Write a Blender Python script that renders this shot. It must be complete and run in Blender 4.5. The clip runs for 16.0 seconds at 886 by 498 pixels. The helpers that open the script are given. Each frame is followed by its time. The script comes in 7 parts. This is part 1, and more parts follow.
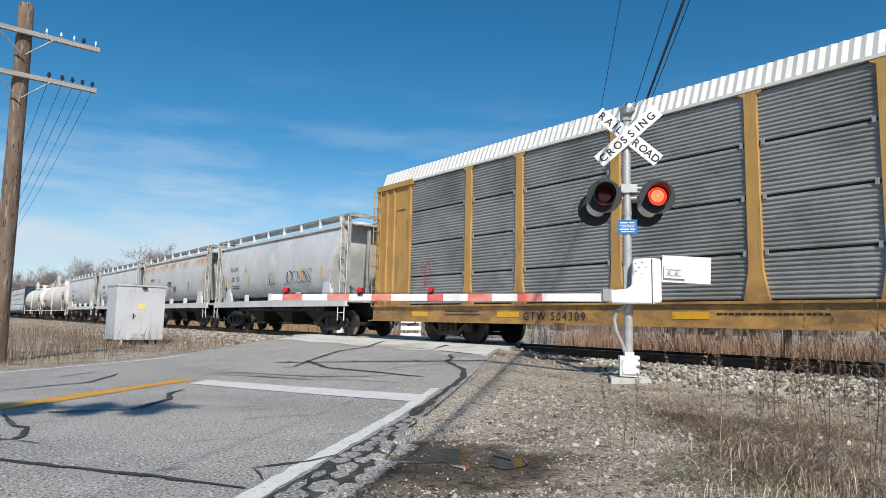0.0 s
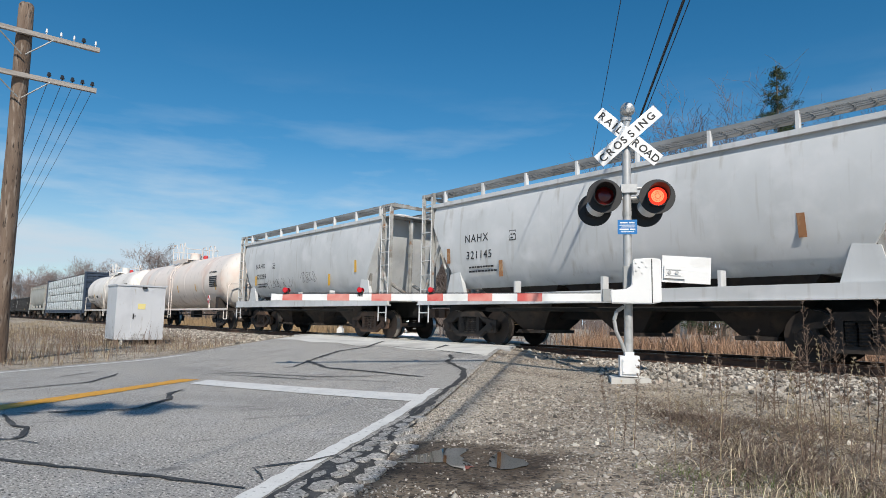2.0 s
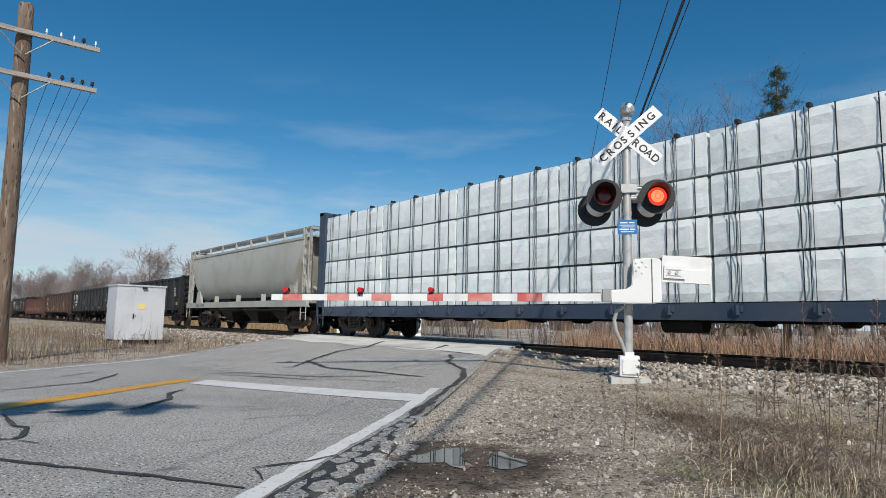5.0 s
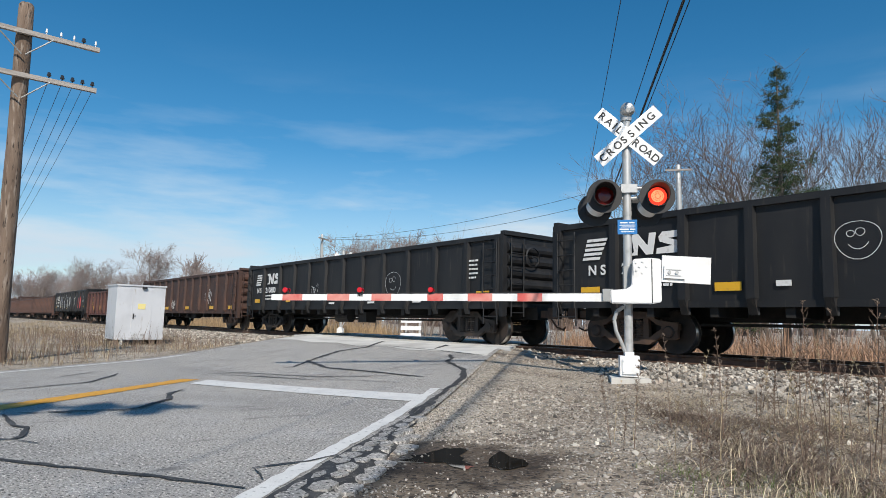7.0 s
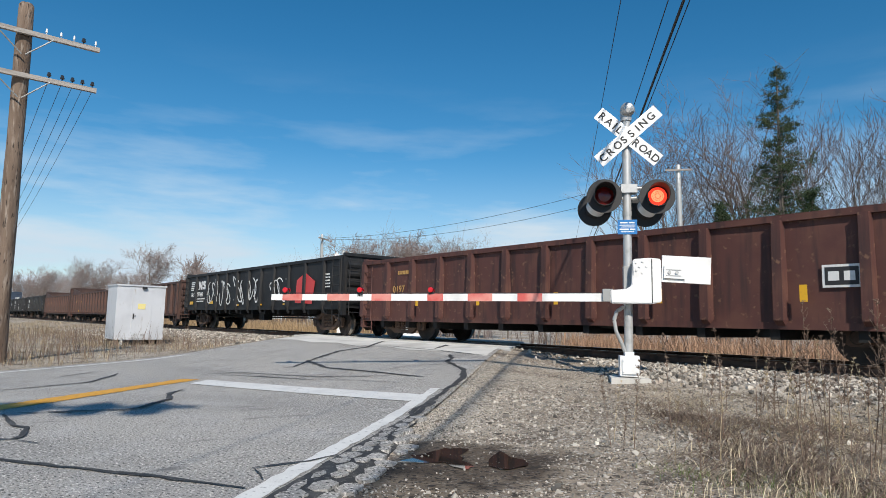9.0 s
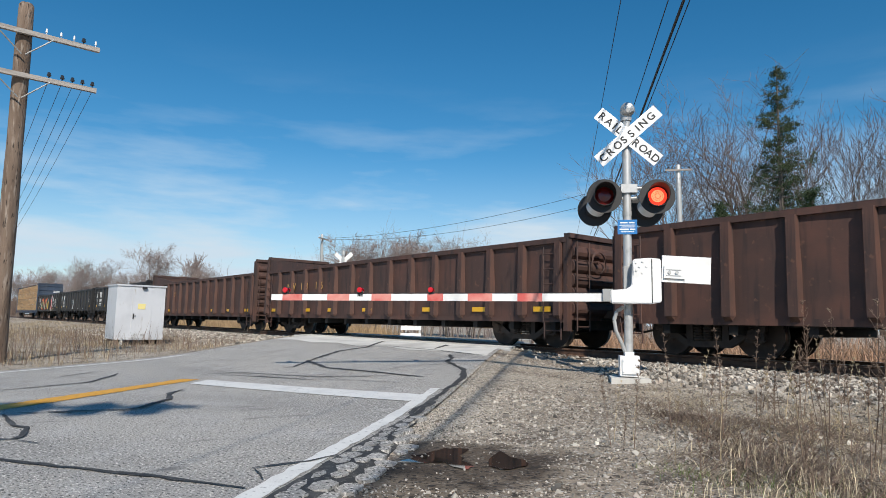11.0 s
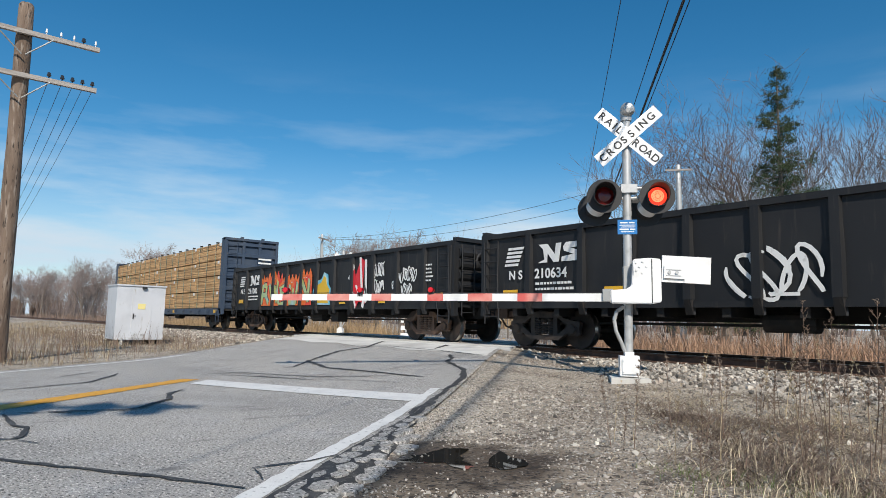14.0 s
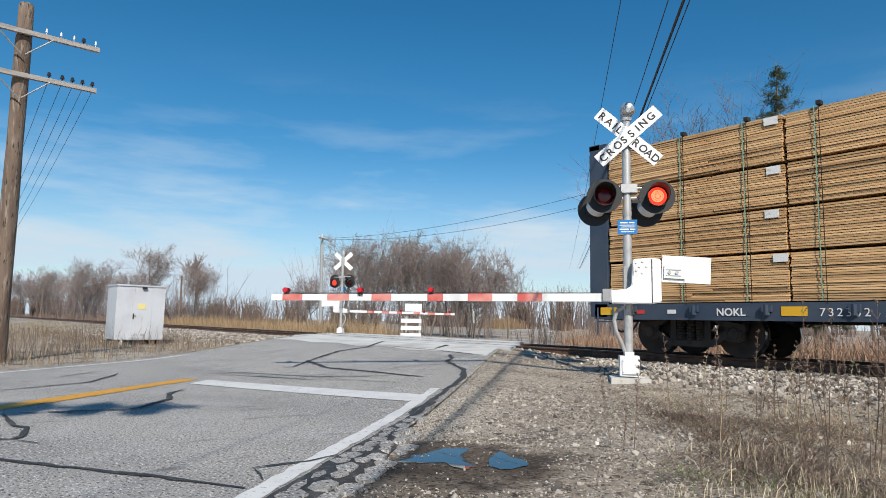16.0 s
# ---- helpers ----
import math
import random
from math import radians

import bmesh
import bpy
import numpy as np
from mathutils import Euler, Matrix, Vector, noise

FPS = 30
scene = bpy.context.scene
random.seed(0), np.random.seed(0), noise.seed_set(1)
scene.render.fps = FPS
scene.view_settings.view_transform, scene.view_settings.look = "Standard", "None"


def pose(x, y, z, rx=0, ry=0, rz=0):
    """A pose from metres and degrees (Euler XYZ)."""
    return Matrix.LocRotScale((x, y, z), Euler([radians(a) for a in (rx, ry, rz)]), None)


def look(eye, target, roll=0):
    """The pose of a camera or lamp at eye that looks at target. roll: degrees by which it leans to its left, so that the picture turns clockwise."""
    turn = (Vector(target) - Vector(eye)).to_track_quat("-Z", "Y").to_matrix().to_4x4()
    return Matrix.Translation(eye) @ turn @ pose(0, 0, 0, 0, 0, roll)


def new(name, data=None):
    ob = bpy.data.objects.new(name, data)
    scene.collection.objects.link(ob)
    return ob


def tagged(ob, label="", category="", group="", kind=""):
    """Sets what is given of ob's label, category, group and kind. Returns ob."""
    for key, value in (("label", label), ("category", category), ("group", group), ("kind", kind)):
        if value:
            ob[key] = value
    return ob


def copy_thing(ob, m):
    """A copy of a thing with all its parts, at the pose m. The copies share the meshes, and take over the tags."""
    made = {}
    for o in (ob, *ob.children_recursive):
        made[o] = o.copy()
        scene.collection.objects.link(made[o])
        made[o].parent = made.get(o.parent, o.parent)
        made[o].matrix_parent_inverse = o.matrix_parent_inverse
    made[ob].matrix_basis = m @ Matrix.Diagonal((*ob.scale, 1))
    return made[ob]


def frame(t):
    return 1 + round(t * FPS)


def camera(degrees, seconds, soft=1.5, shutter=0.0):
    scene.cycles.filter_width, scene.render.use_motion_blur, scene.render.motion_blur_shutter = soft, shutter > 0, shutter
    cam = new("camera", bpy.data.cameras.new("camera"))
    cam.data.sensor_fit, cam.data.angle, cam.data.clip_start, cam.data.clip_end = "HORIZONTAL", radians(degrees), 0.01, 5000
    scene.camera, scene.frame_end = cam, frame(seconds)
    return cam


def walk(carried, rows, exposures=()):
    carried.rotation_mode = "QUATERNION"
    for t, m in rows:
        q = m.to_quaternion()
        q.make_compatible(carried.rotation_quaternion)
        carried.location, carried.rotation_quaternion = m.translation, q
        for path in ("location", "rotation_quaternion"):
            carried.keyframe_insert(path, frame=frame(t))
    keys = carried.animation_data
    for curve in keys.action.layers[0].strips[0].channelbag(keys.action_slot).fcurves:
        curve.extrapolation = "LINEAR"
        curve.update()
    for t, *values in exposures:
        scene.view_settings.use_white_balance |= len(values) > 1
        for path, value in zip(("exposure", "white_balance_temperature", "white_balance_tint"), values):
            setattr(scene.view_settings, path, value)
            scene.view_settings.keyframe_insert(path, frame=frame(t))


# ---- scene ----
# world: x along the track (the way the train runs), y across it, z up
CAM_Z, TRACK_Y, RAIL_Z = 0.95, 12.79, 0.38
EYE = Vector((0.0, 0.0, CAM_Z))
PITCH, YAW, ROLL = radians(6.554), radians(-50.99), 1.17
AIM = EYE + Vector((math.sin(YAW) * math.cos(PITCH), math.cos(YAW) * math.cos(PITCH), math.sin(PITCH)))
cam = camera(69.82, 16.0, soft=0.6, shutter=0.0)
walk(cam, [(0.0, look(EYE, AIM, ROLL)), (16.0, look(EYE, AIM, ROLL))],
     [(0.0, 0.0), (1.0, -0.08), (1.5, -0.1), (2.5, -0.14), (3.0, -0.22), (3.5, -0.31), (4.2, -0.32), (6.3, -0.04), (7.5, 0.0), (16.0, 0.0)])

# ---- daylight ----
SUN_AZ, SUN_EL = radians(-29.0), radians(38.0)   # where the sun stands, from +x towards +y
world = bpy.data.worlds.new("sky")
scene.world = world
world.use_nodes = True
wn, wl = world.node_tree.nodes, world.node_tree.links
sky = wn.new("ShaderNodeTexSky")
sky.sky_type, sky.sun_disc = "NISHITA", False
sky.sun_elevation, sky.sun_rotation = SUN_EL, math.pi / 2 - SUN_AZ
sky.air_density, sky.dust_density, sky.ozone_density = 1.0, 0.1, 4.0
wn["Background"].inputs[1].default_value = 0.107
tone = wn.new("ShaderNodeHueSaturation")
tone.inputs["Hue"].default_value, tone.inputs["Saturation"].default_value = 0.491, 1.31
wl.new(sky.outputs[0], tone.inputs["Color"])
# thin high cloud, streaked sideways and thicker towards the horizon
way = wn.new("ShaderNodeTexCoord").outputs["Generated"]
stretch = wn.new("ShaderNodeMapping")
stretch.inputs["Scale"].default_value, stretch.inputs["Rotation"].default_value = (1.6, 1.6, 9.0), (0.08, -0.06, 0.4)
wl.new(way, stretch.inputs[0])
streak = wn.new("ShaderNodeTexNoise")
streak.inputs["Scale"].default_value, streak.inputs["Detail"].default_value, streak.inputs["Roughness"].default_value = 1.5, 8, 0.55
wl.new(stretch.outputs[0], streak.inputs[0])
thin = wn.new("ShaderNodeMapRange")
thin.inputs[1].default_value, thin.inputs[2].default_value = 0.45, 0.66
wl.new(streak.outputs[0], thin.inputs[0])
split = wn.new("ShaderNodeSeparateXYZ")
wl.new(way, split.inputs[0])
low = wn.new("ShaderNodeMapRange")
low.interpolation_type = "SMOOTHSTEP"
low.inputs[1].default_value, low.inputs[2].default_value, low.inputs[3].default_value, low.inputs[4].default_value = 0.02, 0.40, 1.0, 0.0
wl.new(split.outputs[2], low.inputs[0])
veil = wn.new("ShaderNodeMapRange")
veil.interpolation_type = "SMOOTHSTEP"
veil.inputs[1].default_value, veil.inputs[2].default_value, veil.inputs[3].default_value, veil.inputs[4].default_value = -0.03, 0.27, 0.7, 0.0
wl.new(split.outputs[2], veil.inputs[0])
amount = wn.new("ShaderNodeMath")
amount.operation = "MULTIPLY_ADD"
wl.new(thin.outputs[0], amount.inputs[0]), wl.new(low.outputs[0], amount.inputs[1]), wl.new(veil.outputs[0], amount.inputs[2])
cloud = wn.new("ShaderNodeMix")
cloud.data_type, cloud.clamp_factor = "RGBA", True
cloud.inputs[7].default_value = (5.7, 6.9, 7.9, 1)
wl.new(amount.outputs[0], cloud.inputs[0]), wl.new(tone.outputs[0], cloud.inputs[6])
wl.new(cloud.outputs[2], wn["Background"].inputs[0])
sun = new("sun", bpy.data.lights.new("sun", "SUN"))
sun.data.energy, sun.data.angle, sun.data.color = 4.8, radians(0.53), (1.0, 0.93, 0.83)
sun.matrix_world = look((0, 0, 30), (-math.cos(SUN_AZ) * math.cos(SUN_EL), -math.sin(SUN_AZ) * math.cos(SUN_EL), 30 - math.sin(SUN_EL)))


# ---- materials ----
def material(name, base, rough=0.6, metal=0.0, spots=(), bump=(), coat=0.0, spread=0.0):
    """spots: (colour, scale, low, high[, stretch]) laid over the base by noise; bump: (scale, strength[, stretch]); spread: how far whole pieces differ."""
    m = bpy.data.materials.new(name)
    m.use_nodes = True
    n, l = m.node_tree.nodes, m.node_tree.links
    b = n["Principled BSDF"]
    b.inputs["Roughness"].default_value, b.inputs["Metallic"].default_value = rough, metal
    b.inputs["Coat Weight"].default_value = coat
    co = n.new("ShaderNodeTexCoord").outputs["Object"]

    def noise_at(scale, stretch=(1, 1, 1), detail=6):
        mp = n.new("ShaderNodeMapping")
        mp.inputs["Scale"].default_value = stretch
        l.new(co, mp.inputs[0])
        t = n.new("ShaderNodeTexNoise")
        t.inputs["Scale"].default_value, t.inputs["Detail"].default_value = scale, detail
        l.new(mp.outputs[0], t.inputs[0])
        return t.outputs[0]

    col = n.new("ShaderNodeRGB")
    col.outputs[0].default_value = (*base, 1)
    out = col.outputs[0]
    for colour, scale, low, high, *st in spots:
        r = n.new("ShaderNodeMapRange")
        r.inputs[1].default_value, r.inputs[2].default_value = low, high
        l.new(noise_at(scale, *st), r.inputs[0])
        mx = n.new("ShaderNodeMix")
        mx.data_type = "RGBA"
        l.new(r.outputs[0], mx.inputs[0])
        l.new(out, mx.inputs[6])
        mx.inputs[7].default_value = (*colour, 1)
        out = mx.outputs[2]
    if spread:
        hv = n.new("ShaderNodeHueSaturation")
        r = n.new("ShaderNodeMapRange")
        r.inputs[3].default_value, r.inputs[4].default_value = 1 - spread, 1 + spread
        ri = n.new("ShaderNodeObjectInfo").outputs["Random"]
        g = n.new("ShaderNodeNewGeometry").outputs["Random Per Island"]
        ad = n.new("ShaderNodeMath")
        ad.operation = "WRAP"
        sm = n.new("ShaderNodeMath")
        l.new(ri, sm.inputs[0]), l.new(g, sm.inputs[1]), l.new(sm.outputs[0], ad.inputs[0])
        ad.inputs[1].default_value, ad.inputs[2].default_value = 0, 1
        l.new(ad.outputs[0], r.inputs[0])
        l.new(r.outputs[0], hv.inputs[2]), l.new(out, hv.inputs[4])
        out = hv.outputs[0]
    l.new(out, b.inputs["Base Color"])
    last = None
    for scale, strength, *st in bump:
        bp = n.new("ShaderNodeBump")
        bp.inputs["Strength"].default_value, bp.inputs["Distance"].default_value = strength, 0.02
        l.new(noise_at(scale, *st), bp.inputs["Height"])
        if last:
            l.new(last, bp.inputs["Normal"])
        last = bp.outputs[0]
    if last:
        l.new(last, b.inputs["Normal"])
    return m


def glow(name, colour, strength, base=(0.3, 0.01, 0.01)):
    m = bpy.data.materials.new(name)
    m.use_nodes = True
    b = m.node_tree.nodes["Principled BSDF"]
    b.inputs["Base Color"].default_value = (*base, 1)
    b.inputs["Emission Color"].default_value, b.inputs["Emission Strength"].default_value = (*colour, 1), strength
    b.inputs["Roughness"].default_value = 0.25
    return m


M = {}
M["asphalt"] = material("asphalt", (0.415, 0.39, 0.353), 0.88, spots=[((0.3, 0.286, 0.266), 0.45, 0.42, 0.68), ((0.43, 0.41, 0.385), 1.7, 0.5, 0.7), ((0.72, 0.69, 0.64), 48, 0.55, 0.64), ((0.06, 0.057, 0.054), 52, 0.55, 0.63), ((0.2, 0.19, 0.178), 5, 0.62, 0.74, (1.0, 0.25, 1.0))], bump=[(75, 0.7), (14, 0.14)])
M["tar"] = material("crack_tar", (0.035, 0.034, 0.033), 0.75, spots=[((0.075, 0.072, 0.068), 7, 0.48, 0.66), ((0.14, 0.13, 0.12), 38, 0.58, 0.68)], bump=[(40, 0.2)])
M["white_line"] = material("white_road_paint", (0.72, 0.71, 0.68), 0.7, spots=[((0.4, 0.39, 0.375), 24, 0.6, 0.68), ((0.6, 0.59, 0.57), 3, 0.45, 0.7)], bump=[(70, 0.3)])
M["yellow_line"] = material("yellow_road_paint", (0.66, 0.33, 0.035), 0.7, spots=[((0.42, 0.25, 0.07), 14, 0.56, 0.7)], bump=[(70, 0.3)])
M["concrete"] = material("crossing_panel_concrete", (0.68, 0.66, 0.61), 0.85, spots=[((0.44, 0.42, 0.39), 1.2, 0.45, 0.7), ((0.56, 0.55, 0.52), 30, 0.55, 0.7)], bump=[(50, 0.25)])
M["soil"] = material("dry_soil", (0.32, 0.26, 0.195), 0.95, spots=[((0.5, 0.43, 0.34), 0.4, 0.42, 0.6), ((0.17, 0.13, 0.095), 1.7, 0.52, 0.66), ((0.6, 0.56, 0.5), 30, 0.57, 0.64), ((0.055, 0.044, 0.034), 38, 0.55, 0.62), ((0.09, 0.07, 0.052), 10, 0.58, 0.66)], bump=[(7, 1.0), (42, 1.0)])
M["ballast_bed"] = material("ballast_bed", (0.2, 0.19, 0.17), 0.95, spots=[((0.16, 0.15, 0.14), 14, 0.45, 0.6), ((0.5, 0.48, 0.45), 22, 0.56, 0.64)], bump=[(16, 1.0)])
M["stone"] = material("limestone_ballast", (0.37, 0.34, 0.295), 0.9, spots=[((0.24, 0.2, 0.165), 6, 0.45, 0.65)], bump=[(25, 0.4)], spread=0.75)
M["rail"] = material("rusty_rail", (0.13, 0.07, 0.045), 0.8, spots=[((0.06, 0.035, 0.025), 5, 0.45, 0.65)], bump=[(40, 0.2)])
M["rail_head"] = material("polished_rail_head", (0.5, 0.48, 0.46), 0.3, 1.0)
M["tie"] = material("weathered_wooden_tie", (0.12, 0.095, 0.075), 0.95, spots=[((0.06, 0.05, 0.04), 4, 0.45, 0.65, (0.3, 6, 6))], bump=[(12, 0.6, (0.3, 6, 6))], spread=0.3)


def soak(m, at, reach, colour):
    """A darker stain in the soil round a place, with a ragged rim."""
    n, l = m.node_tree.nodes, m.node_tree.links
    b = n["Principled BSDF"]
    was = b.inputs["Base Color"].links[0].from_socket
    co = n.new("ShaderNodeTexCoord").outputs["Object"]
    t = n.new("ShaderNodeTexNoise")
    t.inputs["Scale"].default_value, t.inputs["Detail"].default_value = 3.0, 8
    l.new(co, t.inputs[0])
    d = n.new("ShaderNodeVectorMath")
    d.operation = "DISTANCE"
    l.new(co, d.inputs[0])
    d.inputs[1].default_value = at
    s = n.new("ShaderNodeMath")
    s.operation = "MULTIPLY_ADD"
    l.new(t.outputs[0], s.inputs[0])
    s.inputs[1].default_value = 1.3
    l.new(d.outputs["Value"], s.inputs[2])
    r = n.new("ShaderNodeMapRange")
    r.inputs[1].default_value, r.inputs[2].default_value, r.inputs[3].default_value, r.inputs[4].default_value = reach + 0.45, reach + 0.8, 1.0, 0.0
    l.new(s.outputs[0], r.inputs[0])
    mx = n.new("ShaderNodeMix")
    mx.data_type, mx.blend_type = "RGBA", "MULTIPLY"
    mx.inputs[7].default_value = (*colour, 1)
    l.new(r.outputs[0], mx.inputs[0]), l.new(was, mx.inputs[6]), l.new(mx.outputs[2], b.inputs["Base Color"])


# wet soil round the puddles
soak(M["soil"], (-3.5, 3.15, 0.0), 0.72, (0.3, 0.265, 0.235))
soak(M["soil"], (-3.15, 2.25, 0.0), 0.55, (0.42, 0.38, 0.34))
# darker soil along the furrow and on the verge behind it
for spot in ((-3.6, 6.25, 0.05), (-2.95, 5.6, 0.05), (-2.4, 5.1, 0.05), (-1.85, 4.7, 0.05), (-1.35, 4.35, 0.05)):
    soak(M["soil"], spot, 0.4, (0.55, 0.49, 0.44))
soak(M["soil"], (-2.6, 6.9, 0.0), 0.9, (0.6, 0.52, 0.46))
M["water"] = material("puddle_water", (0.018, 0.016, 0.013), 0.02)
M["gravel"] = material("fine_gravel", (0.33, 0.3, 0.26), 0.9, spread=0.85)
M["dead_grass"] = material("dead_grass", (0.34, 0.27, 0.17), 0.9, spread=0.65)
M["straw"] = material("bleached_straw", (0.58, 0.49, 0.34), 0.85, spread=0.5)
M["dead_stem"] = material("dead_weed_stem", (0.15, 0.1, 0.072), 0.9, spots=[((0.22, 0.165, 0.12), 20, 0.5, 0.65)], spread=0.35)
M["reed"] = material("dry_reeds", (0.34, 0.235, 0.13), 0.9, spread=0.4)
M["brush"] = material("grey_brown_brush", (0.19, 0.135, 0.105), 0.9, spread=0.4)
M["red_brush"] = material("reddish_brown_stems", (0.34, 0.21, 0.135), 0.9, spread=0.5)
M["bark"] = material("grey_brown_bark", (0.19, 0.16, 0.135), 0.95, spots=[((0.1, 0.085, 0.07), 3, 0.45, 0.65, (4, 4, 0.6))], bump=[(10, 0.8, (4, 4, 0.6))])
M["twig"] = material("bare_twigs", (0.26, 0.21, 0.19), 0.95, spread=0.25)
M["dark_twig"] = material("dark_bare_twigs", (0.13, 0.1, 0.09), 0.95, spread=0.3)
M["needle"] = material("evergreen_needles", (0.035, 0.06, 0.022), 0.8, spots=[((0.075, 0.085, 0.03), 2, 0.5, 0.7)], spread=0.4)
M["pole_wood"] = material("weathered_pole_wood", (0.2, 0.145, 0.108), 0.95, spots=[((0.13, 0.09, 0.065), 2.2, 0.45, 0.65, (3, 3, 0.25)), ((0.36, 0.3, 0.25), 4, 0.55, 0.72, (5, 5, 0.2)), ((0.04, 0.03, 0.024), 7, 0.6, 0.66, (4, 4, 0.4))], bump=[(9, 0.9, (6, 6, 0.3))])
M["arm_wood"] = material("grey_weathered_crossarm", (0.36, 0.33, 0.3), 0.95, spots=[((0.22, 0.19, 0.17), 4, 0.5, 0.7, (6, 0.4, 6))], bump=[(12, 0.5, (6, 0.4, 6))])
M["insulator"] = material("dark_glass_insulator", (0.02, 0.022, 0.03), 0.15)
M["wire"] = material("dark_wire", (0.03, 0.03, 0.035), 0.6)
M["signal_white"] = material("white_signal_paint", (0.78, 0.78, 0.77), 0.45, spots=[((0.66, 0.65, 0.62), 3, 0.52, 0.75)], bump=[(20, 0.03)])
M["silver"] = material("aluminium_paint", (0.5, 0.5, 0.49), 0.45, 0.35, spots=[((0.38, 0.38, 0.37), 6, 0.5, 0.7)])
M["signal_black"] = material("matt_black_paint", (0.02, 0.02, 0.021), 0.6)
M["sign_white"] = material("white_sign_sheet", (0.8, 0.8, 0.79), 0.4)
M["blue_sign"] = material("blue_sign_sheet", (0.015, 0.17, 0.45), 0.4)
M["stripe_red"] = material("faded_red_stripe", (0.56, 0.1, 0.085), 0.45, spots=[((0.66, 0.3, 0.25), 2.2, 0.45, 0.65)])
M["lamp_red"] = glow("lit_red_lens", (1.0, 0.045, 0.02), 1.8, (0.5, 0.02, 0.015))
M["lamp_core"] = glow("lit_lamp_core", (1.0, 0.2, 0.09), 2.4, (0.5, 0.05, 0.02))
M["lens_dark"] = material("unlit_red_lens", (0.16, 0.008, 0.008), 0.15)
M["arm_lamp"] = material("red_plastic_lens", (0.55, 0.012, 0.02), 0.2)
M["cabinet"] = material("pale_aluminium_cabinet", (0.62, 0.63, 0.65), 0.5, 0.25, spots=[((0.52, 0.53, 0.55), 1.4, 0.45, 0.7), ((0.4, 0.37, 0.33), 5, 0.64, 0.8, (2, 2, 0.4))], bump=[(2.0, 0.12)])
M["label_yellow"] = material("yellow_label", (0.72, 0.62, 0.25), 0.6)
M["car_black"] = material("worn_black_car_paint", (0.008, 0.0085, 0.01), 0.62, spots=[((0.022, 0.021, 0.02), 0.9, 0.5, 0.75, (1, 1, 0.4)), ((0.05, 0.04, 0.033), 3.5, 0.6, 0.8, (3, 3, 0.3))], bump=[(1.6, 0.25), (30, 0.05)])
M["car_brown"] = material("rusty_brown_car_paint", (0.055, 0.03, 0.024), 0.7, spots=[((0.1, 0.045, 0.028), 1.1, 0.48, 0.7), ((0.03, 0.02, 0.018), 2.5, 0.52, 0.72, (3, 3, 0.3)), ((0.15, 0.07, 0.04), 9, 0.62, 0.72)], bump=[(1.4, 0.4), (25, 0.08)])
M["car_maroon"] = material("weathered_maroon_car_paint", (0.085, 0.032, 0.026), 0.7, spots=[((0.12, 0.05, 0.035), 1.2, 0.48, 0.7), ((0.045, 0.022, 0.02), 2.2, 0.5, 0.7, (3, 3, 0.3)), ((0.17, 0.09, 0.055), 8, 0.62, 0.72)], bump=[(1.4, 0.4), (25, 0.08)])
M["car_dark_brown"] = material("dark_brown_car_paint", (0.066, 0.036, 0.029), 0.7, spots=[((0.115, 0.052, 0.037), 0.9, 0.48, 0.7), ((0.034, 0.023, 0.021), 2.2, 0.52, 0.72, (3, 3, 0.3)), ((0.12, 0.06, 0.04), 8, 0.64, 0.72)], bump=[(1.4, 0.4), (25, 0.08)])
M["car_grey"] = material("pale_grey_hopper_paint", (0.63, 0.64, 0.64), 0.5, spots=[((0.52, 0.53, 0.525), 0.7, 0.45, 0.7, (1, 1, 0.5)), ((0.44, 0.42, 0.385), 2.2, 0.58, 0.8, (3, 3, 0.15)), ((0.7, 0.7, 0.7), 1.5, 0.5, 0.7)], bump=[(1.3, 0.12)])
M["car_grey_rust"] = material("pale_grey_hopper_paint_with_rust", (0.63, 0.635, 0.625), 0.55, spots=[((0.52, 0.52, 0.505), 0.7, 0.45, 0.7, (1, 1, 0.5)), ((0.44, 0.41, 0.365), 2.2, 0.58, 0.8, (3, 3, 0.15))], bump=[(1.3, 0.12)])
M["car_beige"] = material("beige_grey_hopper_paint", (0.42, 0.42, 0.38), 0.6, spots=[((0.33, 0.32, 0.28), 0.8, 0.45, 0.7), ((0.3, 0.26, 0.2), 2.2, 0.6, 0.8, (3, 3, 0.15))], bump=[(1.3, 0.12)])
M["tank_white"] = material("dusty_white_tank_paint", (0.8, 0.76, 0.71), 0.5, spots=[((0.64, 0.6, 0.55), 0.6, 0.45, 0.7), ((0.45, 0.36, 0.28), 1.6, 0.58, 0.8, (3, 3, 0.2)), ((0.6, 0.42, 0.3), 0.5, 0.62, 0.75), ((0.3, 0.17, 0.1), 2.6, 0.66, 0.76, (2.5, 2.5, 0.25))], bump=[(0.9, 0.06)])
M["tank_pink"] = material("white_tank_paint_with_rusty_tint", (0.8, 0.71, 0.64), 0.5, spots=[((0.68, 0.63, 0.58), 0.5, 0.45, 0.65), ((0.64, 0.43, 0.33), 0.6, 0.54, 0.75), ((0.42, 0.35, 0.3), 2.0, 0.6, 0.82, (3, 3, 0.2))], bump=[(0.9, 0.06)])
M["rust_stain"] = material("rust_stain", (0.3, 0.14, 0.06), 0.8, spots=[((0.42, 0.25, 0.13), 5, 0.45, 0.65), ((0.2, 0.09, 0.04), 11, 0.55, 0.7)])
M["tan_paint"] = material("tan_yellow_car_paint", (0.5, 0.29, 0.085), 0.6, spots=[((0.4, 0.22, 0.07), 0.9, 0.48, 0.72), ((0.24, 0.13, 0.06), 5, 0.62, 0.75, (3, 3, 0.3))], bump=[(20, 0.05)])
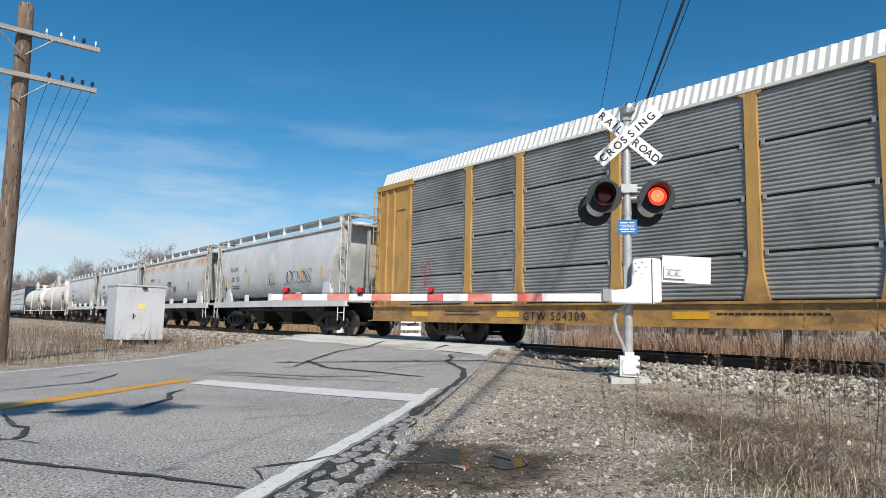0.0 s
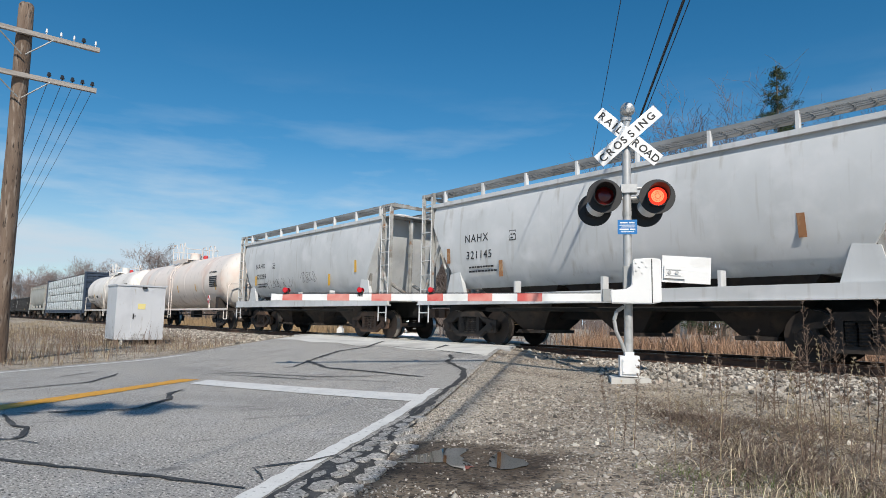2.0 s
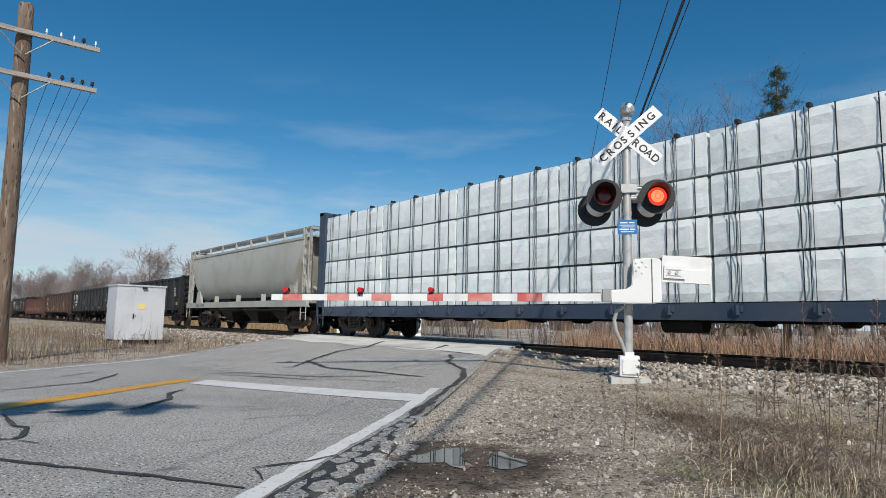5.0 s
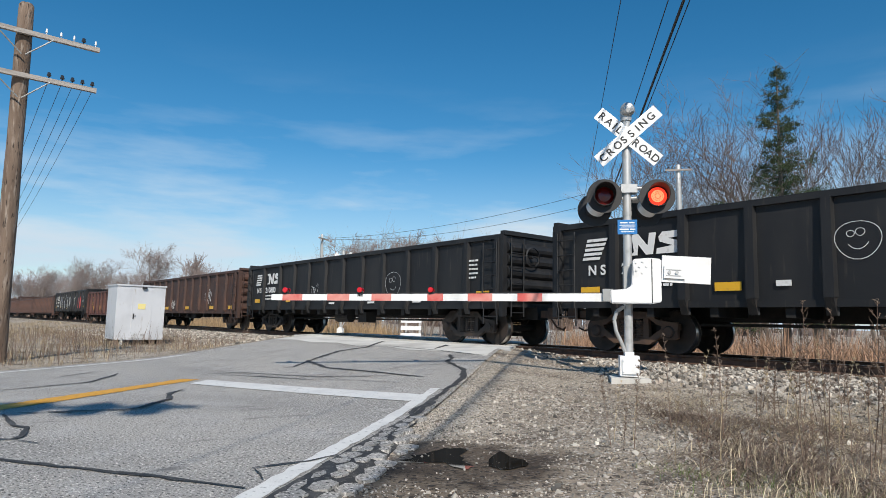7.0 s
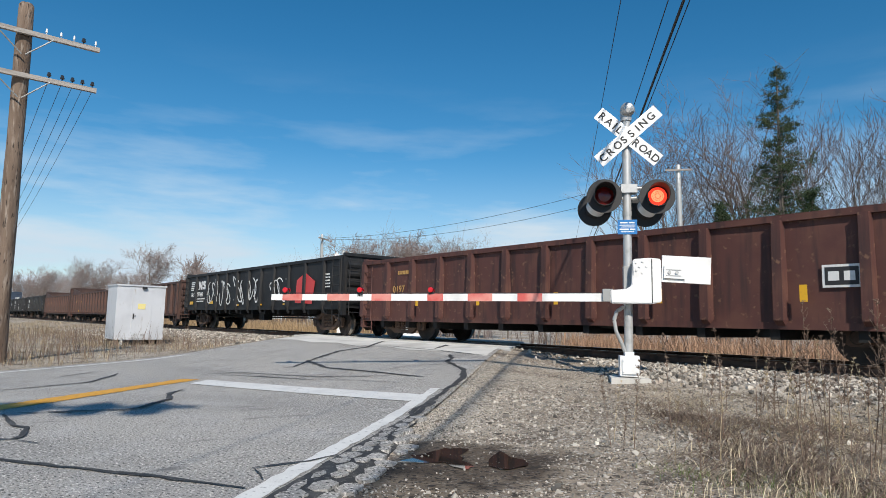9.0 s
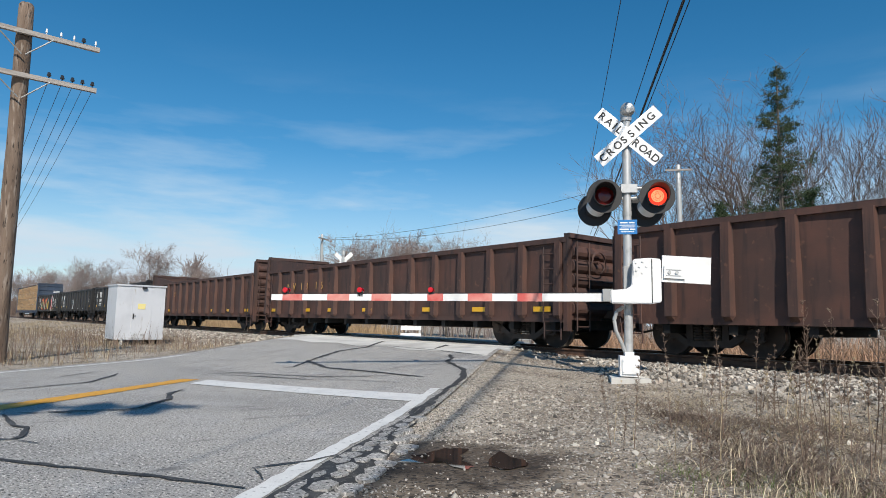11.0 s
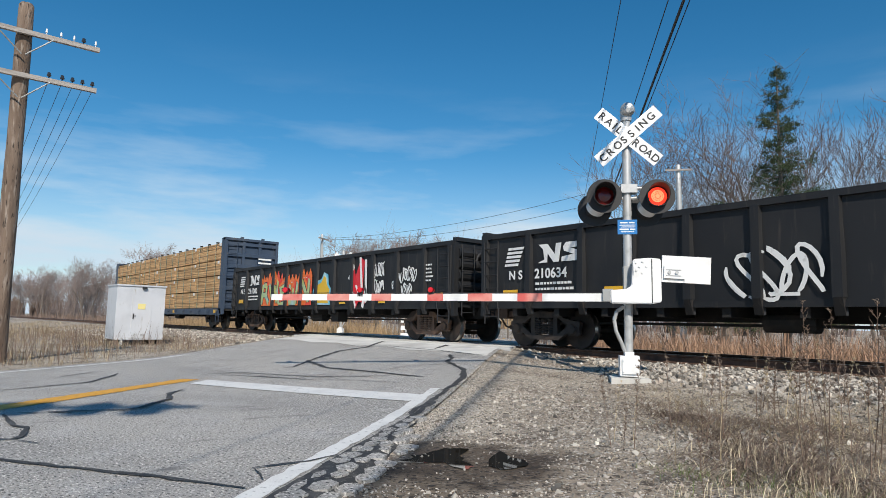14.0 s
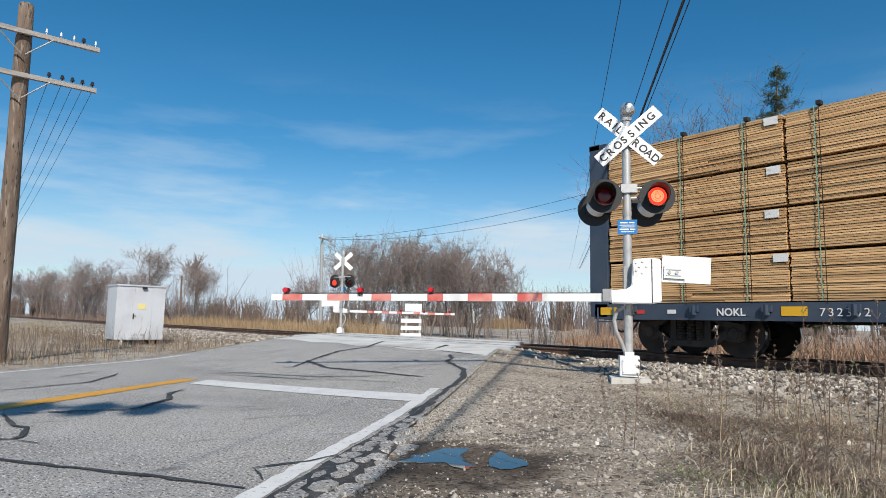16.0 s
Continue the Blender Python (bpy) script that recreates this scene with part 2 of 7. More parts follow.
M["galvanized"] = material("dirty_galvanized_panel", (0.34, 0.345, 0.34), 0.6, 0.3, spots=[((0.22, 0.22, 0.21), 0.8, 0.45, 0.7), ((0.16, 0.15, 0.14), 4, 0.6, 0.78, (0.3, 1, 3))], bump=[(15, 0.06)])
M["roof_white"] = material("white_corrugated_roof", (0.72, 0.71, 0.67), 0.6, spots=[((0.6, 0.58, 0.53), 0.9, 0.5, 0.75)])
M["beam_blue"] = material("dark_blue_car_paint", (0.035, 0.055, 0.09), 0.55, spots=[((0.06, 0.075, 0.1), 0.9, 0.48, 0.72), ((0.1, 0.08, 0.065), 5, 0.64, 0.76)], bump=[(25, 0.05)])
M["lumber"] = material("fresh_sawn_lumber", (0.62, 0.385, 0.185), 0.8, spots=[((0.5, 0.285, 0.125), 1.3, 0.45, 0.7), ((0.72, 0.49, 0.265), 10, 0.52, 0.7, (0.15, 1, 6)), ((0.34, 0.2, 0.09), 14, 0.62, 0.74, (0.12, 1, 8))], bump=[(40, 0.15, (0.1, 1, 1))], spread=0.3)
M["wrap"] = material("pale_blue_white_lumber_wrap", (0.84, 0.88, 0.87), 0.4, spots=[((0.66, 0.76, 0.76), 1.6, 0.48, 0.7), ((0.86, 0.88, 0.88), 3, 0.55, 0.7)], bump=[(3.5, 0.9), (11, 0.4)])
M["strap"] = material("green_strap", (0.22, 0.4, 0.3), 0.4)
M["cable"] = material("dark_steel_cable", (0.03, 0.028, 0.027), 0.5, 0.5)
M["truck"] = material("grimy_cast_steel", (0.035, 0.028, 0.024), 0.75, spots=[((0.075, 0.05, 0.035), 3, 0.5, 0.7), ((0.015, 0.013, 0.012), 6, 0.5, 0.7)], bump=[(18, 0.3)])
M["truck_rust"] = material("rusty_cast_steel", (0.11, 0.065, 0.042), 0.8, spots=[((0.05, 0.035, 0.028), 3, 0.45, 0.7)], bump=[(18, 0.3)])
M["wheel"] = material("dark_wheel_steel", (0.045, 0.033, 0.027), 0.7, 0.2, spots=[((0.02, 0.017, 0.015), 4, 0.45, 0.7)])
M["tread"] = material("bright_wheel_tread", (0.45, 0.43, 0.41), 0.3, 1.0)
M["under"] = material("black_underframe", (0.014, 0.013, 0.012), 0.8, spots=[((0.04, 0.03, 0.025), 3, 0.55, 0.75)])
M["white_mark"] = material("white_car_lettering", (0.72, 0.72, 0.7), 0.6, spots=[((0.45, 0.44, 0.42), 7, 0.58, 0.75)])
M["black_mark"] = material("black_car_lettering", (0.025, 0.025, 0.027), 0.6)
M["amber_mark"] = material("yellow_reflective_mark", (0.72, 0.4, 0.02), 0.4, spots=[((0.5, 0.28, 0.04), 9, 0.58, 0.72)])
M["red_mark"] = material("red_mark", (0.55, 0.05, 0.05), 0.5)
M["spray_red"] = material("red_spray_paint", (0.6, 0.02, 0.03), 0.5)
M["spray_orange"] = material("orange_spray_paint", (0.75, 0.16, 0.03), 0.5, spots=[((0.7, 0.05, 0.03), 2.5, 0.48, 0.6)])
M["spray_green"] = material("green_spray_paint", (0.2, 0.4, 0.09), 0.5, spots=[((0.5, 0.5, 0.12), 2.2, 0.48, 0.6)])
M["spray_blue"] = material("pale_blue_spray_paint", (0.12, 0.42, 0.58), 0.5, spots=[((0.4, 0.6, 0.66), 2.2, 0.48, 0.6)])
M["spray_yellow"] = material("yellow_spray_paint", (0.68, 0.42, 0.03), 0.5)
M["spray_dark"] = material("dark_spray_paint", (0.02, 0.022, 0.028), 0.5)


# hopper ends: grime, and the shadow on them, both put into a duller grey
M["end_grime"] = material("grimy_grey_car_end_paint", (0.36, 0.36, 0.345), 0.7, spots=[((0.17, 0.155, 0.135), 1.4, 0.45, 0.65), ((0.25, 0.13, 0.07), 4, 0.6, 0.7), ((0.5, 0.5, 0.49), 2.3, 0.55, 0.7)], bump=[(12, 0.1)])
M["green_blade"] = material("green_spring_grass", (0.12, 0.17, 0.045), 0.85, spread=0.5)
M["spray_pale_green"] = material("pale_green_spray_paint", (0.36, 0.48, 0.26), 0.5, spots=[((0.5, 0.5, 0.16), 2.6, 0.48, 0.62), ((0.32, 0.5, 0.5), 1.9, 0.52, 0.66)])
M["transformer"] = material("grey_transformer_paint", (0.3, 0.31, 0.32), 0.5, spots=[((0.22, 0.22, 0.22), 2, 0.5, 0.7)])


def band_stain(m, z0, z1, colour, scale, stretch, low, high):
    """Rust that breaks out in patches along a band of a car's side, between two heights."""
    n, l = m.node_tree.nodes, m.node_tree.links
    b = n["Principled BSDF"]
    was = b.inputs["Base Color"].links[0].from_socket
    co = n.new("ShaderNodeTexCoord").outputs["Object"]
    mp = n.new("ShaderNodeMapping")
    mp.inputs["Scale"].default_value = stretch
    t = n.new("ShaderNodeTexNoise")
    t.inputs["Scale"].default_value, t.inputs["Detail"].default_value, t.inputs["Roughness"].default_value = scale, 9, 0.68
    l.new(co, mp.inputs[0]), l.new(mp.outputs[0], t.inputs[0])
    sp = n.new("ShaderNodeSeparateXYZ")
    l.new(co, sp.inputs[0])
    edge = []
    for a, c in ((z0 - 0.12, z0 + 0.25), (z1 + 0.12, z1 - 0.2)):
        r = n.new("ShaderNodeMapRange")
        r.inputs[1].default_value, r.inputs[2].default_value = a, c
        l.new(sp.outputs[2], r.inputs[0])
        edge.append(r)
    r = n.new("ShaderNodeMapRange")
    r.inputs[1].default_value, r.inputs[2].default_value = low, high
    l.new(t.outputs[0], r.inputs[0])
    out = r.outputs[0]
    for e in edge:
        k = n.new("ShaderNodeMath")
        k.operation = "MULTIPLY"
        l.new(out, k.inputs[0]), l.new(e.outputs[0], k.inputs[1])
        out = k.outputs[0]
    mx = n.new("ShaderNodeMix")
    mx.data_type = "RGBA"
    mx.inputs[7].default_value = (*colour, 1)
    l.new(out, mx.inputs[0]), l.new(was, mx.inputs[6]), l.new(mx.outputs[2], b.inputs["Base Color"])


band_stain(M["car_grey_rust"], 3.3, 3.8, (0.6, 0.4, 0.24), 0.75, (1.0, 1.0, 0.8), 0.45, 0.56)
band_stain(M["car_grey_rust"], 3.35, 3.78, (0.38, 0.17, 0.06), 1.3, (1.0, 1.0, 1.6), 0.49, 0.62)
band_stain(M["tan_paint"], 0.45, 1.3, (0.2, 0.115, 0.05), 1.6, (1.0, 1.0, 2.0), 0.4, 0.62)
band_stain(M["tan_paint"], 1.0, 4.9, (0.3, 0.19, 0.085), 2.2, (1.5, 1.5, 0.3), 0.52, 0.68)
band_stain(M["tank_white"], 1.15, 1.75, (0.34, 0.24, 0.17), 1.4, (1.0, 1.0, 0.5), 0.47, 0.66)
band_stain(M["tank_pink"], 1.1, 1.6, (0.42, 0.3, 0.22), 1.4, (1.0, 1.0, 0.5), 0.5, 0.7)


# ---- mesh tools ----
def part(name, bm, mat, parent=None, label="", smooth=False):
    me = bpy.data.meshes.new(name)
    bm.to_mesh(me)
    bm.free()
    for mm in (mat if isinstance(mat, (list, tuple)) else (mat,)):
        me.materials.append(M[mm] if isinstance(mm, str) else mm)
    if smooth:
        me.shade_smooth()
        me.set_sharp_from_angle(angle=radians(35))
    ob = new(name, me)
    if parent:
        ob.parent = parent
    if label:
        ob["label"] = label
    return ob


def share(name, src, parent, m):
    """An alike piece: another object on the mesh of src."""
    ob = new(name, src.data)
    ob.parent = parent
    ob.matrix_basis = m
    return ob


def thing(name, label, category, at=None, group="", kind=""):
    ob = new(name)
    ob.empty_display_size = 0.2
    if at is not None:
        ob.matrix_basis = at
    return tagged(ob, label, category, group, kind)


def box(bm, x0, x1, y0, y1, z0, z1, m=None, mi=0):
    vs = [bm.verts.new(Vector(p)) for p in ((x0, y0, z0), (x1, y0, z0), (x1, y1, z0), (x0, y1, z0), (x0, y0, z1), (x1, y0, z1), (x1, y1, z1), (x0, y1, z1))]
    if m:
        for q in vs:
            q.co = m @ q.co
    for f in ((3, 2, 1, 0), (4, 5, 6, 7), (0, 1, 5, 4), (1, 2, 6, 5), (2, 3, 7, 6), (3, 0, 4, 7)):
        bm.faces.new([vs[i] for i in f]).material_index = mi
    return vs


def prism(bm, pts, axis, a, b, mi=0):
    """A closed outline (list of 2D points) drawn along axis 'x', 'y' or 'z' from a to b."""
    def at(p, q):
        return {"x": (q, p[0], p[1]), "y": (p[0], q, p[1]), "z": (p[0], p[1], q)}[axis]
    lo, hi = [bm.verts.new(at(p, a)) for p in pts], [bm.verts.new(at(p, b)) for p in pts]
    n = len(pts)
    fs = [bm.faces.new(lo[::-1]), bm.faces.new(hi)] + [bm.faces.new((lo[i], lo[(i + 1) % n], hi[(i + 1) % n], hi[i])) for i in range(n)]
    for f in fs:
        f.material_index = mi
    bmesh.ops.recalc_face_normals(bm, faces=fs)


def rod(bm, a, b, r, r2=None, seg=8, mi=0, caps=True):
    a, b = Vector(a), Vector(b)
    r2 = r if r2 is None else r2
    d = (b - a).normalized()
    u = d.orthogonal().normalized()
    w = d.cross(u)
    ring = []
    for p, q in ((a, r), (b, r2)):
        ring.append([bm.verts.new(p + q * (math.cos(2 * math.pi * i / seg) * u + math.sin(2 * math.pi * i / seg) * w)) for i in range(seg)])
    for i in range(seg):
        bm.faces.new((ring[0][i], ring[0][(i + 1) % seg], ring[1][(i + 1) % seg], ring[1][i])).material_index = mi
    if caps:
        bm.faces.new(ring[0][::-1]).material_index = mi
        bm.faces.new(ring[1]).material_index = mi


def tube(bm, pts, r, seg=6, mi=0):
    for a, b in zip(pts, pts[1:]):
        rod(bm, a, b, r, seg=seg, mi=mi)


def lathe(bm, prof, origin, axis, seg=24, mi=0, a0=0.0, a1=2 * math.pi):
    """Turns the profile [(distance along axis, radius)] round an axis through origin."""
    axis = Vector(axis).normalized()
    u = axis.orthogonal().normalized()
    w = axis.cross(u)
    full = abs(a1 - a0) > 6.28
    n = seg if full else seg + 1
    rings = [[bm.verts.new(Vector(origin) + axis * d + max(r, 1e-4) * (math.cos(a0 + (a1 - a0) * i / seg) * u + math.sin(a0 + (a1 - a0) * i / seg) * w)) for i in range(n)] for d, r in prof]
    for r0, r1 in zip(rings, rings[1:]):
        for i in range(seg):
            j = (i + 1) % n
            bm.faces.new((r0[i], r0[j], r1[j], r1[i])).material_index = mi


def bevelled(bm, w=0.01, seg=1):
    bmesh.ops.bevel(bm, geom=[e for e in bm.edges if e.is_manifold and e.calc_face_angle(0) > 0.6], offset=w, segments=seg, affect="EDGES", clamp_overlap=True)
    return bm


def lettering(name, text, size, mat, parent, m, label="", spacing=1.0, bold=0.0):
    cu = bpy.data.curves.new(name, "FONT")
    cu.body, cu.size, cu.space_character, cu.offset = text, size, spacing, bold
    cu.extrude = 0.002
    tmp = bpy.data.objects.new("tmp", cu)
    scene.collection.objects.link(tmp)
    dg = bpy.context.evaluated_depsgraph_get()
    me = bpy.data.meshes.new_from_object(tmp.evaluated_get(dg))
    bpy.data.objects.remove(tmp)
    me.materials.clear()
    me.materials.append(M[mat])
    ob = new(name, me)
    ob.parent = parent
    ob.matrix_basis = m
    if label:
        ob["label"] = label
    return ob


# ---- ground, road, track ----
def smooth(a, b, x):
    t = min(1.0, max(0.0, (x - a) / (b - a)))
    return t * t * (3 - 2 * t)


U, N = Vector((-0.6494, 0.7604)), Vector((0.7604, 0.6494))    # along the road, and to its right


def road_xy(a, b):
    return N.x * a + U.x * b, N.y * a + U.y * b


def road_z(y):
    return 0.36 * smooth(3.2, 11.0, y) - 0.9 * smooth(15.0, 26.0, y) + 0.3 * smooth(45, 120, y)


def off_z(x, y):
    z = 0.0 - 0.03 * smooth(-2, 3, y) + 0.13 * smooth(7.6, 9.4, y) + 0.08 * smooth(9.4, 11.2, y) - 0.6 * smooth(14.8, 17.5, y)
    z += 0.05 * smooth(20, 60, y)
    wet = smooth(1.1, 0.5, math.hypot(x + 3.55, y - 3.05))
    return z - 0.02 * wet + 0.035 * noise.noise((x * 0.5, y * 0.5, 0)) * (1 - smooth(9.5, 11, y)) * (1 - wet)


def ground_z(x, y):
    a = N.x * x + N.y * y
    k = smooth(-11.2, -9.3, a) * (1 - smooth(-1.35, 0.3, a))
    return off_z(x, y) * (1 - k) + (road_z(y) - 0.032) * k


def spaced(lo, hi, fine_lo, fine_hi, step):
    v = list(np.arange(fine_lo, fine_hi, step))
    q, s = fine_lo, step
    while q > lo:
        s *= 1.35
        q -= s
        v.insert(0, q)
    q, s = fine_hi, step
    while q < hi:
        v.append(q)
        s *= 1.35
        q += s
    return v


def sheet(name, xs, ys, zf, mat, label, category, kind="structure"):
    vs = [(x, y, zf(x, y)) for y in ys for x in xs]
    w = len(xs)
    fs = [(j * w + i, j * w + i + 1, (j + 1) * w + i + 1, (j + 1) * w + i) for j in range(len(ys) - 1) for i in range(w - 1)]
    me = bpy.data.meshes.new(name)
    me.from_pydata(vs, [], fs)
    me.shade_smooth()
    me.materials.append(M[mat])
    return tagged(new(name, me), label, category, kind=kind)


ground = sheet("ground", spaced(-3500, 2500, -26, 3, 0.2), spaced(-2500, 3500, -2, 16, 0.2), ground_z, "soil", "dry brown soil with gravel, dead grass and stones", "ground")


def road_strip(name, a0, a1, b0, b1, lift, mat, label="", parent=None, na=20, step=0.4):
    nb = max(2, int((b1 - b0) / step))
    vs, fs = [], []
    for j in range(nb + 1):
        for i in range(na + 1):
            x, y = road_xy(a0 + (a1 - a0) * i / na, b0 + (b1 - b0) * j / nb)
            vs.append((x, y, road_z(y) + lift))
    w = na + 1
    for j in range(nb):
        for i in range(na):
            fs.append((j * w + i, j * w + i + 1, (j + 1) * w + i + 1, (j + 1) * w + i))
    me = bpy.data.meshes.new(name)
    me.from_pydata(vs, [], fs)
    me.materials.append(M[mat])
    ob = new(name, me)
    ob.parent = parent
    if label:
        ob["label"] = label
    return ob


road = tagged(road_strip("road", -9.1, -1.35, -14, 300, 0.0, "asphalt"), "worn grey asphalt road with sealed cracks", "road", kind="structure")


def strip_along(name, pts, width, mat, parent, lift, seed=0, taper=True):
    """A ragged ribbon along a line of road places (a, b)."""
    g = random.Random(seed)
    wob = 0.012 if taper else 0.005
    fine = []
    for (a0, b0), (a1, b1) in zip(pts, pts[1:]):
        n = max(2, int(math.hypot(a1 - a0, b1 - b0) / 0.12))
        fine += [(a0 + (a1 - a0) * k / n + g.uniform(-wob, wob), b0 + (b1 - b0) * k / n + g.uniform(-wob, wob)) for k in range(n)]
    fine.append(pts[-1])
    bm = bmesh.new()
    rows = []
    for i, (a, b) in enumerate(fine):
        p, q = fine[max(0, i - 1)], fine[min(len(fine) - 1, i + 1)]
        da, db = q[0] - p[0], q[1] - p[1]
        l = math.hypot(da, db) or 1
        end = min(1.0, 0.35 + min(i, len(fine) - 1 - i) * 0.2) if taper else 1.0
        w = width * (g.uniform(0.65, 1.3) if taper else g.uniform(0.78, 1.08)) * 0.5 * end
        row = []
        for s in (-1, 1):
            x, y = road_xy(a - s * db / l * w, b + s * da / l * w)
            row.append(bm.verts.new((x, y, road_z(y) + lift)))
        rows.append(row)
    for p, q in zip(rows, rows[1:]):
        bm.faces.new((p[0], p[1], q[1], q[0]))
    return part(name, bm, mat, parent)


# painted lines, worn at their edges
for nm, a, w, b0, b1, mt, lab in (("edge_line", -1.63, 0.14, -12, 8.45, "white_line", "worn white edge line"), ("edge_line", -8.78, 0.12, -12, 14.0, "white_line", "white edge line"), ("centre_line", -5.54, 0.3, -12, 9.0, "yellow_line", "worn yellow centre line"), ("edge_line", -1.7, 0.12, 26, 140, "white_line", "white edge line"), ("edge_line", -8.7, 0.12, 30, 140, "white_line", "white edge line"), ("centre_line", -5.4, 0.2, 30, 200, "yellow_line", "yellow centre line")):
    strip_along(nm, [(a, b0 + (b1 - b0) * k / 12) for k in range(13)], w, mt, road, 0.006, len(nm), False)["label"] = lab
stop = bmesh.new()
for (aa, ab, ba, bb, ca, cb, da, db) in ((-5.18, 8.39, -1.72, 7.32, -1.62, 7.86, -5.25, 8.98),):
    vs = []
    for k in range(37):
        t = k / 36
        for (p, q), (r, s) in (((aa, ab), (ba, bb)), ((da, db), (ca, cb))):
            x, y = road_xy(p + (r - p) * t, q + (s - q) * t)
            vs.append(stop.verts.new((x, y, road_z(y) + 0.008)))
    for k in range(36):
        stop.faces.new((vs[2 * k], vs[2 * k + 2], vs[2 * k + 3], vs[2 * k + 1]))
part("stop_line", stop, "white_line", road, "white stop line")

# sealed cracks
CRACKS = [
    (0.05, [(-4.6, 3.8), (-3.57, 3.67), (-3.09, 3.6), (-2.46, 3.54), (-1.73, 3.42)]),
    (0.05, [(-5.13, 5.25), (-4.55, 4.76), (-4.4, 4.74), (-4.29, 4.63), (-4.12, 4.41), (-4.05, 4.24), (-4.3, 4.2)]),
    (0.03, [(-4.01, 4.25), (-3.74, 4.17)]),
    (0.06, [(-5.1, 5.3), (-4.7, 5.6), (-4.33, 5.84), (-4.25, 6.04), (-4.36, 6.38), (-4.4, 6.74), (-4.73, 7.22), (-4.84, 7.72)]),
    (0.03, [(-4.25, 6.04), (-4.43, 6.79), (-4.28, 6.9)]),
    (0.05, [(-6.76, 6.84), (-6.59, 7.64), (-6.53, 8.1), (-6.96, 9.12), (-7.1, 9.41)]),
    (0.03, [(-7.42, 8.48), (-7.61, 9.42), (-7.49, 9.73)]),
    (0.09, [(-5.05, 18.3), (-4.73, 15.43), (-5.1, 14.39), (-5.03, 12.98), (-4.96, 12.2), (-4.57, 11.65), (-4.08, 10.96), (-3.3, 10.5), (-2.58, 10.0), (-2.04, 9.63)]),
    (0.06, [(-4.96, 12.2), (-4.82, 11.18), (-4.95, 10.99)]),
    (0.09, [(-3.2, 18.8), (-2.84, 16.08), (-2.87, 14.73)]),
    (0.09, [(-2.26, 13.19), (-2.06, 12.35), (-2.09, 11.85), (-1.56, 10.51), (-1.42, 9.6), (-1.42, 8.77), (-1.5, 8.24)]),
    (0.04, [(-6.0, 16.4), (-4.23, 15.75), (-2.48, 14.04), (-1.45, 12.85)]),
    (0.05, [(-5.5, 9.79), (-4.6, 9.59), (-3.6, 9.22)]),
    (0.05, [(-5.73, 9.84), (-5.41, 10.2), (-3.77, 9.65), (-2.62, 9.79)]),
    (0.018, [(-6.4, 10.6), (-5.2, 9.95), (-4.3, 9.5), (-3.2, 9.3), (-2.1, 8.9)]),
    (0.015, [(-4.1, 9.35), (-3.9, 9.9), (-3.4, 10.3)]),
    (0.02, [(-3.1, 10.45), (-2.6, 11.2), (-1.9, 11.4)]),
    (0.035, [(-1.91, 3.85), (-1.84, 3.98), (-1.66, 4.16), (-1.53, 4.42)]),
    (0.03, [(-1.89, 3.85), (-1.73, 3.63)]),
    (0.06, [(-1.5, 5.51), (-1.4, 5.75), (-1.41, 6.17), (-1.5, 6.5), (-1.53, 6.77), (-1.46, 7.1), (-1.49, 7.39), (-1.42, 8.34)]),
]
for i, (w, pts) in enumerate(CRACKS):
    strip_along("sealed_crack", pts, w, "tar", road, 0.009 + 0.0006 * (i % 5), 40 + i)["label"] = "black tar-sealed crack"


# the tar-sealed, crazed margin beside the edge line: a ragged dark band with islands of old asphalt in it
def margin(b):
    """Inner and outer edge of the band at b along the road."""
    wave = 0.05 * noise.noise((b * 1.9, 3.1, 0)) + 0.03 * noise.noise((b * 6.0, 1.7, 0))
    reach = 0.30 * (1 - smooth(4.2, 6.6, b)) + 0.05
    return -1.535 + 0.45 * wave + 0.06 * smooth(4.5, 6.5, b), -1.535 + 0.06 * smooth(4.5, 6.5, b) + reach + 1.4 * wave


bm = bmesh.new()
rows = []
for k in range(150):
    b = 0.8 + 0.06 * k
    a0, a1 = margin(b)
    row = []
    for t in (0.0, 0.35, 0.7, 1.0):
        a = a0 + (max(a1, a0 + 0.03) - a0) * t
        x, y = road_xy(a, b)
        row.append(bm.verts.new((x, y, road_z(y) + 0.0085 - 0.16 * max(0.0, a + 1.35) - (0.03 if t == 1.0 and a > -1.36 else 0.0))))
    rows.append(row)
for p, q in zip(rows, rows[1:]):
    for i in range(3):
        bm.faces.new((p[i], p[i + 1], q[i + 1], q[i]))
part("sealed_margin", bm, "tar", road, "black tar-sealed crazed margin")
g = random.Random(301)
b = 1.1
while b < 6.3:
    a0, a1 = margin(b)
    a = a0 + g.uniform(0.01, 0.05)
    step = g.uniform(0.13, 0.3)
    while a < a1 + 0.02:
        w = g.uniform(0.07, 0.17)
        if noise.noise((a * 4.0, b * 1.1, 7.7)) > -0.45 and a + 0.5 * w < a1 + 0.06:
            bm = bmesh.new()
            n = g.randint(5, 7)
            pts = []
            for i in range(n):
                f = 2 * math.pi * i / n
                pts.append(road_xy(a + w * 0.5 + 0.56 * w * math.cos(f + 0.5) * g.uniform(0.75, 1.12), b + 0.55 * step * math.sin(f + 0.5) * g.uniform(0.7, 1.15) + 0.5 * (a - a0)))
            top = road_z(pts[0][1]) + 0.0125 - 0.16 * max(0.0, a + 0.5 * w + 1.35)
            prism(bm, pts, "z", top - 0.05, top)
            part("broken_slab", bm, "asphalt", road, "island of asphalt between tar-sealed cracks")
        a += w + g.uniform(-0.01, 0.035)
    b += step

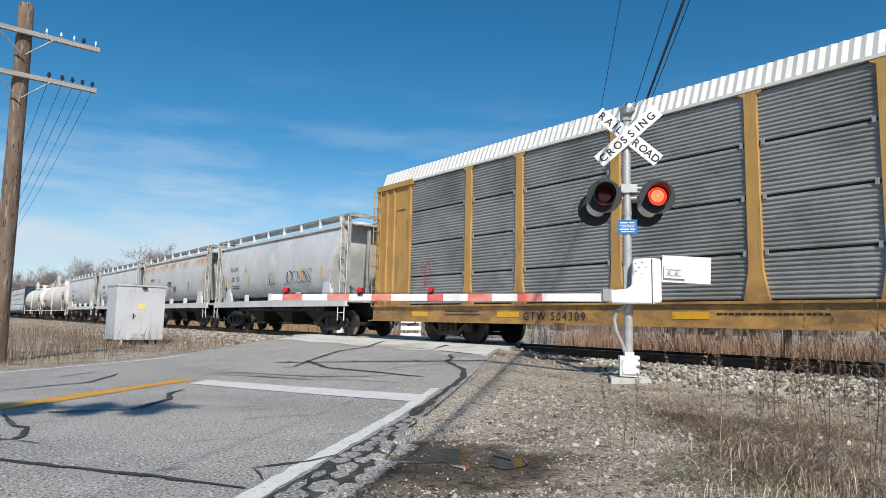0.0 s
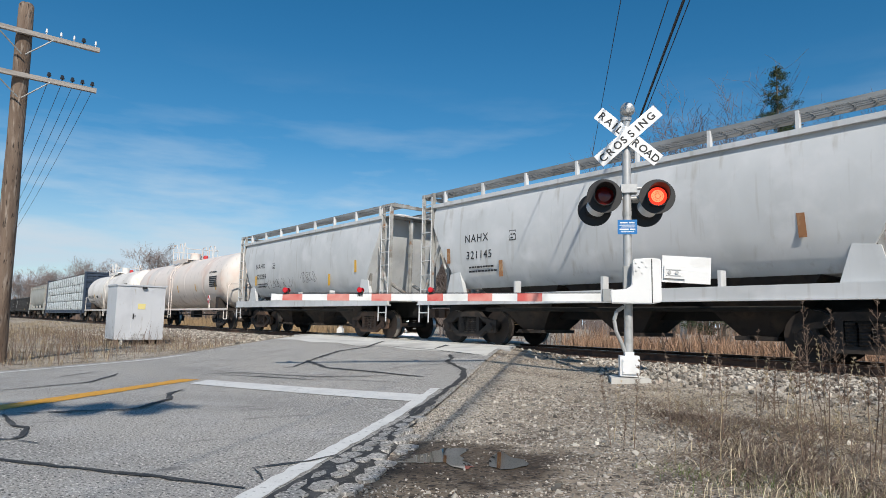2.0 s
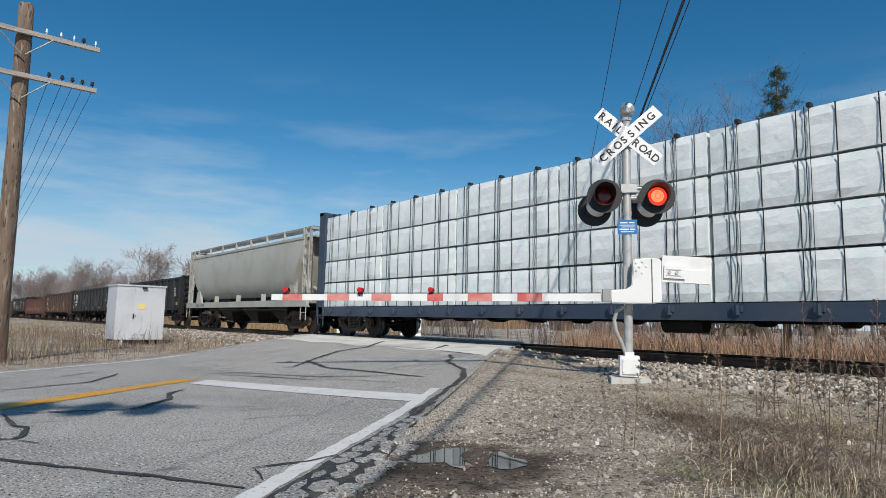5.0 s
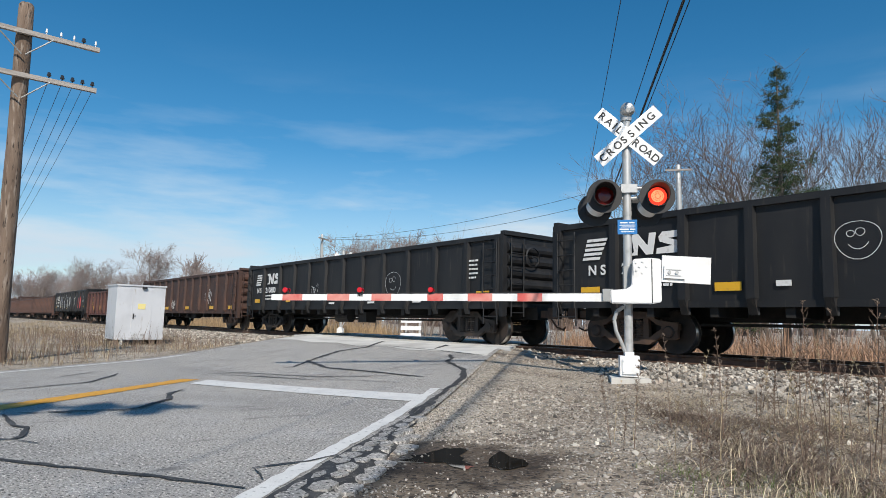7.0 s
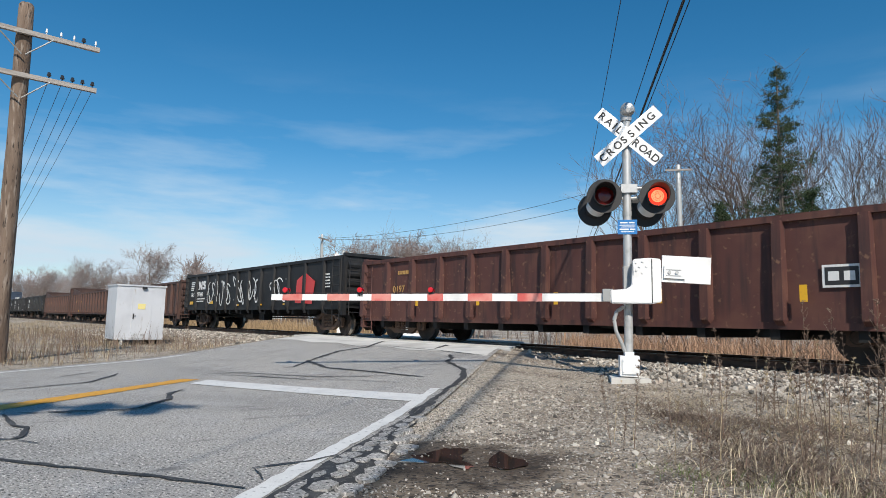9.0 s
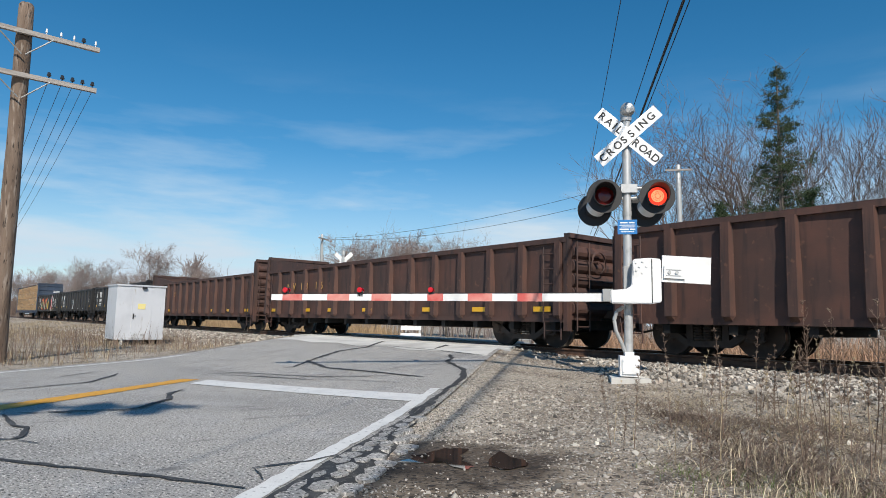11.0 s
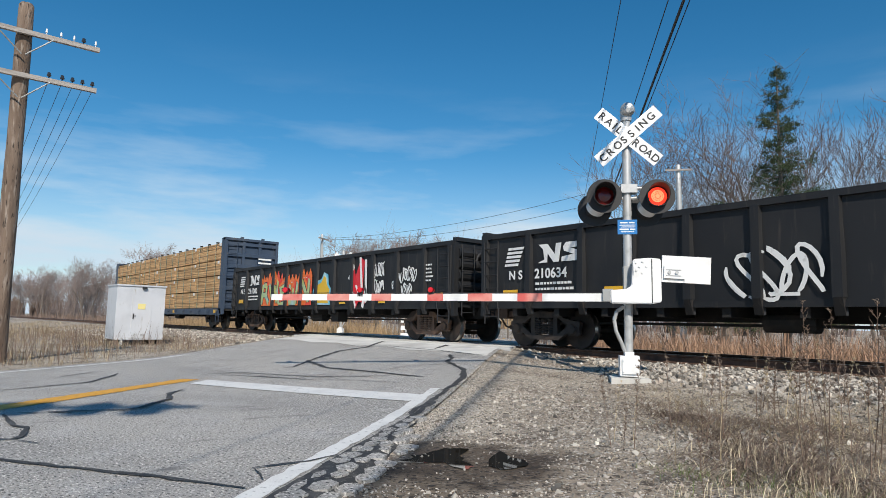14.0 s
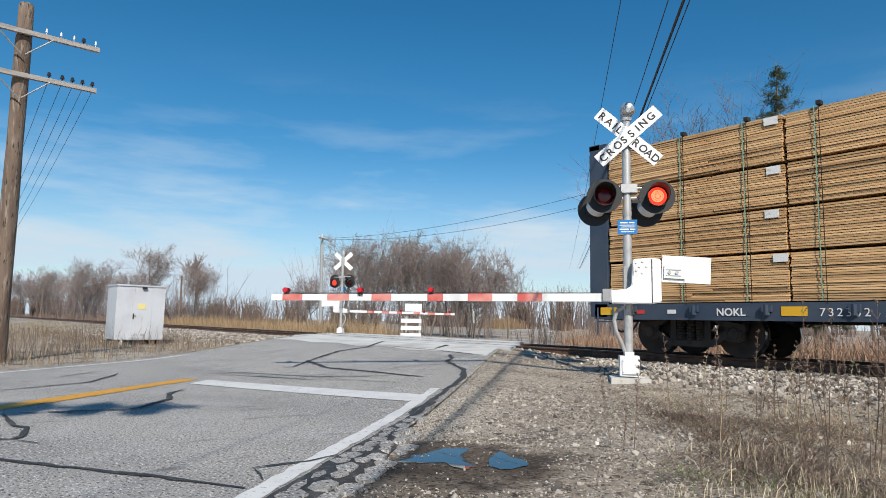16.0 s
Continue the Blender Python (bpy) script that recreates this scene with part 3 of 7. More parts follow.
# broken slabs along the ragged edge of the asphalt
rng = random.Random(8)
for k in range(44):
    b = 1.2 + k * 0.24 + rng.uniform(-0.2, 0.2)
    a = -1.3 + rng.uniform(-0.12, 0.24)
    bm = bmesh.new()
    n = rng.randint(5, 8)
    r = rng.choice((0.015, 0.025, 0.04, 0.07))
    x, y = road_xy(a, b)
    prism(bm, [(x + r * math.cos(6.283 * i / n) * rng.uniform(0.6, 1.3), y + r * math.sin(6.283 * i / n) * rng.uniform(0.7, 1.5)) for i in range(n)], "z", ground_z(x, y) - 0.08, road_z(y) - rng.uniform(0.0, 0.03) - 0.16 * max(0, a + 1.35))
    part("broken_slab", bevelled(bm, 0.012), "asphalt", road, "loose broken piece of asphalt")

# concrete crossing panels between and beside the rails
crossing = thing("crossing_deck", "pale concrete railway crossing deck with dark joints", "crossing", pose(0, 0, 0), kind="structure")
for y0, y1 in ((10.55, TRACK_Y - 0.84), (TRACK_Y - 0.67, TRACK_Y + 0.67), (TRACK_Y + 0.84, 15.0)):
    for k in range(5):
        bm = bmesh.new()
        outline = []
        for a, y in ((-9.55 + 1.69 * k, y0), (-9.55 + 1.69 * (k + 1) - 0.02, y0), (-9.55 + 1.69 * (k + 1) - 0.02, y1), (-9.55 + 1.69 * k, y1)):
            b = (y - N.y * a) / U.y
            outline.append(road_xy(a, b))
        prism(bm, outline, "z", 0.1, RAIL_Z - 0.004)
        part("concrete_panel", bevelled(bm, 0.012), "concrete", crossing)

# light concrete apron in front of the panels
bm = bmesh.new()
rows = []
for y in (8.75, 9.3, 9.9, 10.54):
    rows.append([])
    for k in range(9):
        a = -9.0 + 7.55 * k / 8
        b = (y + (0.35 if k % 2 else 0.0) * (y < 9) - N.y * a) / U.y
        px, py = road_xy(a, b)
        rows[-1].append(bm.verts.new((px, py, road_z(py) + 0.005)))
for p, q in zip(rows, rows[1:]):
    for k in range(8):
        bm.faces.new((p[k], p[k + 1], q[k + 1], q[k]))
part("approach_slab", bm, "concrete", crossing, "pale worn approach slab")

# ---- track ----
def rail_profile(y):
    p = [(-0.07, -0.17), (0.07, -0.17), (0.07, -0.155), (0.012, -0.135), (0.009, -0.05), (0.036, -0.035), (0.036, -0.004), (0.03, 0.0), (-0.03, 0.0), (-0.036, -0.004), (-0.036, -0.035), (-0.009, -0.05), (-0.012, -0.135), (-0.07, -0.155)]
    return [(y + a, RAIL_Z + b) for a, b in p]


track = thing("railway_track", "single railway track with rusty rails on wooden ties", "track", pose(0, 0, 0), kind="structure")
for yy in (TRACK_Y - 0.753, TRACK_Y + 0.753):
    bm = bmesh.new()
    prism(bm, rail_profile(yy), "x", -420, 120)
    ob = part("rail", bm, ("rail", "rail_head"), track, "rusty rail with a polished head")
    for f in ob.data.polygons:
        if f.normal.z > 0.9 and f.center.z > RAIL_Z - 0.01:
            f.material_index = 1
bm = bmesh.new()
box(bm, -0.11, 0.11, -1.3, 1.3, -0.16, 0.0)
tie = part("tie", bevelled(bm, 0.012), "tie", track)
tie.matrix_basis = pose(3.0, TRACK_Y, RAIL_Z - 0.172)
g = random.Random(3)
x = 2.45
while x > -62:
    x -= 0.53
    if not -23.2 < x < -11.4:
        share("tie", tie, track, pose(x + g.uniform(-0.02, 0.02), TRACK_Y + g.uniform(-0.04, 0.04), RAIL_Z - 0.172 + g.uniform(-0.006, 0.004), 0, 0, g.uniform(-1.5, 1.5)))
bm = bmesh.new()
box(bm, -0.17, 0.17, -0.09, 0.09, 0, 0.018)
for s in (-1, 1):
    box(bm, -0.03, 0.03, s * 0.085 - 0.02, s * 0.085 + 0.02, 0.0, 0.04)
tp = part("tie_plate", bm, "rail", track, "rusty tie plate with spikes")
tp.matrix_basis = pose(1.39, TRACK_Y - 0.753, RAIL_Z - 0.172, 0, 0, 90)
x = 1.39
while x > -11.2:
    x -= 0.53
    share("tie_plate", tp, track, pose(x, TRACK_Y - 0.753, RAIL_Z - 0.172, 0, 0, 90))


def bed_z(y):
    d = abs(y - TRACK_Y)
    return RAIL_Z - 0.2 - 0.34 * smooth(1.5, 4.0, d)


def bed(name, x0, x1, step):
    ys = [TRACK_Y + d for d in (-4.2, -3.8, -3.4, -3.0, -2.6, -2.2, -1.9, -1.6, -1.2, 0, 1.2, 1.6, 2.0, 2.6, 3.2, 4.0)]
    return sheet(name, list(np.arange(x0, x1, step)), ys, lambda x, y: bed_z(y) + 0.02 * noise.noise((x * 2, y * 2, 3)), "ballast_bed", "grey limestone ballast bed", "ballast")


bed("ballast_bed", -11.3, 60, 0.4)
bed("ballast_bed", -420, -23.4, 1.2)


def scatter(name, places, size, mat, label, category, seed):
    """Many small stones in one object; places: x, y, z."""
    g = np.random.RandomState(seed)
    P = np.array(places)
    n = len(P)
    cube = np.array([(-1, -1, -1), (1, -1, -1), (1, 1, -1), (-1, 1, -1), (-1, -1, 1), (1, -1, 1), (1, 1, 1), (-1, 1, 1)], float)
    s = g.uniform(size[0], size[1], (n, 1, 1)) * g.uniform(0.55, 1.0, (n, 1, 3))
    v = cube[None] * s * g.uniform(0.55, 1.15, (n, 8, 3))
    ax = g.normal(size=(n, 3))
    ax /= np.linalg.norm(ax, axis=1)[:, None]
    an = g.uniform(0, 6.28, n)
    c, sn = np.cos(an)[:, None, None], np.sin(an)[:, None, None]
    k = np.broadcast_to(ax[:, None, :], v.shape)
    v = v * c + np.cross(k, v) * sn + k * (k * v).sum(2, keepdims=True) * (1 - c)
    v = (v + P[:, None, :]).reshape(-1, 3)
    quads = np.array([(3, 2, 1, 0), (4, 5, 6, 7), (0, 1, 5, 4), (1, 2, 6, 5), (2, 3, 7, 6), (3, 0, 4, 7)])
    f = (quads[None] + 8 * np.arange(n)[:, None, None]).reshape(-1, 4)
    me = bpy.data.meshes.new(name)
    me.from_pydata(v.tolist(), [], f.tolist())
    me.materials.append(M[mat])
    return tagged(new(name, me), label, category, kind="stuff")


g = random.Random(12)
stones = []
while len(stones) < 9500:
    x, y = g.uniform(-11.2, 1.5), TRACK_Y + g.uniform(-4.1, 1.6)
    if x < -9.6 and y < 10.6 or N.x * x + N.y * y < 0.7 and y < 11.7 and g.random() < 0.93 or g.random() < (0.75 if y < 9.1 else 0):
        continue
    stones.append((x, y, max(bed_z(y), ground_z(x, y)) + g.uniform(-0.008, 0.022)))
scatter("ballast_stones", stones, (0.016, 0.045), "stone", "pale grey crushed limestone ballast", "ballast", 21)
stones = []
while len(stones) < 11000:
    x, y = -23.4 - 22 * g.random() ** 1.6, TRACK_Y + g.uniform(-4.2, 1.5)
    stones.append((x, y, max(bed_z(y), ground_z(x, y)) + g.uniform(-0.01, 0.02)))
while len(stones) < 11800:
    x, y = g.uniform(-24, -14.5), g.uniform(7.4, 9.4)
    if N.x * x + N.y * y < -9.7:
        stones.append((x, y, ground_z(x, y) + 0.01))
while len(stones) < 17500:
    t, u = g.random(), g.random()
    x, y = -26.0 - 20.0 * t, 5.5 + 3.2 * u + 1.0 * t
    if noise.noise((x * 0.5, y * 0.9, 8)) > -0.25 and y < 9.4:
        stones.append((x, y, ground_z(x, y) + g.uniform(-0.01, 0.015)))
scatter("ballast_stones", stones, (0.025, 0.06), "stone", "pale grey crushed limestone ballast", "ballast", 22)
stones = []
while len(stones) < 32000:
    a, b = (-1.25 + 3.6 * g.random() ** 1.7, g.uniform(0.5, 13.0)) if g.random() < 0.8 else (-1.32 + g.gauss(0, 0.045), g.uniform(0.5, 12.0))
    x, y = road_xy(a, b)
    if y < 9.6 and x > -12 and (math.hypot(x + 3.45, y - 2.95) > 0.72 + 0.35 * noise.noise((x * 2.5, y * 2.5, 4)) or g.random() < 0.06):
        stones.append((x, y, max(ground_z(x, y), road_z(y) - 0.004 if a < -1.35 else -9) + g.uniform(-0.003, 0.006)))
scatter("shoulder_gravel", stones, (0.002, 0.0095), "gravel", "fine grey shoulder gravel", "gravel", 23)

# wet hollow with two puddles
def flat_patch(name, pts, lift, mat, label, category, level=None, rag=0.0, seed=0):
    g = random.Random(seed)
    cx, cy = sum(p[0] for p in pts) / len(pts), sum(p[1] for p in pts) / len(pts)
    ring = []
    for i, p in enumerate(pts):
        q = pts[(i + 1) % len(pts)]
        for k in range(5):
            t = k / 5
            f = 1 + rag * g.uniform(-1, 1)
            ring.append((cx + (p[0] + (q[0] - p[0]) * t - cx) * f, cy + (p[1] + (q[1] - p[1]) * t - cy) * f))
    for _ in range(1):
        ring = [((ring[i - 1][0] + 2 * p[0] + ring[(i + 1) % len(ring)][0]) / 4, (ring[i - 1][1] + 2 * p[1] + ring[(i + 1) % len(ring)][1]) / 4) for i, p in enumerate(ring)]
    vs, fs = [], []
    for r in (0.0, 0.33, 0.66, 0.86, 1.0):
        for x, y in ring:
            px, py = cx + (x - cx) * r, cy + (y - cy) * r
            vs.append((px, py, level if level is not None else ground_z(px, py) + lift * (1 if r < 0.95 else -0.6)))
    n = len(ring)
    for j in range(4):
        for i in range(n):
            fs.append((j * n + i, j * n + (i + 1) % n, (j + 1) * n + (i + 1) % n, (j + 1) * n + i))
    me = bpy.data.meshes.new(name)
    me.from_pydata(vs, [], fs)
    me.shade_smooth()
    me.materials.append(M[mat])
    ob = tagged(new(name, me), label, category, kind="structure")
    return ob


flat_patch("puddle", [(-3.72, 2.68), (-3.87, 2.86), (-3.84, 2.98), (-3.95, 3.27), (-3.82, 3.38), (-3.62, 3.13), (-3.42, 3.06), (-3.3, 2.96), (-3.42, 2.9), (-3.55, 2.93), (-3.62, 2.78)], 0, "water", "shallow still puddle of water", "puddle", max(ground_z(-3.7 + 0.1 * k, 2.7 + 0.1 * k) for k in range(6)) + 0.004, rag=0.3, seed=6)
flat_patch("puddle", [(-3.5, 3.29), (-3.68, 3.6), (-3.46, 3.5), (-3.22, 3.47), (-3.16, 3.19), (-3.22, 3.06)], 0, "water", "shallow still puddle of water", "puddle", max(ground_z(-3.6 + 0.08 * k, 3.2 + 0.06 * k) for k in range(6)) + 0.004, rag=0.3, seed=7)


# ---- the train ----
RUN = [(0.0, -330.13), (0.5, -318.53), (1.0, -307.49), (1.5, -295.96), (2.0, -284.65), (2.5, -273.08), (3.0, -261.89), (3.5, -250.47), (4.0, -239.07),
       (6.5, -182.04), (7.0, -171.36), (7.5, -159.32), (8.0, -147.89), (8.5, -136.47), (9.0, -125.26), (11.5, -67.68), (12.0, -56.95), (12.5, -45.77),
       (13.0, -33.91), (13.5, -22.59), (14.0, -11.71), (14.5, 0.0), (15.0, 11.33), (15.5, 22.66), (16.0, 33.99)]
TRAIN = []


def car(name, label, category, rear, group=""):
    """A rail car whose rear end stands at that place of the train; its own x runs forward from there, its z up from the rail."""
    ob = thing(name, label, category, pose(rear, TRACK_Y, RAIL_Z), group)
    TRAIN.append((ob, rear))
    return ob


def wheelset_mesh():
    bm = bmesh.new()
    rod(bm, (0, -1.0, 0.457), (0, 1.0, 0.457), 0.085, seg=12)
    for s in (-1, 1):
        lathe(bm, [(0.0, 0.1), (0.02, 0.16), (-0.01, 0.36), (0.0, 0.42), (0.0, 0.452)], (0, s * 0.8, 0.457), (0, s, 0), seg=28)
        lathe(bm, [(0.0, 0.452), (-0.125, 0.457)], (0, s * 0.8, 0.457), (0, s, 0), seg=28, mi=1)
        lathe(bm, [(-0.125, 0.457), (-0.13, 0.483), (-0.155, 0.483), (-0.16, 0.42), (-0.1, 0.3), (-0.14, 0.1)], (0, s * 0.8, 0.457), (0, s, 0), seg=28)
        lathe(bm, [(0.0, 0.13), (0.13, 0.13), (0.15, 0.1), (0.15, 0.0)], (0, s * 0.93, 0.457), (0, s, 0), seg=14)
    return bm


def side_frame_mesh(s):
    bm = bmesh.new()
    y0, y1 = sorted((s * 0.93, s * 1.06))
    # the casting as bars round its two windows
    top = [(-1.1, 0.62), (-0.6, 0.72), (-0.42, 0.87), (0.42, 0.87), (0.6, 0.72), (1.1, 0.62), (1.1, 0.5), (0.62, 0.6), (0.45, 0.72), (-0.45, 0.72), (-0.62, 0.6), (-1.1, 0.5)]
    low = [(-1.05, 0.5), (-0.72, 0.52), (-0.4, 0.31), (0.4, 0.31), (0.72, 0.52), (1.05, 0.5), (0.78, 0.4), (0.44, 0.19), (-0.44, 0.19), (-0.78, 0.4)]
    prism(bm, top, "y", y0, y1)
    prism(bm, low, "y", y0 + 0.006, y1 - 0.006)
    for x in (-0.36, 0.36):
        prism(bm, [(x - 0.07, 0.3), (x + 0.07, 0.3), (x + 0.06, 0.73), (x - 0.06, 0.73)], "y", y0 + 0.012, y1 - 0.012)
    for x in (-0.89, 0.89):
        prism(bm, [(x - 0.19, 0.34), (x - 0.12, 0.3), (x + 0.12, 0.3), (x + 0.19, 0.34), (x + 0.17, 0.66), (x - 0.17, 0.66)], "y", y0 + 0.02, y1 - 0.02)
        rod(bm, (x, s * 1.0, 0.457), (x, s * 1.1, 0.457), 0.12, 0.1, seg=12)
    return bm


def spring_mesh(s):
    bm = bmesh.new()
    for x in (-0.2, 0.0, 0.2):
        for k in range(7):
            lathe(bm, [(0, 0.085), (0.025, 0.1), (0.05, 0.085)], (x, s * 1.0, 0.32 + k * 0.055), (0, 0, 1), seg=10)
    return bm


TRUCK = {}


def truck(parent, x, mat="truck"):
    if mat not in TRUCK:
        host = bmesh.new()
        box(host, -0.2, 0.2, -1.0, 1.0, 0.62, 0.9)
        box(host, -0.35, 0.35, -0.5, 0.5, 0.9, 0.98)
        TRUCK[mat] = [part("truck", bevelled(host, 0.02), "under"), part("wheelset", wheelset_mesh(), ("wheel", "tread"), None, "", True)]
        TRUCK[mat] += [part("side_frame", side_frame_mesh(s), mat) for s in (-1, 1)] + [part("bolster_spring", spring_mesh(s), mat) for s in (-1, 1)]
        for o in TRUCK[mat]:
            scene.collection.objects.unlink(o)
    src = TRUCK[mat]
    tr = share("truck", src[0], parent, pose(x, 0, 0))
    for dx in (-0.889, 0.889):
        share("wheelset", src[1], tr, pose(dx, 0, 0))
    for o in src[2:]:
        share(o.name.split(".")[0], o, tr, pose(0, 0, 0))
    return tr


def coupler(parent, x, d):
    bm = bmesh.new()
    box(bm, min(x, x + d * 0.45), max(x, x + d * 0.45), -0.09, 0.09, 0.74, 0.92)
    prism(bm, [(x + d * 0.4, -0.16), (x + d * 0.72, -0.14), (x + d * 0.72, 0.05), (x + d * 0.55, 0.16), (x + d * 0.4, 0.16)], "z", 0.7, 0.98)
    tube(bm, [(x, 0.35, 0.8), (x + d * 0.25, 0.36, 0.5), (x + d * 0.55, 0.3, 0.42), (x + d * 0.68, 0.22, 0.5)], 0.025)
    part("coupler", bm, "truck_rust", parent)


def ladder_bm(bm, x0, x1, y, z0, z1, n, r=0.016):
    for x in (x0, x1):
        rod(bm, (x, y, z0), (x, y, z1), r, seg=6)
    for i in range(n):
        z = z0 + (z1 - z0) * (i + 0.5) / n
        rod(bm, (x0, y, z), (x1, y, z), r * 0.85, seg=6)


def decal(name, pts, mat, parent, y, label=""):
    bm = bmesh.new()
    prism(bm, pts, "y", y - 0.003, y + 0.004)
    return part(name, bm, mat, parent, label)


def plate(name, x0, x1, z0, z1, mat, parent, y, label=""):
    return decal(name, [(x0, z0), (x1, z0), (x1, z1), (x0, z1)], mat, parent, y, label)


def words(text, x, z, size, mat, parent, y, label="", spacing=1.05, bold=0.0):
    return lettering("lettering", text, size, mat, parent, pose(x, y - 0.004, z, 90, 0, 0), label, spacing, bold)


def small_print(parent, x, z, w, rows, mat, y, rng, size=0.05):
    """Fine stencilling too small to read: plain bars."""
    bm = bmesh.new()
    for r in range(rows):
        p = x
        while p < x + w * rng.uniform(0.75, 1.0):
            q = rng.uniform(0.04, 0.12)
            box(bm, p, p + q, y - 0.004, y + 0.003, z - r * size * 1.9, z - r * size * 1.9 + size * 0.8)
            p += q + 0.03
    part("stencilling", bm, mat, parent)


def scrawl(parent, x, z, w, h, mat, y, seed, loops=7, r=0.02, label="sprayed scrawl"):
    """A sprayed tag: looping ribbons that spell nothing."""
    g = random.Random(seed)
    bm = bmesh.new()
    loops = loops + loops // 2
    for k in range(loops):
        cx, cz = x + w * (k + 0.5) / loops, z + h * g.uniform(0.4, 0.6)
        ph, tw, lean = g.uniform(0, 6.3), g.choice((1, 1.5, 2)), g.uniform(-0.15, 0.25)
        hh = h * g.uniform(0.34, 0.52)
        pts = [Vector((cx + 0.75 * w / loops * math.cos(ph + 0.9 * a * tw) + lean * hh * math.sin(ph + a), y - 0.004 - 0.0006 * i - 0.0001 * k, cz + hh * math.sin(ph + a))) for i, a in enumerate(np.linspace(0, g.uniform(3.2, 5.6), 16))]
        rows = []
        for i, p in enumerate(pts):
            d = pts[min(i + 1, len(pts) - 1)] - pts[max(i - 1, 0)]
            q = Vector((-d.z, 0, d.x)).normalized() * r * 0.7 * (0.5 if i in (0, len(pts) - 1) else 1.0)
            rows.append((bm.verts.new(p + q), bm.verts.new(p - q)))
        for a, b in zip(rows, rows[1:]):
            bm.faces.new((a[0], a[1], b[1], b[0]))
    part("graffiti", bm, mat, parent, label)


# ---- gondolas ----
def gondola(rear, L, mat, label, top=2.75, low=1.04, foot=0.8, posts=(), high_rear=0.0, high_front=0.0, truck_mat="truck", deep=False):
    c = car("gondola_car", label, "gondola car", rear, "gondola cars of the train")
    W = 1.42
    for s in (-1, 1):
        bm = bmesh.new()
        y0, y1 = sorted((s * W, s * (W - 0.03)))
        # the sheet bulges a little between its posts
        g = random.Random(int(rear * 10) + s)
        xs = [0.0] + [p for q in range(len(posts) - 1) for p in (posts[q], (posts[q] + posts[q + 1]) / 2)] + [posts[-1], L]
        rows = (low, low + 0.45 * (top - low), low + 0.75 * (top - low), top)
        grid = [[bm.verts.new((x, s * (W + (0.028 * g.uniform(-0.6, 1) if 0 < i < len(xs) - 1 and 0 < j < 3 else 0)), z)) for j, z in enumerate(rows)] for i, x in enumerate(xs)]
        for i in range(len(xs) - 1):
            for j in range(3):
                bm.faces.new((grid[i][j], grid[i + 1][j], grid[i + 1][j + 1], grid[i][j + 1]))
        bmesh.ops.recalc_face_normals(bm, faces=bm.faces[:])
        bmesh.ops.solidify(bm, geom=bm.faces[:], thickness=0.02)
        part("side_sheet", bm, mat, c, smooth=True)
        bm = bmesh.new()
        y0, y1 = sorted((s * (W - 0.06), s * (W + 0.075)))
        box(bm, -0.02, L + 0.02, y0, y1, top - 0.02, top + 0.1)
        part("top_chord", bevelled(bm, 0.015), mat, c)
        bm = bmesh.new()
        y0, y1 = sorted((s * (W - 0.1), s * (W + 0.035)))
        box(bm, 0, L, y0, y1, low - 0.1, low + 0.02)
        part("side_sill", bm, mat, c)
        src = None
        for x in posts:
            if src is None:
                bm = bmesh.new()
                a, b = s * W, s * (W + 0.1)
                d = 0.13 if deep else 0.09
                for (w0, z0), (w1, z1), off0, off1 in ((((0.07, foot)), (0.07, low + 0.05), 0.0, d + 0.03), ((0.08, low + 0.05), (0.075, top), d + 0.03, d)):
                    vs = []
                    for w, z, o in ((w0, z0, off0), (w1, z1, off1)):
                        vs.append([bm.verts.new(p) for p in ((-w - 0.03, s * (W - 0.02), z), (-w, s * (W + o), z), (w, s * (W + o), z), (w + 0.03, s * (W - 0.02), z))])
                    for i in range(4):
                        bm.faces.new((vs[0][i], vs[0][(i + 1) % 4], vs[1][(i + 1) % 4], vs[1][i]))
                    bm.faces.new(vs[0][::-1]), bm.faces.new(vs[1])
                bmesh.ops.recalc_face_normals(bm, faces=bm.faces[:])
                src = part("post", bm, mat, c)
                src.matrix_basis = pose(x, 0, 0)
            else:
                share("post", src, c, pose(x, 0, 0))
    for x, d, hi in ((0.0, -1, high_rear), (L, 1, high_front)):
        bm = bmesh.new()
        zt = top + max(0.1, hi)
        box(bm, x - 0.03, x + 0.03, -W, W, low - 0.05, zt)
        wall = part("end_wall", bm, mat, c)
        ribs = 7 if hi else 5
        for k in range(ribs):
            h = (zt - low - 0.22) / ribs
            z = low + 0.06 + k * h
            bm = bmesh.new()
            prism(bm, [(x + d * 0.03, z)] + [(x + d * (0.03 + 0.1 * math.sin(f)), z + h * 0.46 - h * 0.42 * math.cos(f)) for f in (0.35, 0.9, 1.57, 2.24, 2.8)] + [(x + d * 0.03, z + h * 0.92)], "y", -W + 0.1, W - 0.1)
            part("end_rib", bm, mat, wall)
        bm = bmesh.new()
        box(bm, x - 0.07, x + 0.1 if d > 0 else x + 0.07, -W - 0.02, W + 0.02, zt - 0.02, zt + 0.09)
        part("end_top_chord", bevelled(bm, 0.012), mat, wall)
        for y in (-W + 0.02, W - 0.02):
            bm = bmesh.new()
            box(bm, x - 0.06, x + 0.06, y - 0.08, y + 0.08, low - 0.3, zt)
            part("corner_post", bm, mat, wall)
        bm = bmesh.new()
        xa, xb = (x + 0.12, x + 0.62) if d < 0 else (x - 0.62, x - 0.12)
        ladder_bm(bm, xa, xb, -W - 0.11, low - 0.1, top - 0.1, 5, 0.018)
        ladder_bm(bm, xa, xb, -W - 0.07, low - 0.5, low - 0.1, 1, 0.018)
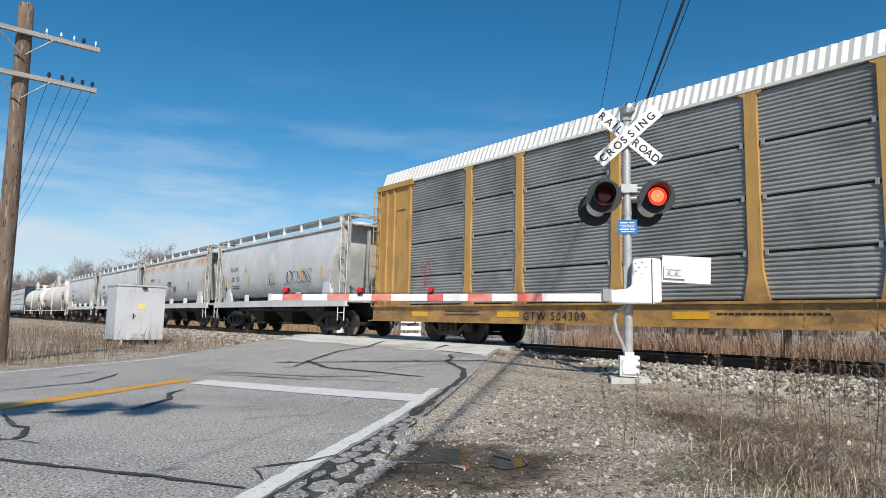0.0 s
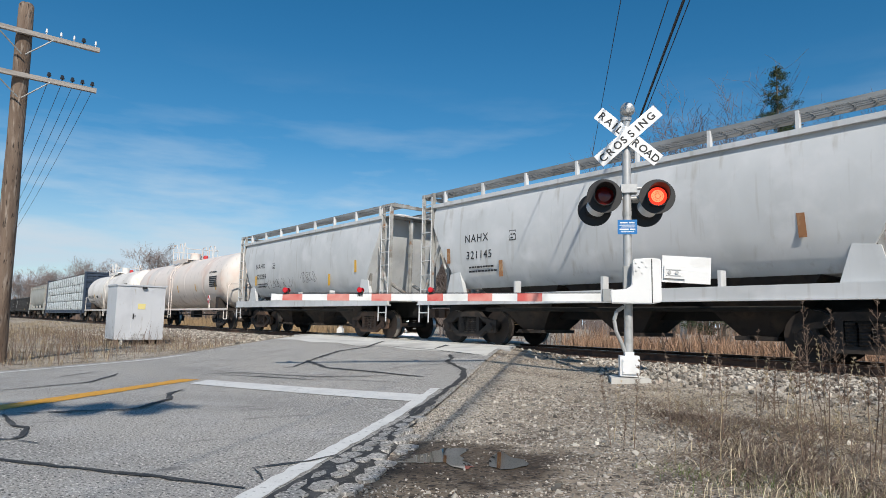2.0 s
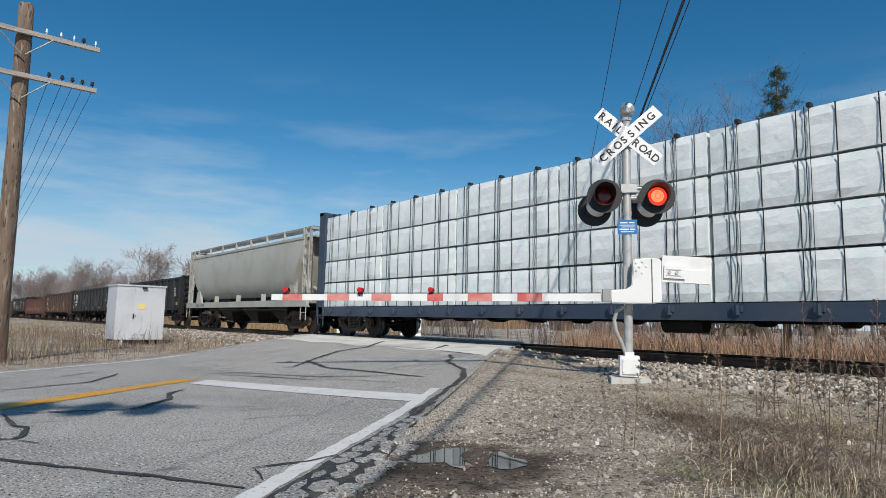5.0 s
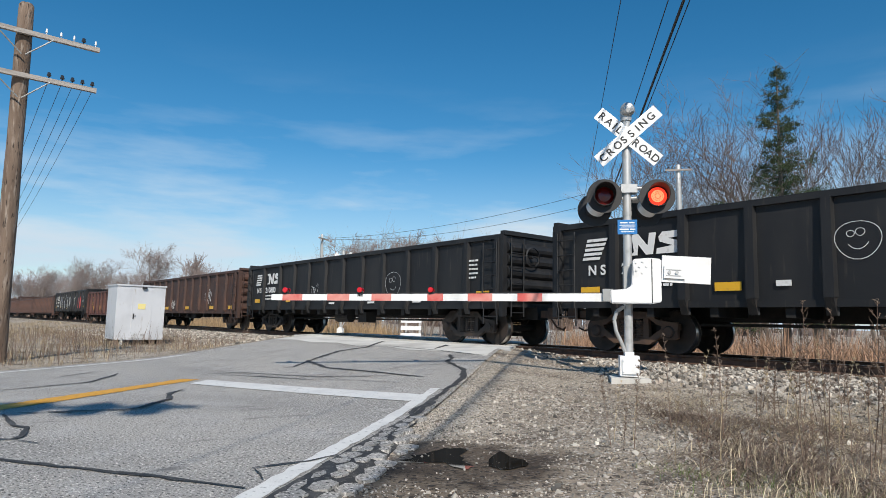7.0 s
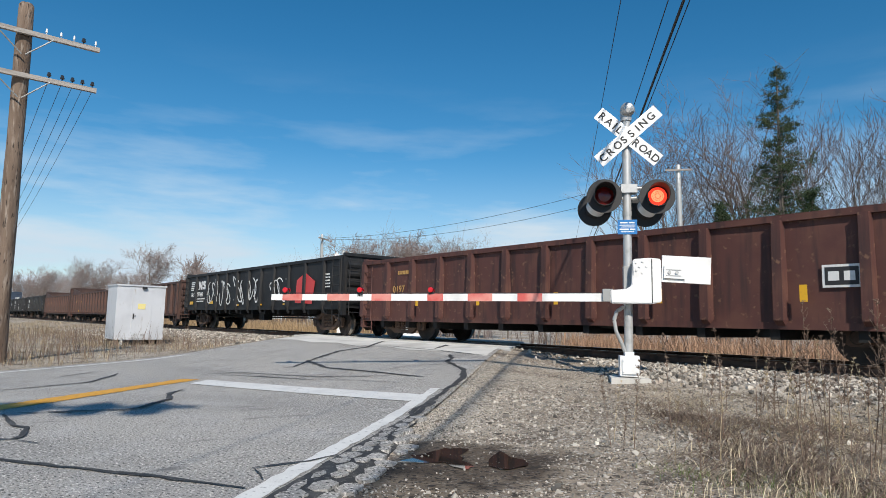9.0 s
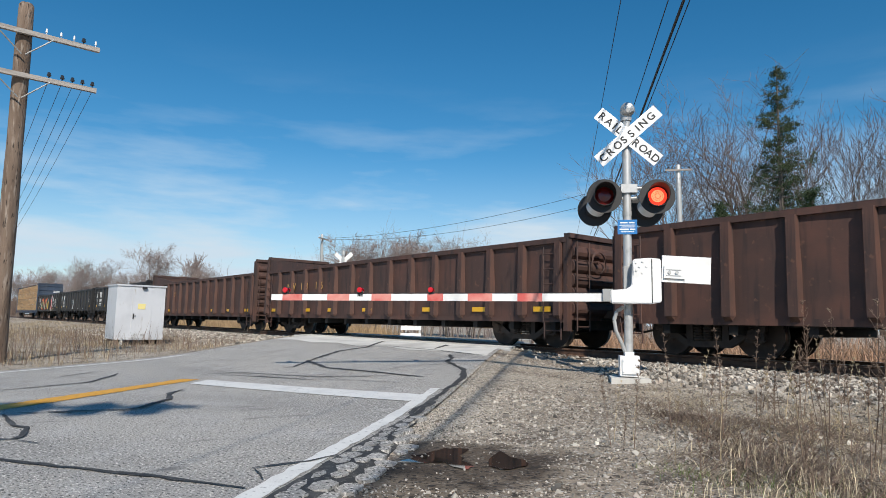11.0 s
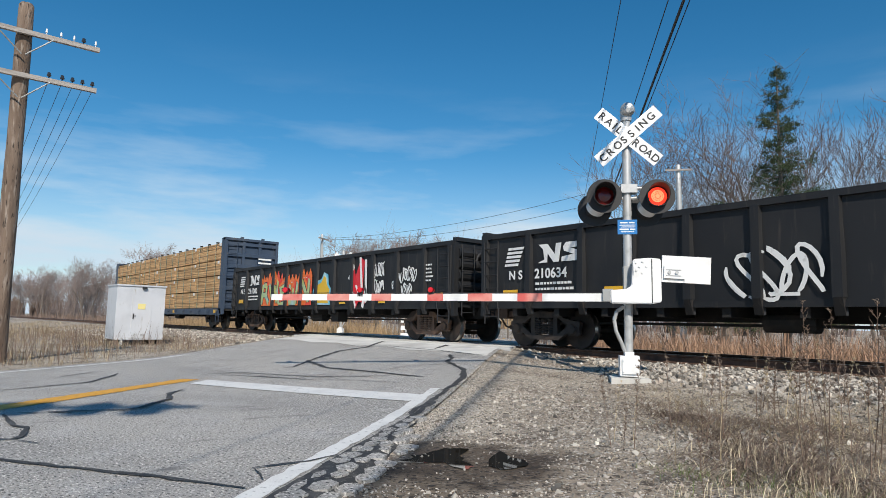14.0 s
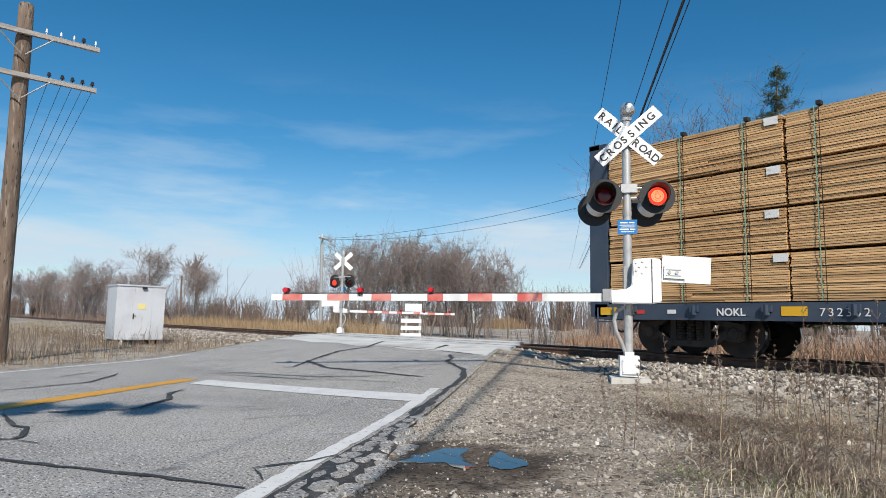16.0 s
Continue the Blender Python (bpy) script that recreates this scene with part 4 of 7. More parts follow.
        for yy in (-1.3, -0.85):
            rod(bm, (x + d * 0.2, yy, low - 0.3), (x + d * 0.2, yy, top), 0.018, seg=6)
        for k in range(5):
            z = low - 0.2 + k * 0.38
            rod(bm, (x + d * 0.2, -1.3, z), (x + d * 0.2, -0.85, z), 0.016, seg=6)
        part("ladder", bm, mat, c)
        coupler(c, x, d)
    if high_front:
        for s in (-1, 1):
            bm = bmesh.new()
            y0, y1 = sorted((s * W, s * (W - 0.05)))
            prism(bm, [(L - 0.28, top + 0.1), (L, top + 0.1), (L, top + high_front), (L - 0.24, top + high_front)], "y", y0, y1)
            part("corner_plate", bm, mat, c)
    if high_rear:
        for s in (-1, 1):
            bm = bmesh.new()
            y0, y1 = sorted((s * W, s * (W - 0.05)))
            prism(bm, [(0, top + 0.1), (4.1, top + 0.1), (4.1, top + 0.16), (0, top + high_rear)], "y", y0, y1)
            part("side_extension", bm, mat, c)
    bm = bmesh.new()
    box(bm, 0.02, L - 0.02, -W + 0.05, W - 0.05, low + 0.0, low + 0.08)
    box(bm, -0.1, L + 0.1, -0.22, 0.22, 0.68, low)
    for x in np.arange(1.0, L - 0.5, 1.35):
        box(bm, x, x + 0.16, -W + 0.05, W - 0.05, low - 0.28, low)
    rod(bm, (2.8, -0.6, 0.62), (L - 2.8, -0.6, 0.62), 0.03)
    rod(bm, (L * 0.42, -0.7, 0.68), (L * 0.42 + 0.9, -0.7, 0.68), 0.19, seg=12)
    box(bm, L * 0.55, L * 0.55 + 0.5, -1.15, -0.75, 0.5, 0.85)
    part("underframe", bm, "under", c)
    bm = bmesh.new()
    lathe(bm, [(0, 0.24), (0.02, 0.28), (0.04, 0.24)], (L + 0.22, -0.55, top - 0.45), (1, 0, 0), seg=16)
    rod(bm, (L + 0.1, -0.55, top - 0.45), (L + 0.24, -0.55, top - 0.45), 0.04)
    part("brake_wheel", bm, mat, c)
    for x in (1.75, L - 1.75):
        truck(c, x, truck_mat)
    return c


def road_badge(c, x, z, y, k=1.0):
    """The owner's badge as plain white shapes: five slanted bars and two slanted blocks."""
    for i in range(5):
        zz = z + k * (0.1 * i - 0.23)
        decal("badge_bar", [(x + k * (0.02 + 0.03 * i), zz), (x + k * (0.48 + 0.045 * i), zz), (x + k * (0.5 + 0.05 * i), zz + k * 0.062), (x + k * (0.035 + 0.03 * i), zz + k * 0.062)], "white_mark", c, y)
    x2 = x + k * 1.15
    decal("badge_block", [(x2, z - k * 0.2), (x2 + k * 0.2, z - k * 0.13), (x2 + k * 0.16, z + k * 0.12), (x2 + k * 0.02, z + k * 0.24), (x2 + k * 0.3, z + k * 0.24), (x2 + k * 0.52, z - k * 0.02), (x2 + k * 0.56, z + k * 0.24), (x2 + k * 0.72, z + k * 0.24), (x2 + k * 0.64, z - k * 0.2), (x2 + k * 0.48, z - k * 0.2), (x2 + k * 0.3, z + k * 0.02), (x2 + k * 0.28, z - k * 0.2)], "white_mark", c, y)
    decal("badge_block", [(x2 + k * 0.72, z - k * 0.2), (x2 + k * 1.2, z - k * 0.2), (x2 + k * 1.3, z - k * 0.1), (x2 + k * 1.27, z + k * 0.02), (x2 + k * 0.98, z + k * 0.1), (x2 + k * 1.32, z + k * 0.12), (x2 + k * 1.34, z + k * 0.24), (x2 + k * 0.86, z + k * 0.24), (x2 + k * 0.77, z + k * 0.14), (x2 + k * 0.8, z + k * 0.04), (x2 + k * 1.08, z - k * 0.05), (x2 + k * 0.73, z - k * 0.09)], "white_mark", c, y)


BLACK_POSTS = (0.1, 1.62, 3.2, 4.5, 5.75, 7.05, 8.32, 9.6, 10.87, 12.2, 13.56, 14.95, 16.15)
FACE = -1.46


def black_gondola(rear, L, number, label, seed):
    c = gondola(rear, L, "car_black", label, posts=[p * L / 16.3 for p in BLACK_POSTS], truck_mat="truck_rust" if seed % 2 else "truck")
    rng = random.Random(seed)
    road_badge(c, 0.78, 2.22, FACE)
    words("N S", 0.95, 1.66, 0.3, "white_mark", c, FACE, bold=0.008)
    words(number, 1.82, 1.66, 0.32, "white_mark", c, FACE, bold=0.008)
    small_print(c, 1.85, 1.5, 1.25, 2, "white_mark", FACE, rng, 0.07)
    for x in (0.75, 3.85, L - 0.95):
        plate("reflector", x, x + 0.5, 1.24, 1.4, "amber_mark", c, FACE)
    for x in (7.4, 10.0, 12.5):
        plate("reflector", x, x + 0.4, 1.13, 1.19, "amber_mark" if seed % 2 else "white_mark", c, FACE)
    small_print(c, L - 1.25, 2.2, 0.3, 5, "white_mark", FACE, rng, 0.06)
    return c


def doodle(c, x, z, r):
    """A round chalked face: a ring, two small rings and a curve."""
    bm = bmesh.new()
    for cx, cz, rr, a0, a1 in ((x, z, r, 0, 6.4), (x - 0.3 * r, z + 0.3 * r, 0.17 * r, 0, 6.3), (x + 0.12 * r, z + 0.36 * r, 0.2 * r, 0, 6.3), (x, z + 0.02 * r, 0.5 * r, 3.7, 5.9)):
        rows = []
        for k in range(25):
            a = a0 + (a1 - a0) * k / 24
            q = [rr * f * (1 + 0.04 * math.sin(3 * a)) for f in (1 - 0.005 / rr, 1 + 0.005 / rr)]
            rows.append([bm.verts.new((cx + v * math.cos(a), FACE - 0.006, cz + v * math.sin(a) * 0.92)) for v in q])
        for p, q in zip(rows, rows[1:]):
            bm.faces.new((p[0], p[1], q[1], q[0]))
    part("chalk_drawing", bm, "white_mark", c, "thin round chalk drawing")


g = black_gondola(161.55, 16.42, "210912", "black steel gondola car with a chalk face drawn on it", 1)
doodle(g, 6.22, 2.0, 0.33)
plate("data_plate", 4.95, 5.2, 1.3, 1.4, "white_mark", g, FACE)
g = black_gondola(143.47, 16.29, "210880", "black steel gondola car with a scratched chalk drawing", 2)
doodle(g, 11.45, 1.72, 0.42)
scrawl(g, 6.0, 1.35, 0.5, 0.5, "white_mark", FACE, 13, 3, 0.008, "chalk drawing")

# brown gondolas
P13 = [0.1 + 1.25 * i for i in range(14)]
g = gondola(125.45, 16.74, "car_brown", "dark rusty brown gondola car with yellow marks", top=2.72, low=0.86, foot=0.8, posts=P13, truck_mat="truck_rust")
words("N S", 1.6, 2.2, 0.32, "white_mark", g, FACE, bold=0.01)
words("210084", 1.5, 1.68, 0.34, "white_mark", g, FACE, bold=0.008)
for x in (0.7, 2.85, 5.3, 9.05, 13.0, 15.6):
    plate("reflector", x, x + 0.62, 0.98, 1.14, "amber_mark", g, FACE)
scrawl(g, 6.55, 1.0, 0.6, 0.5, "white_mark", FACE, 31, 4, 0.022)
scrawl(g, 12.3, 1.25, 0.9, 0.75, "white_mark", FACE, 32, 4, 0.022)
scrawl(g, 2.0, 1.25, 0.8, 0.3, "white_mark", FACE, 33, 4, 0.012)
small_print(g, 1.2, 1.35, 0.9, 3, "white_mark", FACE, random.Random(3), 0.05)

g = gondola(107.08, 17.03, "car_maroon", "faded maroon gondola car with a stencilled box on its side", top=2.42, low=0.66, foot=0.6, posts=[0.1, 1.45] + [2.78 + 1.325 * i for i in range(10)] + [16.0, 16.9], deep=True, truck_mat="truck_rust")
small_print(g, 2.0, 2.0, 0.6, 1, "tan_paint", FACE, random.Random(4), 0.14)
words("0197", 1.75, 1.45, 0.3, "tan_paint", g, FACE)
plate("stencilled_box", 14.05, 14.62, 1.25, 1.62, "white_mark", g, FACE)
plate("stencilled_box_field", 14.09, 14.58, 1.29, 1.58, "black_mark", g, FACE - 0.004)
for x in (14.14, 14.37):
    plate("stencilled_sign", x, x + 0.16, 1.36, 1.51, "white_mark", g, FACE - 0.008)
for x in (3.15, 5.8, 8.45, 11.1, 13.75):
    plate("reflector", x, x + 0.12, 1.02, 1.3, "amber_mark", g, FACE - 0.15)

g = black_gondola(88.45, 17.26, "197443", "black gondola car sprayed with white letters and a pink patch", 5)
for k in range(4):
    scrawl(g, 3.6 + 1.7 * k, 1.25, 1.3, 1.15, "white_mark", FACE, 50 + k, 3, 0.05)
decal("graffiti_patch", [(13.6, 1.2), (15.0, 1.15), (15.2, 2.0), (14.4, 2.35), (13.7, 2.1)], "red_mark", g, FACE, "faded pink sprayed patch")
scrawl(g, 11.2, 1.2, 1.6, 1.0, "white_mark", FACE, 58, 3, 0.04)
g = gondola(70.7, 16.4, "car_dark_brown", "dark brown empty gondola car", top=2.5, low=0.72, foot=0.66, posts=[0.1 + 1.15 * i for i in range(15)], deep=True)

for rear, L, hf, n1, n2 in ((52.91, 16.4, 0.0, "188", "176"), (35.12, 16.4, 0.62, "NW", "88001")):
    g = gondola(rear, L, "car_dark_brown", "dark brown gondola car with raised sloping ends", top=2.48, low=0.72, foot=0.66, posts=[0.1 + 1.15 * i for i in range(15)], high_rear=0.62, high_front=hf, deep=True)
    words("NW", 1.95, 1.7, 0.4, "tan_paint", g, FACE, bold=0.004)
    words("188" if rear > 50 else "88", 3.1, 1.7, 0.4, "tan_paint", g, FACE)
    words("176" if rear > 50 else "001", 4.3, 1.7, 0.4, "tan_paint", g, FACE)
    for x in (0.55, 3.4, 5.35, 7.7, 11.0, 13.2, 15.4):
        plate("reflector", x, x + 0.55, 0.86, 0.98, "amber_mark", g, FACE)

g = black_gondola(17.24, 16.22, "211428", "black steel gondola car with white tags", 7)
scrawl(g, 7.2, 1.75, 0.8, 0.55, "white_mark", FACE, 71, 4, 0.022)
scrawl(g, 9.0, 1.75, 0.8, 0.3, "white_mark", FACE, 72, 5, 0.012)
g = black_gondola(-0.57, 16.43, "210634", "black steel gondola car with a rounded white tag", 8)
scrawl(g, 6.6, 1.05, 1.5, 1.0, "white_mark", FACE, 81, 4, 0.055)
g = black_gondola(-18.05, 16.25, "211082", "black steel gondola car covered in bright graffiti", 9)
rng = random.Random(90)


def stroke(name, p, q, w, mat, y, label=""):
    """A slanted sprayed stroke between two places of the car's side, cut off at an angle."""
    (x0, z0), (x1, z1) = p, q
    l = math.hypot(x1 - x0, z1 - z0) or 1
    dx, dz = -(z1 - z0) / l * w / 2, (x1 - x0) / l * w / 2
    return decal(name, [(x0 - dx, z0 - dz), (x1 - dx * 0.5, z1 - dz * 0.5 - 0.03), (x1 + dx * 1.2, z1 + dz * 1.2 + 0.05), (x0 + dx, z0 + dz)], mat, g, y, label)


x = 3.25
for k in range(5):
    w = (0.8, 0.9, 0.95, 1.0, 0.9)[k]
    top = 2.12 + 0.1 * math.sin(1.7 * k)
    flame = [(x - 0.1, 1.1)]
    for i in range(9):
        flame.append((x - 0.12 + (w + 0.22) * i / 8, top + (0.32 if i % 2 else 0.08) * rng.uniform(0.6, 1.1)))
    decal("graffiti_flame", flame + [(x + w + 0.1, 1.1)], "spray_orange", g, FACE - 0.0006 * k, "red and orange sprayed flames")
    shapes = (((0.1, 0.02), (0.3, 0.85)), ((0.3, 0.85), (0.72, 0.8)), ((0.72, 0.85), (0.62, 0.4)), ((0.2, 0.42), (0.68, 0.4)), ((0.6, 0.45), (0.95, 0.03)))
    shapes = (shapes, (((0.05, 0.8), (0.4, 0.1)), ((0.4, 0.1), (0.6, 0.75)), ((0.6, 0.75), (0.85, 0.1)), ((0.85, 0.1), (1.0, 0.9))), (((0.85, 0.85), (0.25, 0.75)), ((0.22, 0.78), (0.3, 0.45)), ((0.25, 0.48), (0.8, 0.4)), ((0.8, 0.42), (0.72, 0.08)), ((0.75, 0.08), (0.1, 0.04)), ((0.1, 0.04), (0.0, 0.5))), (((0.15, 0.9), (0.1, 0.1)), ((0.1, 0.08), (0.7, 0.06)), ((0.68, 0.05), (0.85, 0.95)), ((0.4, 0.2), (0.5, 0.7))), (((0.1, 0.05), (0.22, 0.9)), ((0.22, 0.9), (0.8, 0.1)), ((0.8, 0.08), (0.92, 0.92))))[k]
    for layer, grow_by, mt, y in (("graffiti_outline", 0.09, "spray_dark", FACE - 0.0045), ("graffiti_letter", 0.0, "spray_pale_green", FACE - 0.009)):
        for i, ((p0, p1), (q0, q1)) in enumerate(shapes):
            h = top - 1.14
            stroke(layer, (x + w * p0, 1.14 + h * p1), (x + w * q0, 1.14 + h * q1), 0.17 + grow_by, mt, y - 0.0005 * i, "pale green sprayed letter stroke" if grow_by == 0 else "")
    for i in range(2):
        u = x + w * rng.uniform(0.2, 0.8)
        decal("graffiti_glint", [(u - 0.05, top), (u, top - 0.015), (u + 0.05, top), (u, top + 0.015)], "white_mark", g, FACE - 0.013)
    x += w
for rr, mt, y, lab in ((0.0, "spray_blue", FACE, "pale blue sprayed outline"), (0.13, "spray_yellow", FACE - 0.005, "yellow sprayed blob")):
    decal("graffiti_blob", [(8.08 + rr, 1.12 + 0.5 * rr), (8.02 + rr, 1.65), (8.3 + rr, 2.0 - rr), (8.65, 2.05 - rr), (8.85, 2.3 - rr), (9.15 - rr, 2.2 - rr), (9.2 - rr, 1.85), (9.42 - rr, 1.65), (9.3 - rr, 1.3), (9.35 - rr, 1.1 + 0.5 * rr)], mt, g, y, lab)
decal("graffiti_letter", [(10.62, 2.02), (10.95, 2.35), (11.08, 2.05), (11.4, 2.68), (11.62, 2.55), (11.55, 1.75), (11.72, 1.12), (11.3, 1.2), (11.12, 0.98), (10.98, 1.35), (10.9, 1.75)], "spray_red", g, FACE - 0.004, "red sprayed letter shape")
for p, q, w in (((10.62, 1.98), (10.98, 2.4), 0.1), ((11.35, 2.7), (11.5, 1.4), 0.12), ((11.7, 2.6), (11.75, 1.15), 0.13), ((10.8, 1.75), (11.1, 1.0), 0.08), ((11.55, 1.0), (11.8, 1.6), 0.14), ((11.1, 1.75), (11.3, 1.45), 0.07)):
    stroke("graffiti_outline", p, q, w, "white_mark", FACE - 0.009)
for x, z, w, h, k, n, r in ((12.2, 1.95, 0.62, 0.5, 91, 5, 0.03), (12.28, 1.4, 0.5, 0.5, 94, 4, 0.03), (13.28, 1.55, 0.28, 0.28, 92, 3, 0.025), (13.66, 1.75, 0.85, 0.45, 93, 6, 0.03), (13.8, 1.35, 0.5, 0.4, 95, 4, 0.028)):
    scrawl(g, x, z, w, h, "white_mark", FACE, k, n, r)


# ---- covered hoppers ----
def hopper(rear, L, mat, label, roof=3.92, mark="", number="", seed=0):
    c = car("covered_hopper_car", label, "hopper car", rear, "covered hopper cars of the train")
    half = [(-1.12, 1.5), (-1.34, 1.75), (-1.46, 2.2), (-1.5, 2.8), (-1.49, 3.3), (-1.43, 3.72), (-1.36, roof), (-1.0, roof + 0.13), (-0.45, roof + 0.2)]

    def xe(z):
        return 0.62 + max(0.0, 3.35 - z) * 0.56

    prof = half + [(-y, z) for y, z in half[::-1]]
    bm = bmesh.new()
    n = len(prof)
    cols = [xe, lambda z: 0.5 * L - 0.5 * (L * 0.34), lambda z: 0.5 * L + 0.5 * (L * 0.34), lambda z: L - xe(z)]
    grid = [[bm.verts.new((f(z), y, z)) for y, z in prof] for f in cols]
    for i in range(3):
        for j in range(n - 1):
            bm.faces.new((grid[i][j], grid[i + 1][j], grid[i + 1][j + 1], grid[i][j + 1]))
    for i in (0, 3):
        for j in range(len(half) - 1):
            bm.faces.new((grid[i][j], grid[i][j + 1], grid[i][n - 2 - j], grid[i][n - 1 - j]))
    for i in range(3):
        bm.faces.new((grid[i][0], grid[i][n - 1], grid[i + 1][n - 1], grid[i + 1][0]))
    bmesh.ops.recalc_face_normals(bm, faces=bm.faces[:])
    part("body", bm, mat, c, smooth=True)
    for s in (-1, 1):
        # eave rail, side sill, seam
        bm = bmesh.new()
        y0, y1 = sorted((s * 1.34, s * 1.47))
        box(bm, 0.55, L - 0.55, y0, y1, roof - 0.04, roof + 0.06)
        part("eave_rail", bm, mat, c)
        bm = bmesh.new()
        y0, y1 = sorted((s * 1.42, s * 1.52))
        box(bm, 0.0, L, y0, y1, 1.07, 1.32)
        y0, y1 = sorted((s * 1.36, s * 1.55))
        box(bm, 0.0, L, y0, y1, 1.05, 1.08)
        part("side_sill", bm, mat, c)
        for x in (0.3 * L, 0.5 * L, 0.7 * L):
            bm = bmesh.new()
            box(bm, x, x + 0.06, *sorted((s * 1.3, s * 1.5)), 1.3, 1.62)
            part("sill_bracket", bm, mat, c)
        # walkway along the roof: grating on brackets
        bm = bmesh.new()
        for k in range(5):
            yy = s * (0.72 + 0.12 * k)
            y0, y1 = sorted((yy, yy + 0.05))
            box(bm, 0.05, L - 0.05, y0, y1, roof + 0.42, roof + 0.45)
        for x in np.arange(0.1, L - 0.05, 0.32):
            y0, y1 = sorted((s * 0.72, s * 1.26))
            box(bm, x, x + 0.03, y0, y1, roof + 0.425, roof + 0.447)
        for yy in (0.72, 1.26):
            y0, y1 = sorted((s * yy, s * (yy + 0.02)))
            box(bm, 0.05, L - 0.05, y0, y1, roof + 0.38, roof + 0.46)
        part("running_board", bm, "galvanized", c, "steel grating walkway")
        bm = bmesh.new()
        for x in np.linspace(0.9, L - 0.9, 8):
            y0, y1 = sorted((s * 1.22, s * 1.32))
            box(bm, x - 0.03, x + 0.03, y0, y1, roof + 0.0, roof + 0.43)
        part("walkway_bracket", bm, mat, c)["kind"] = "stuff"
    for x in np.linspace(1.6, L - 1.6, 5):
        bm = bmesh.new()
        lathe(bm, [(0, 0.42), (0.12, 0.42), (0.16, 0.36), (0.16, 0.0)], (x, 0, roof + 0.2), (0, 0, 1), seg=16)
        part("roof_hatch", bm, mat, c)
    for x, d in ((0.0, -1), (L, 1)):
        q = -d          # inwards
        bm = bmesh.new()
        box(bm, min(x, x + q * 1.9), max(x, x + q * 1.9), -1.42, 1.42, 1.2, 1.3)
        part("end_platform", bm, "end_grime", c)
        for s in (-1, 1):
            for dx, yy, w, zt in ((0.05, 1.4, 0.045, roof + 0.42), (0.5, 1.4, 0.045, roof + 0.42), (1.35, 1.3, 0.05, 2.75), (0.2, 0.5, 0.05, roof)):
                bm = bmesh.new()
                xx = x + q * dx
                box(bm, xx - w, xx + w, s * yy - w, s * yy + w, 1.3, zt)
                part("end_post", bm, "end_grime", c)
            bm = bmesh.new()
            rod(bm, (x + q * 0.1, s * 1.38, 1.35), (x + q * 1.0, s * 1.3, 3.3), 0.045)
            part("end_brace", bm, "end_grime", c)
            bm = bmesh.new()
            rod(bm, (x + q * 0.06, s * 0.45, 1.3), (x + q * 1.75, s * 0.45, 2.0), 0.06)
            part("end_brace", bm, "end_grime", c)
        bm = bmesh.new()
        box(bm, x - 0.04, x + 0.04, -1.42, 1.42, roof + 0.3, roof + 0.4)
        box(bm, min(x, x + q * 0.5), max(x, x + q * 0.5), -1.42, -1.34, roof + 0.34, roof + 0.42)
        box(bm, min(x, x + q * 0.62), max(x, x + q * 0.62), -1.3, 1.3, roof + 0.02, roof + 0.06)
        part("end_cross_beam", bm, "end_grime", c)
        bm = bmesh.new()
        ladder_bm(bm, x + q * 0.06, x + q * 0.5, -1.46, 1.3, roof + 0.3, 7)
        ladder_bm(bm, x + q * 0.06, x + q * 0.5, -1.5, 0.55, 1.1, 1, 0.02)
        part("ladder", bm, mat, c)
        for s in (-1, 1):
            bm = bmesh.new()
            a = [(x + q * 1.95, 1.32), (x + q * 1.2, 1.32), (x + q * 1.35, 1.9), (x + q * 1.75, 1.95)]
            y0, y1 = sorted((s * 1.28, s * 1.4))
            prism(bm, a, "y", y0, y1)
            part("gusset", bm, mat, c)
        coupler(c, x, d)
    # discharge bays under the floor
    for k, x in enumerate((L * 0.28, L * 0.5, L * 0.72)):
        bm = bmesh.new()
        top = [(x - 1.35, -1.1), (x + 1.35, -1.1), (x + 1.35, 1.1), (x - 1.35, 1.1)]
        bot = [(x - 0.35, -0.5), (x + 0.35, -0.5), (x + 0.35, 0.5), (x - 0.35, 0.5)]
        vt, vb = [bm.verts.new((*p, 1.5)) for p in top], [bm.verts.new((*p, 0.42)) for p in bot]
        for i in range(4):
            bm.faces.new((vb[i], vb[(i + 1) % 4], vt[(i + 1) % 4], vt[i]))
        bm.faces.new(vb[::-1]), bm.faces.new(vt)
        box(bm, x - 0.4, x + 0.4, -0.65, 0.65, 0.34, 0.42)
        rod(bm, (x, -0.95, 0.4), (x, 0.95, 0.4), 0.035)
        part("discharge_bay", bm, "truck", c)
    bm = bmesh.new()
    box(bm, -0.1, L + 0.1, -0.2, 0.2, 0.7, 1.2)
    rod(bm, (2.6, -1.15, 0.92), (L - 2.6, -1.15, 0.92), 0.05)
    part("centre_sill", bm, "under", c)
    for x in (1.75, L - 1.75):
        truck(c, x, "truck" if seed % 2 else "truck_rust")
    Y = -1.5
    rng = random.Random(seed)
    if mark:
        words(mark, 2.05, 2.72, 0.3, "black_mark", c, Y + 0.0, spacing=1.15)
        words(number, 2.1, 2.27, 0.3, "black_mark", c, Y + 0.02, spacing=1.15)
        small_print(c, 2.2, 2.02, 1.0, 2, "black_mark", Y + 0.05, rng, 0.06)
        plate("stencilled_box", 3.75, 3.98, 2.65, 2.9, "black_mark", c, Y + 0.004)
        plate("stencilled_box_field", 3.77, 3.96, 2.67, 2.88, mat, c, Y)
        small_print(c, 3.81, 2.78, 0.12, 2, "black_mark", Y - 0.004, rng, 0.045)
    return c


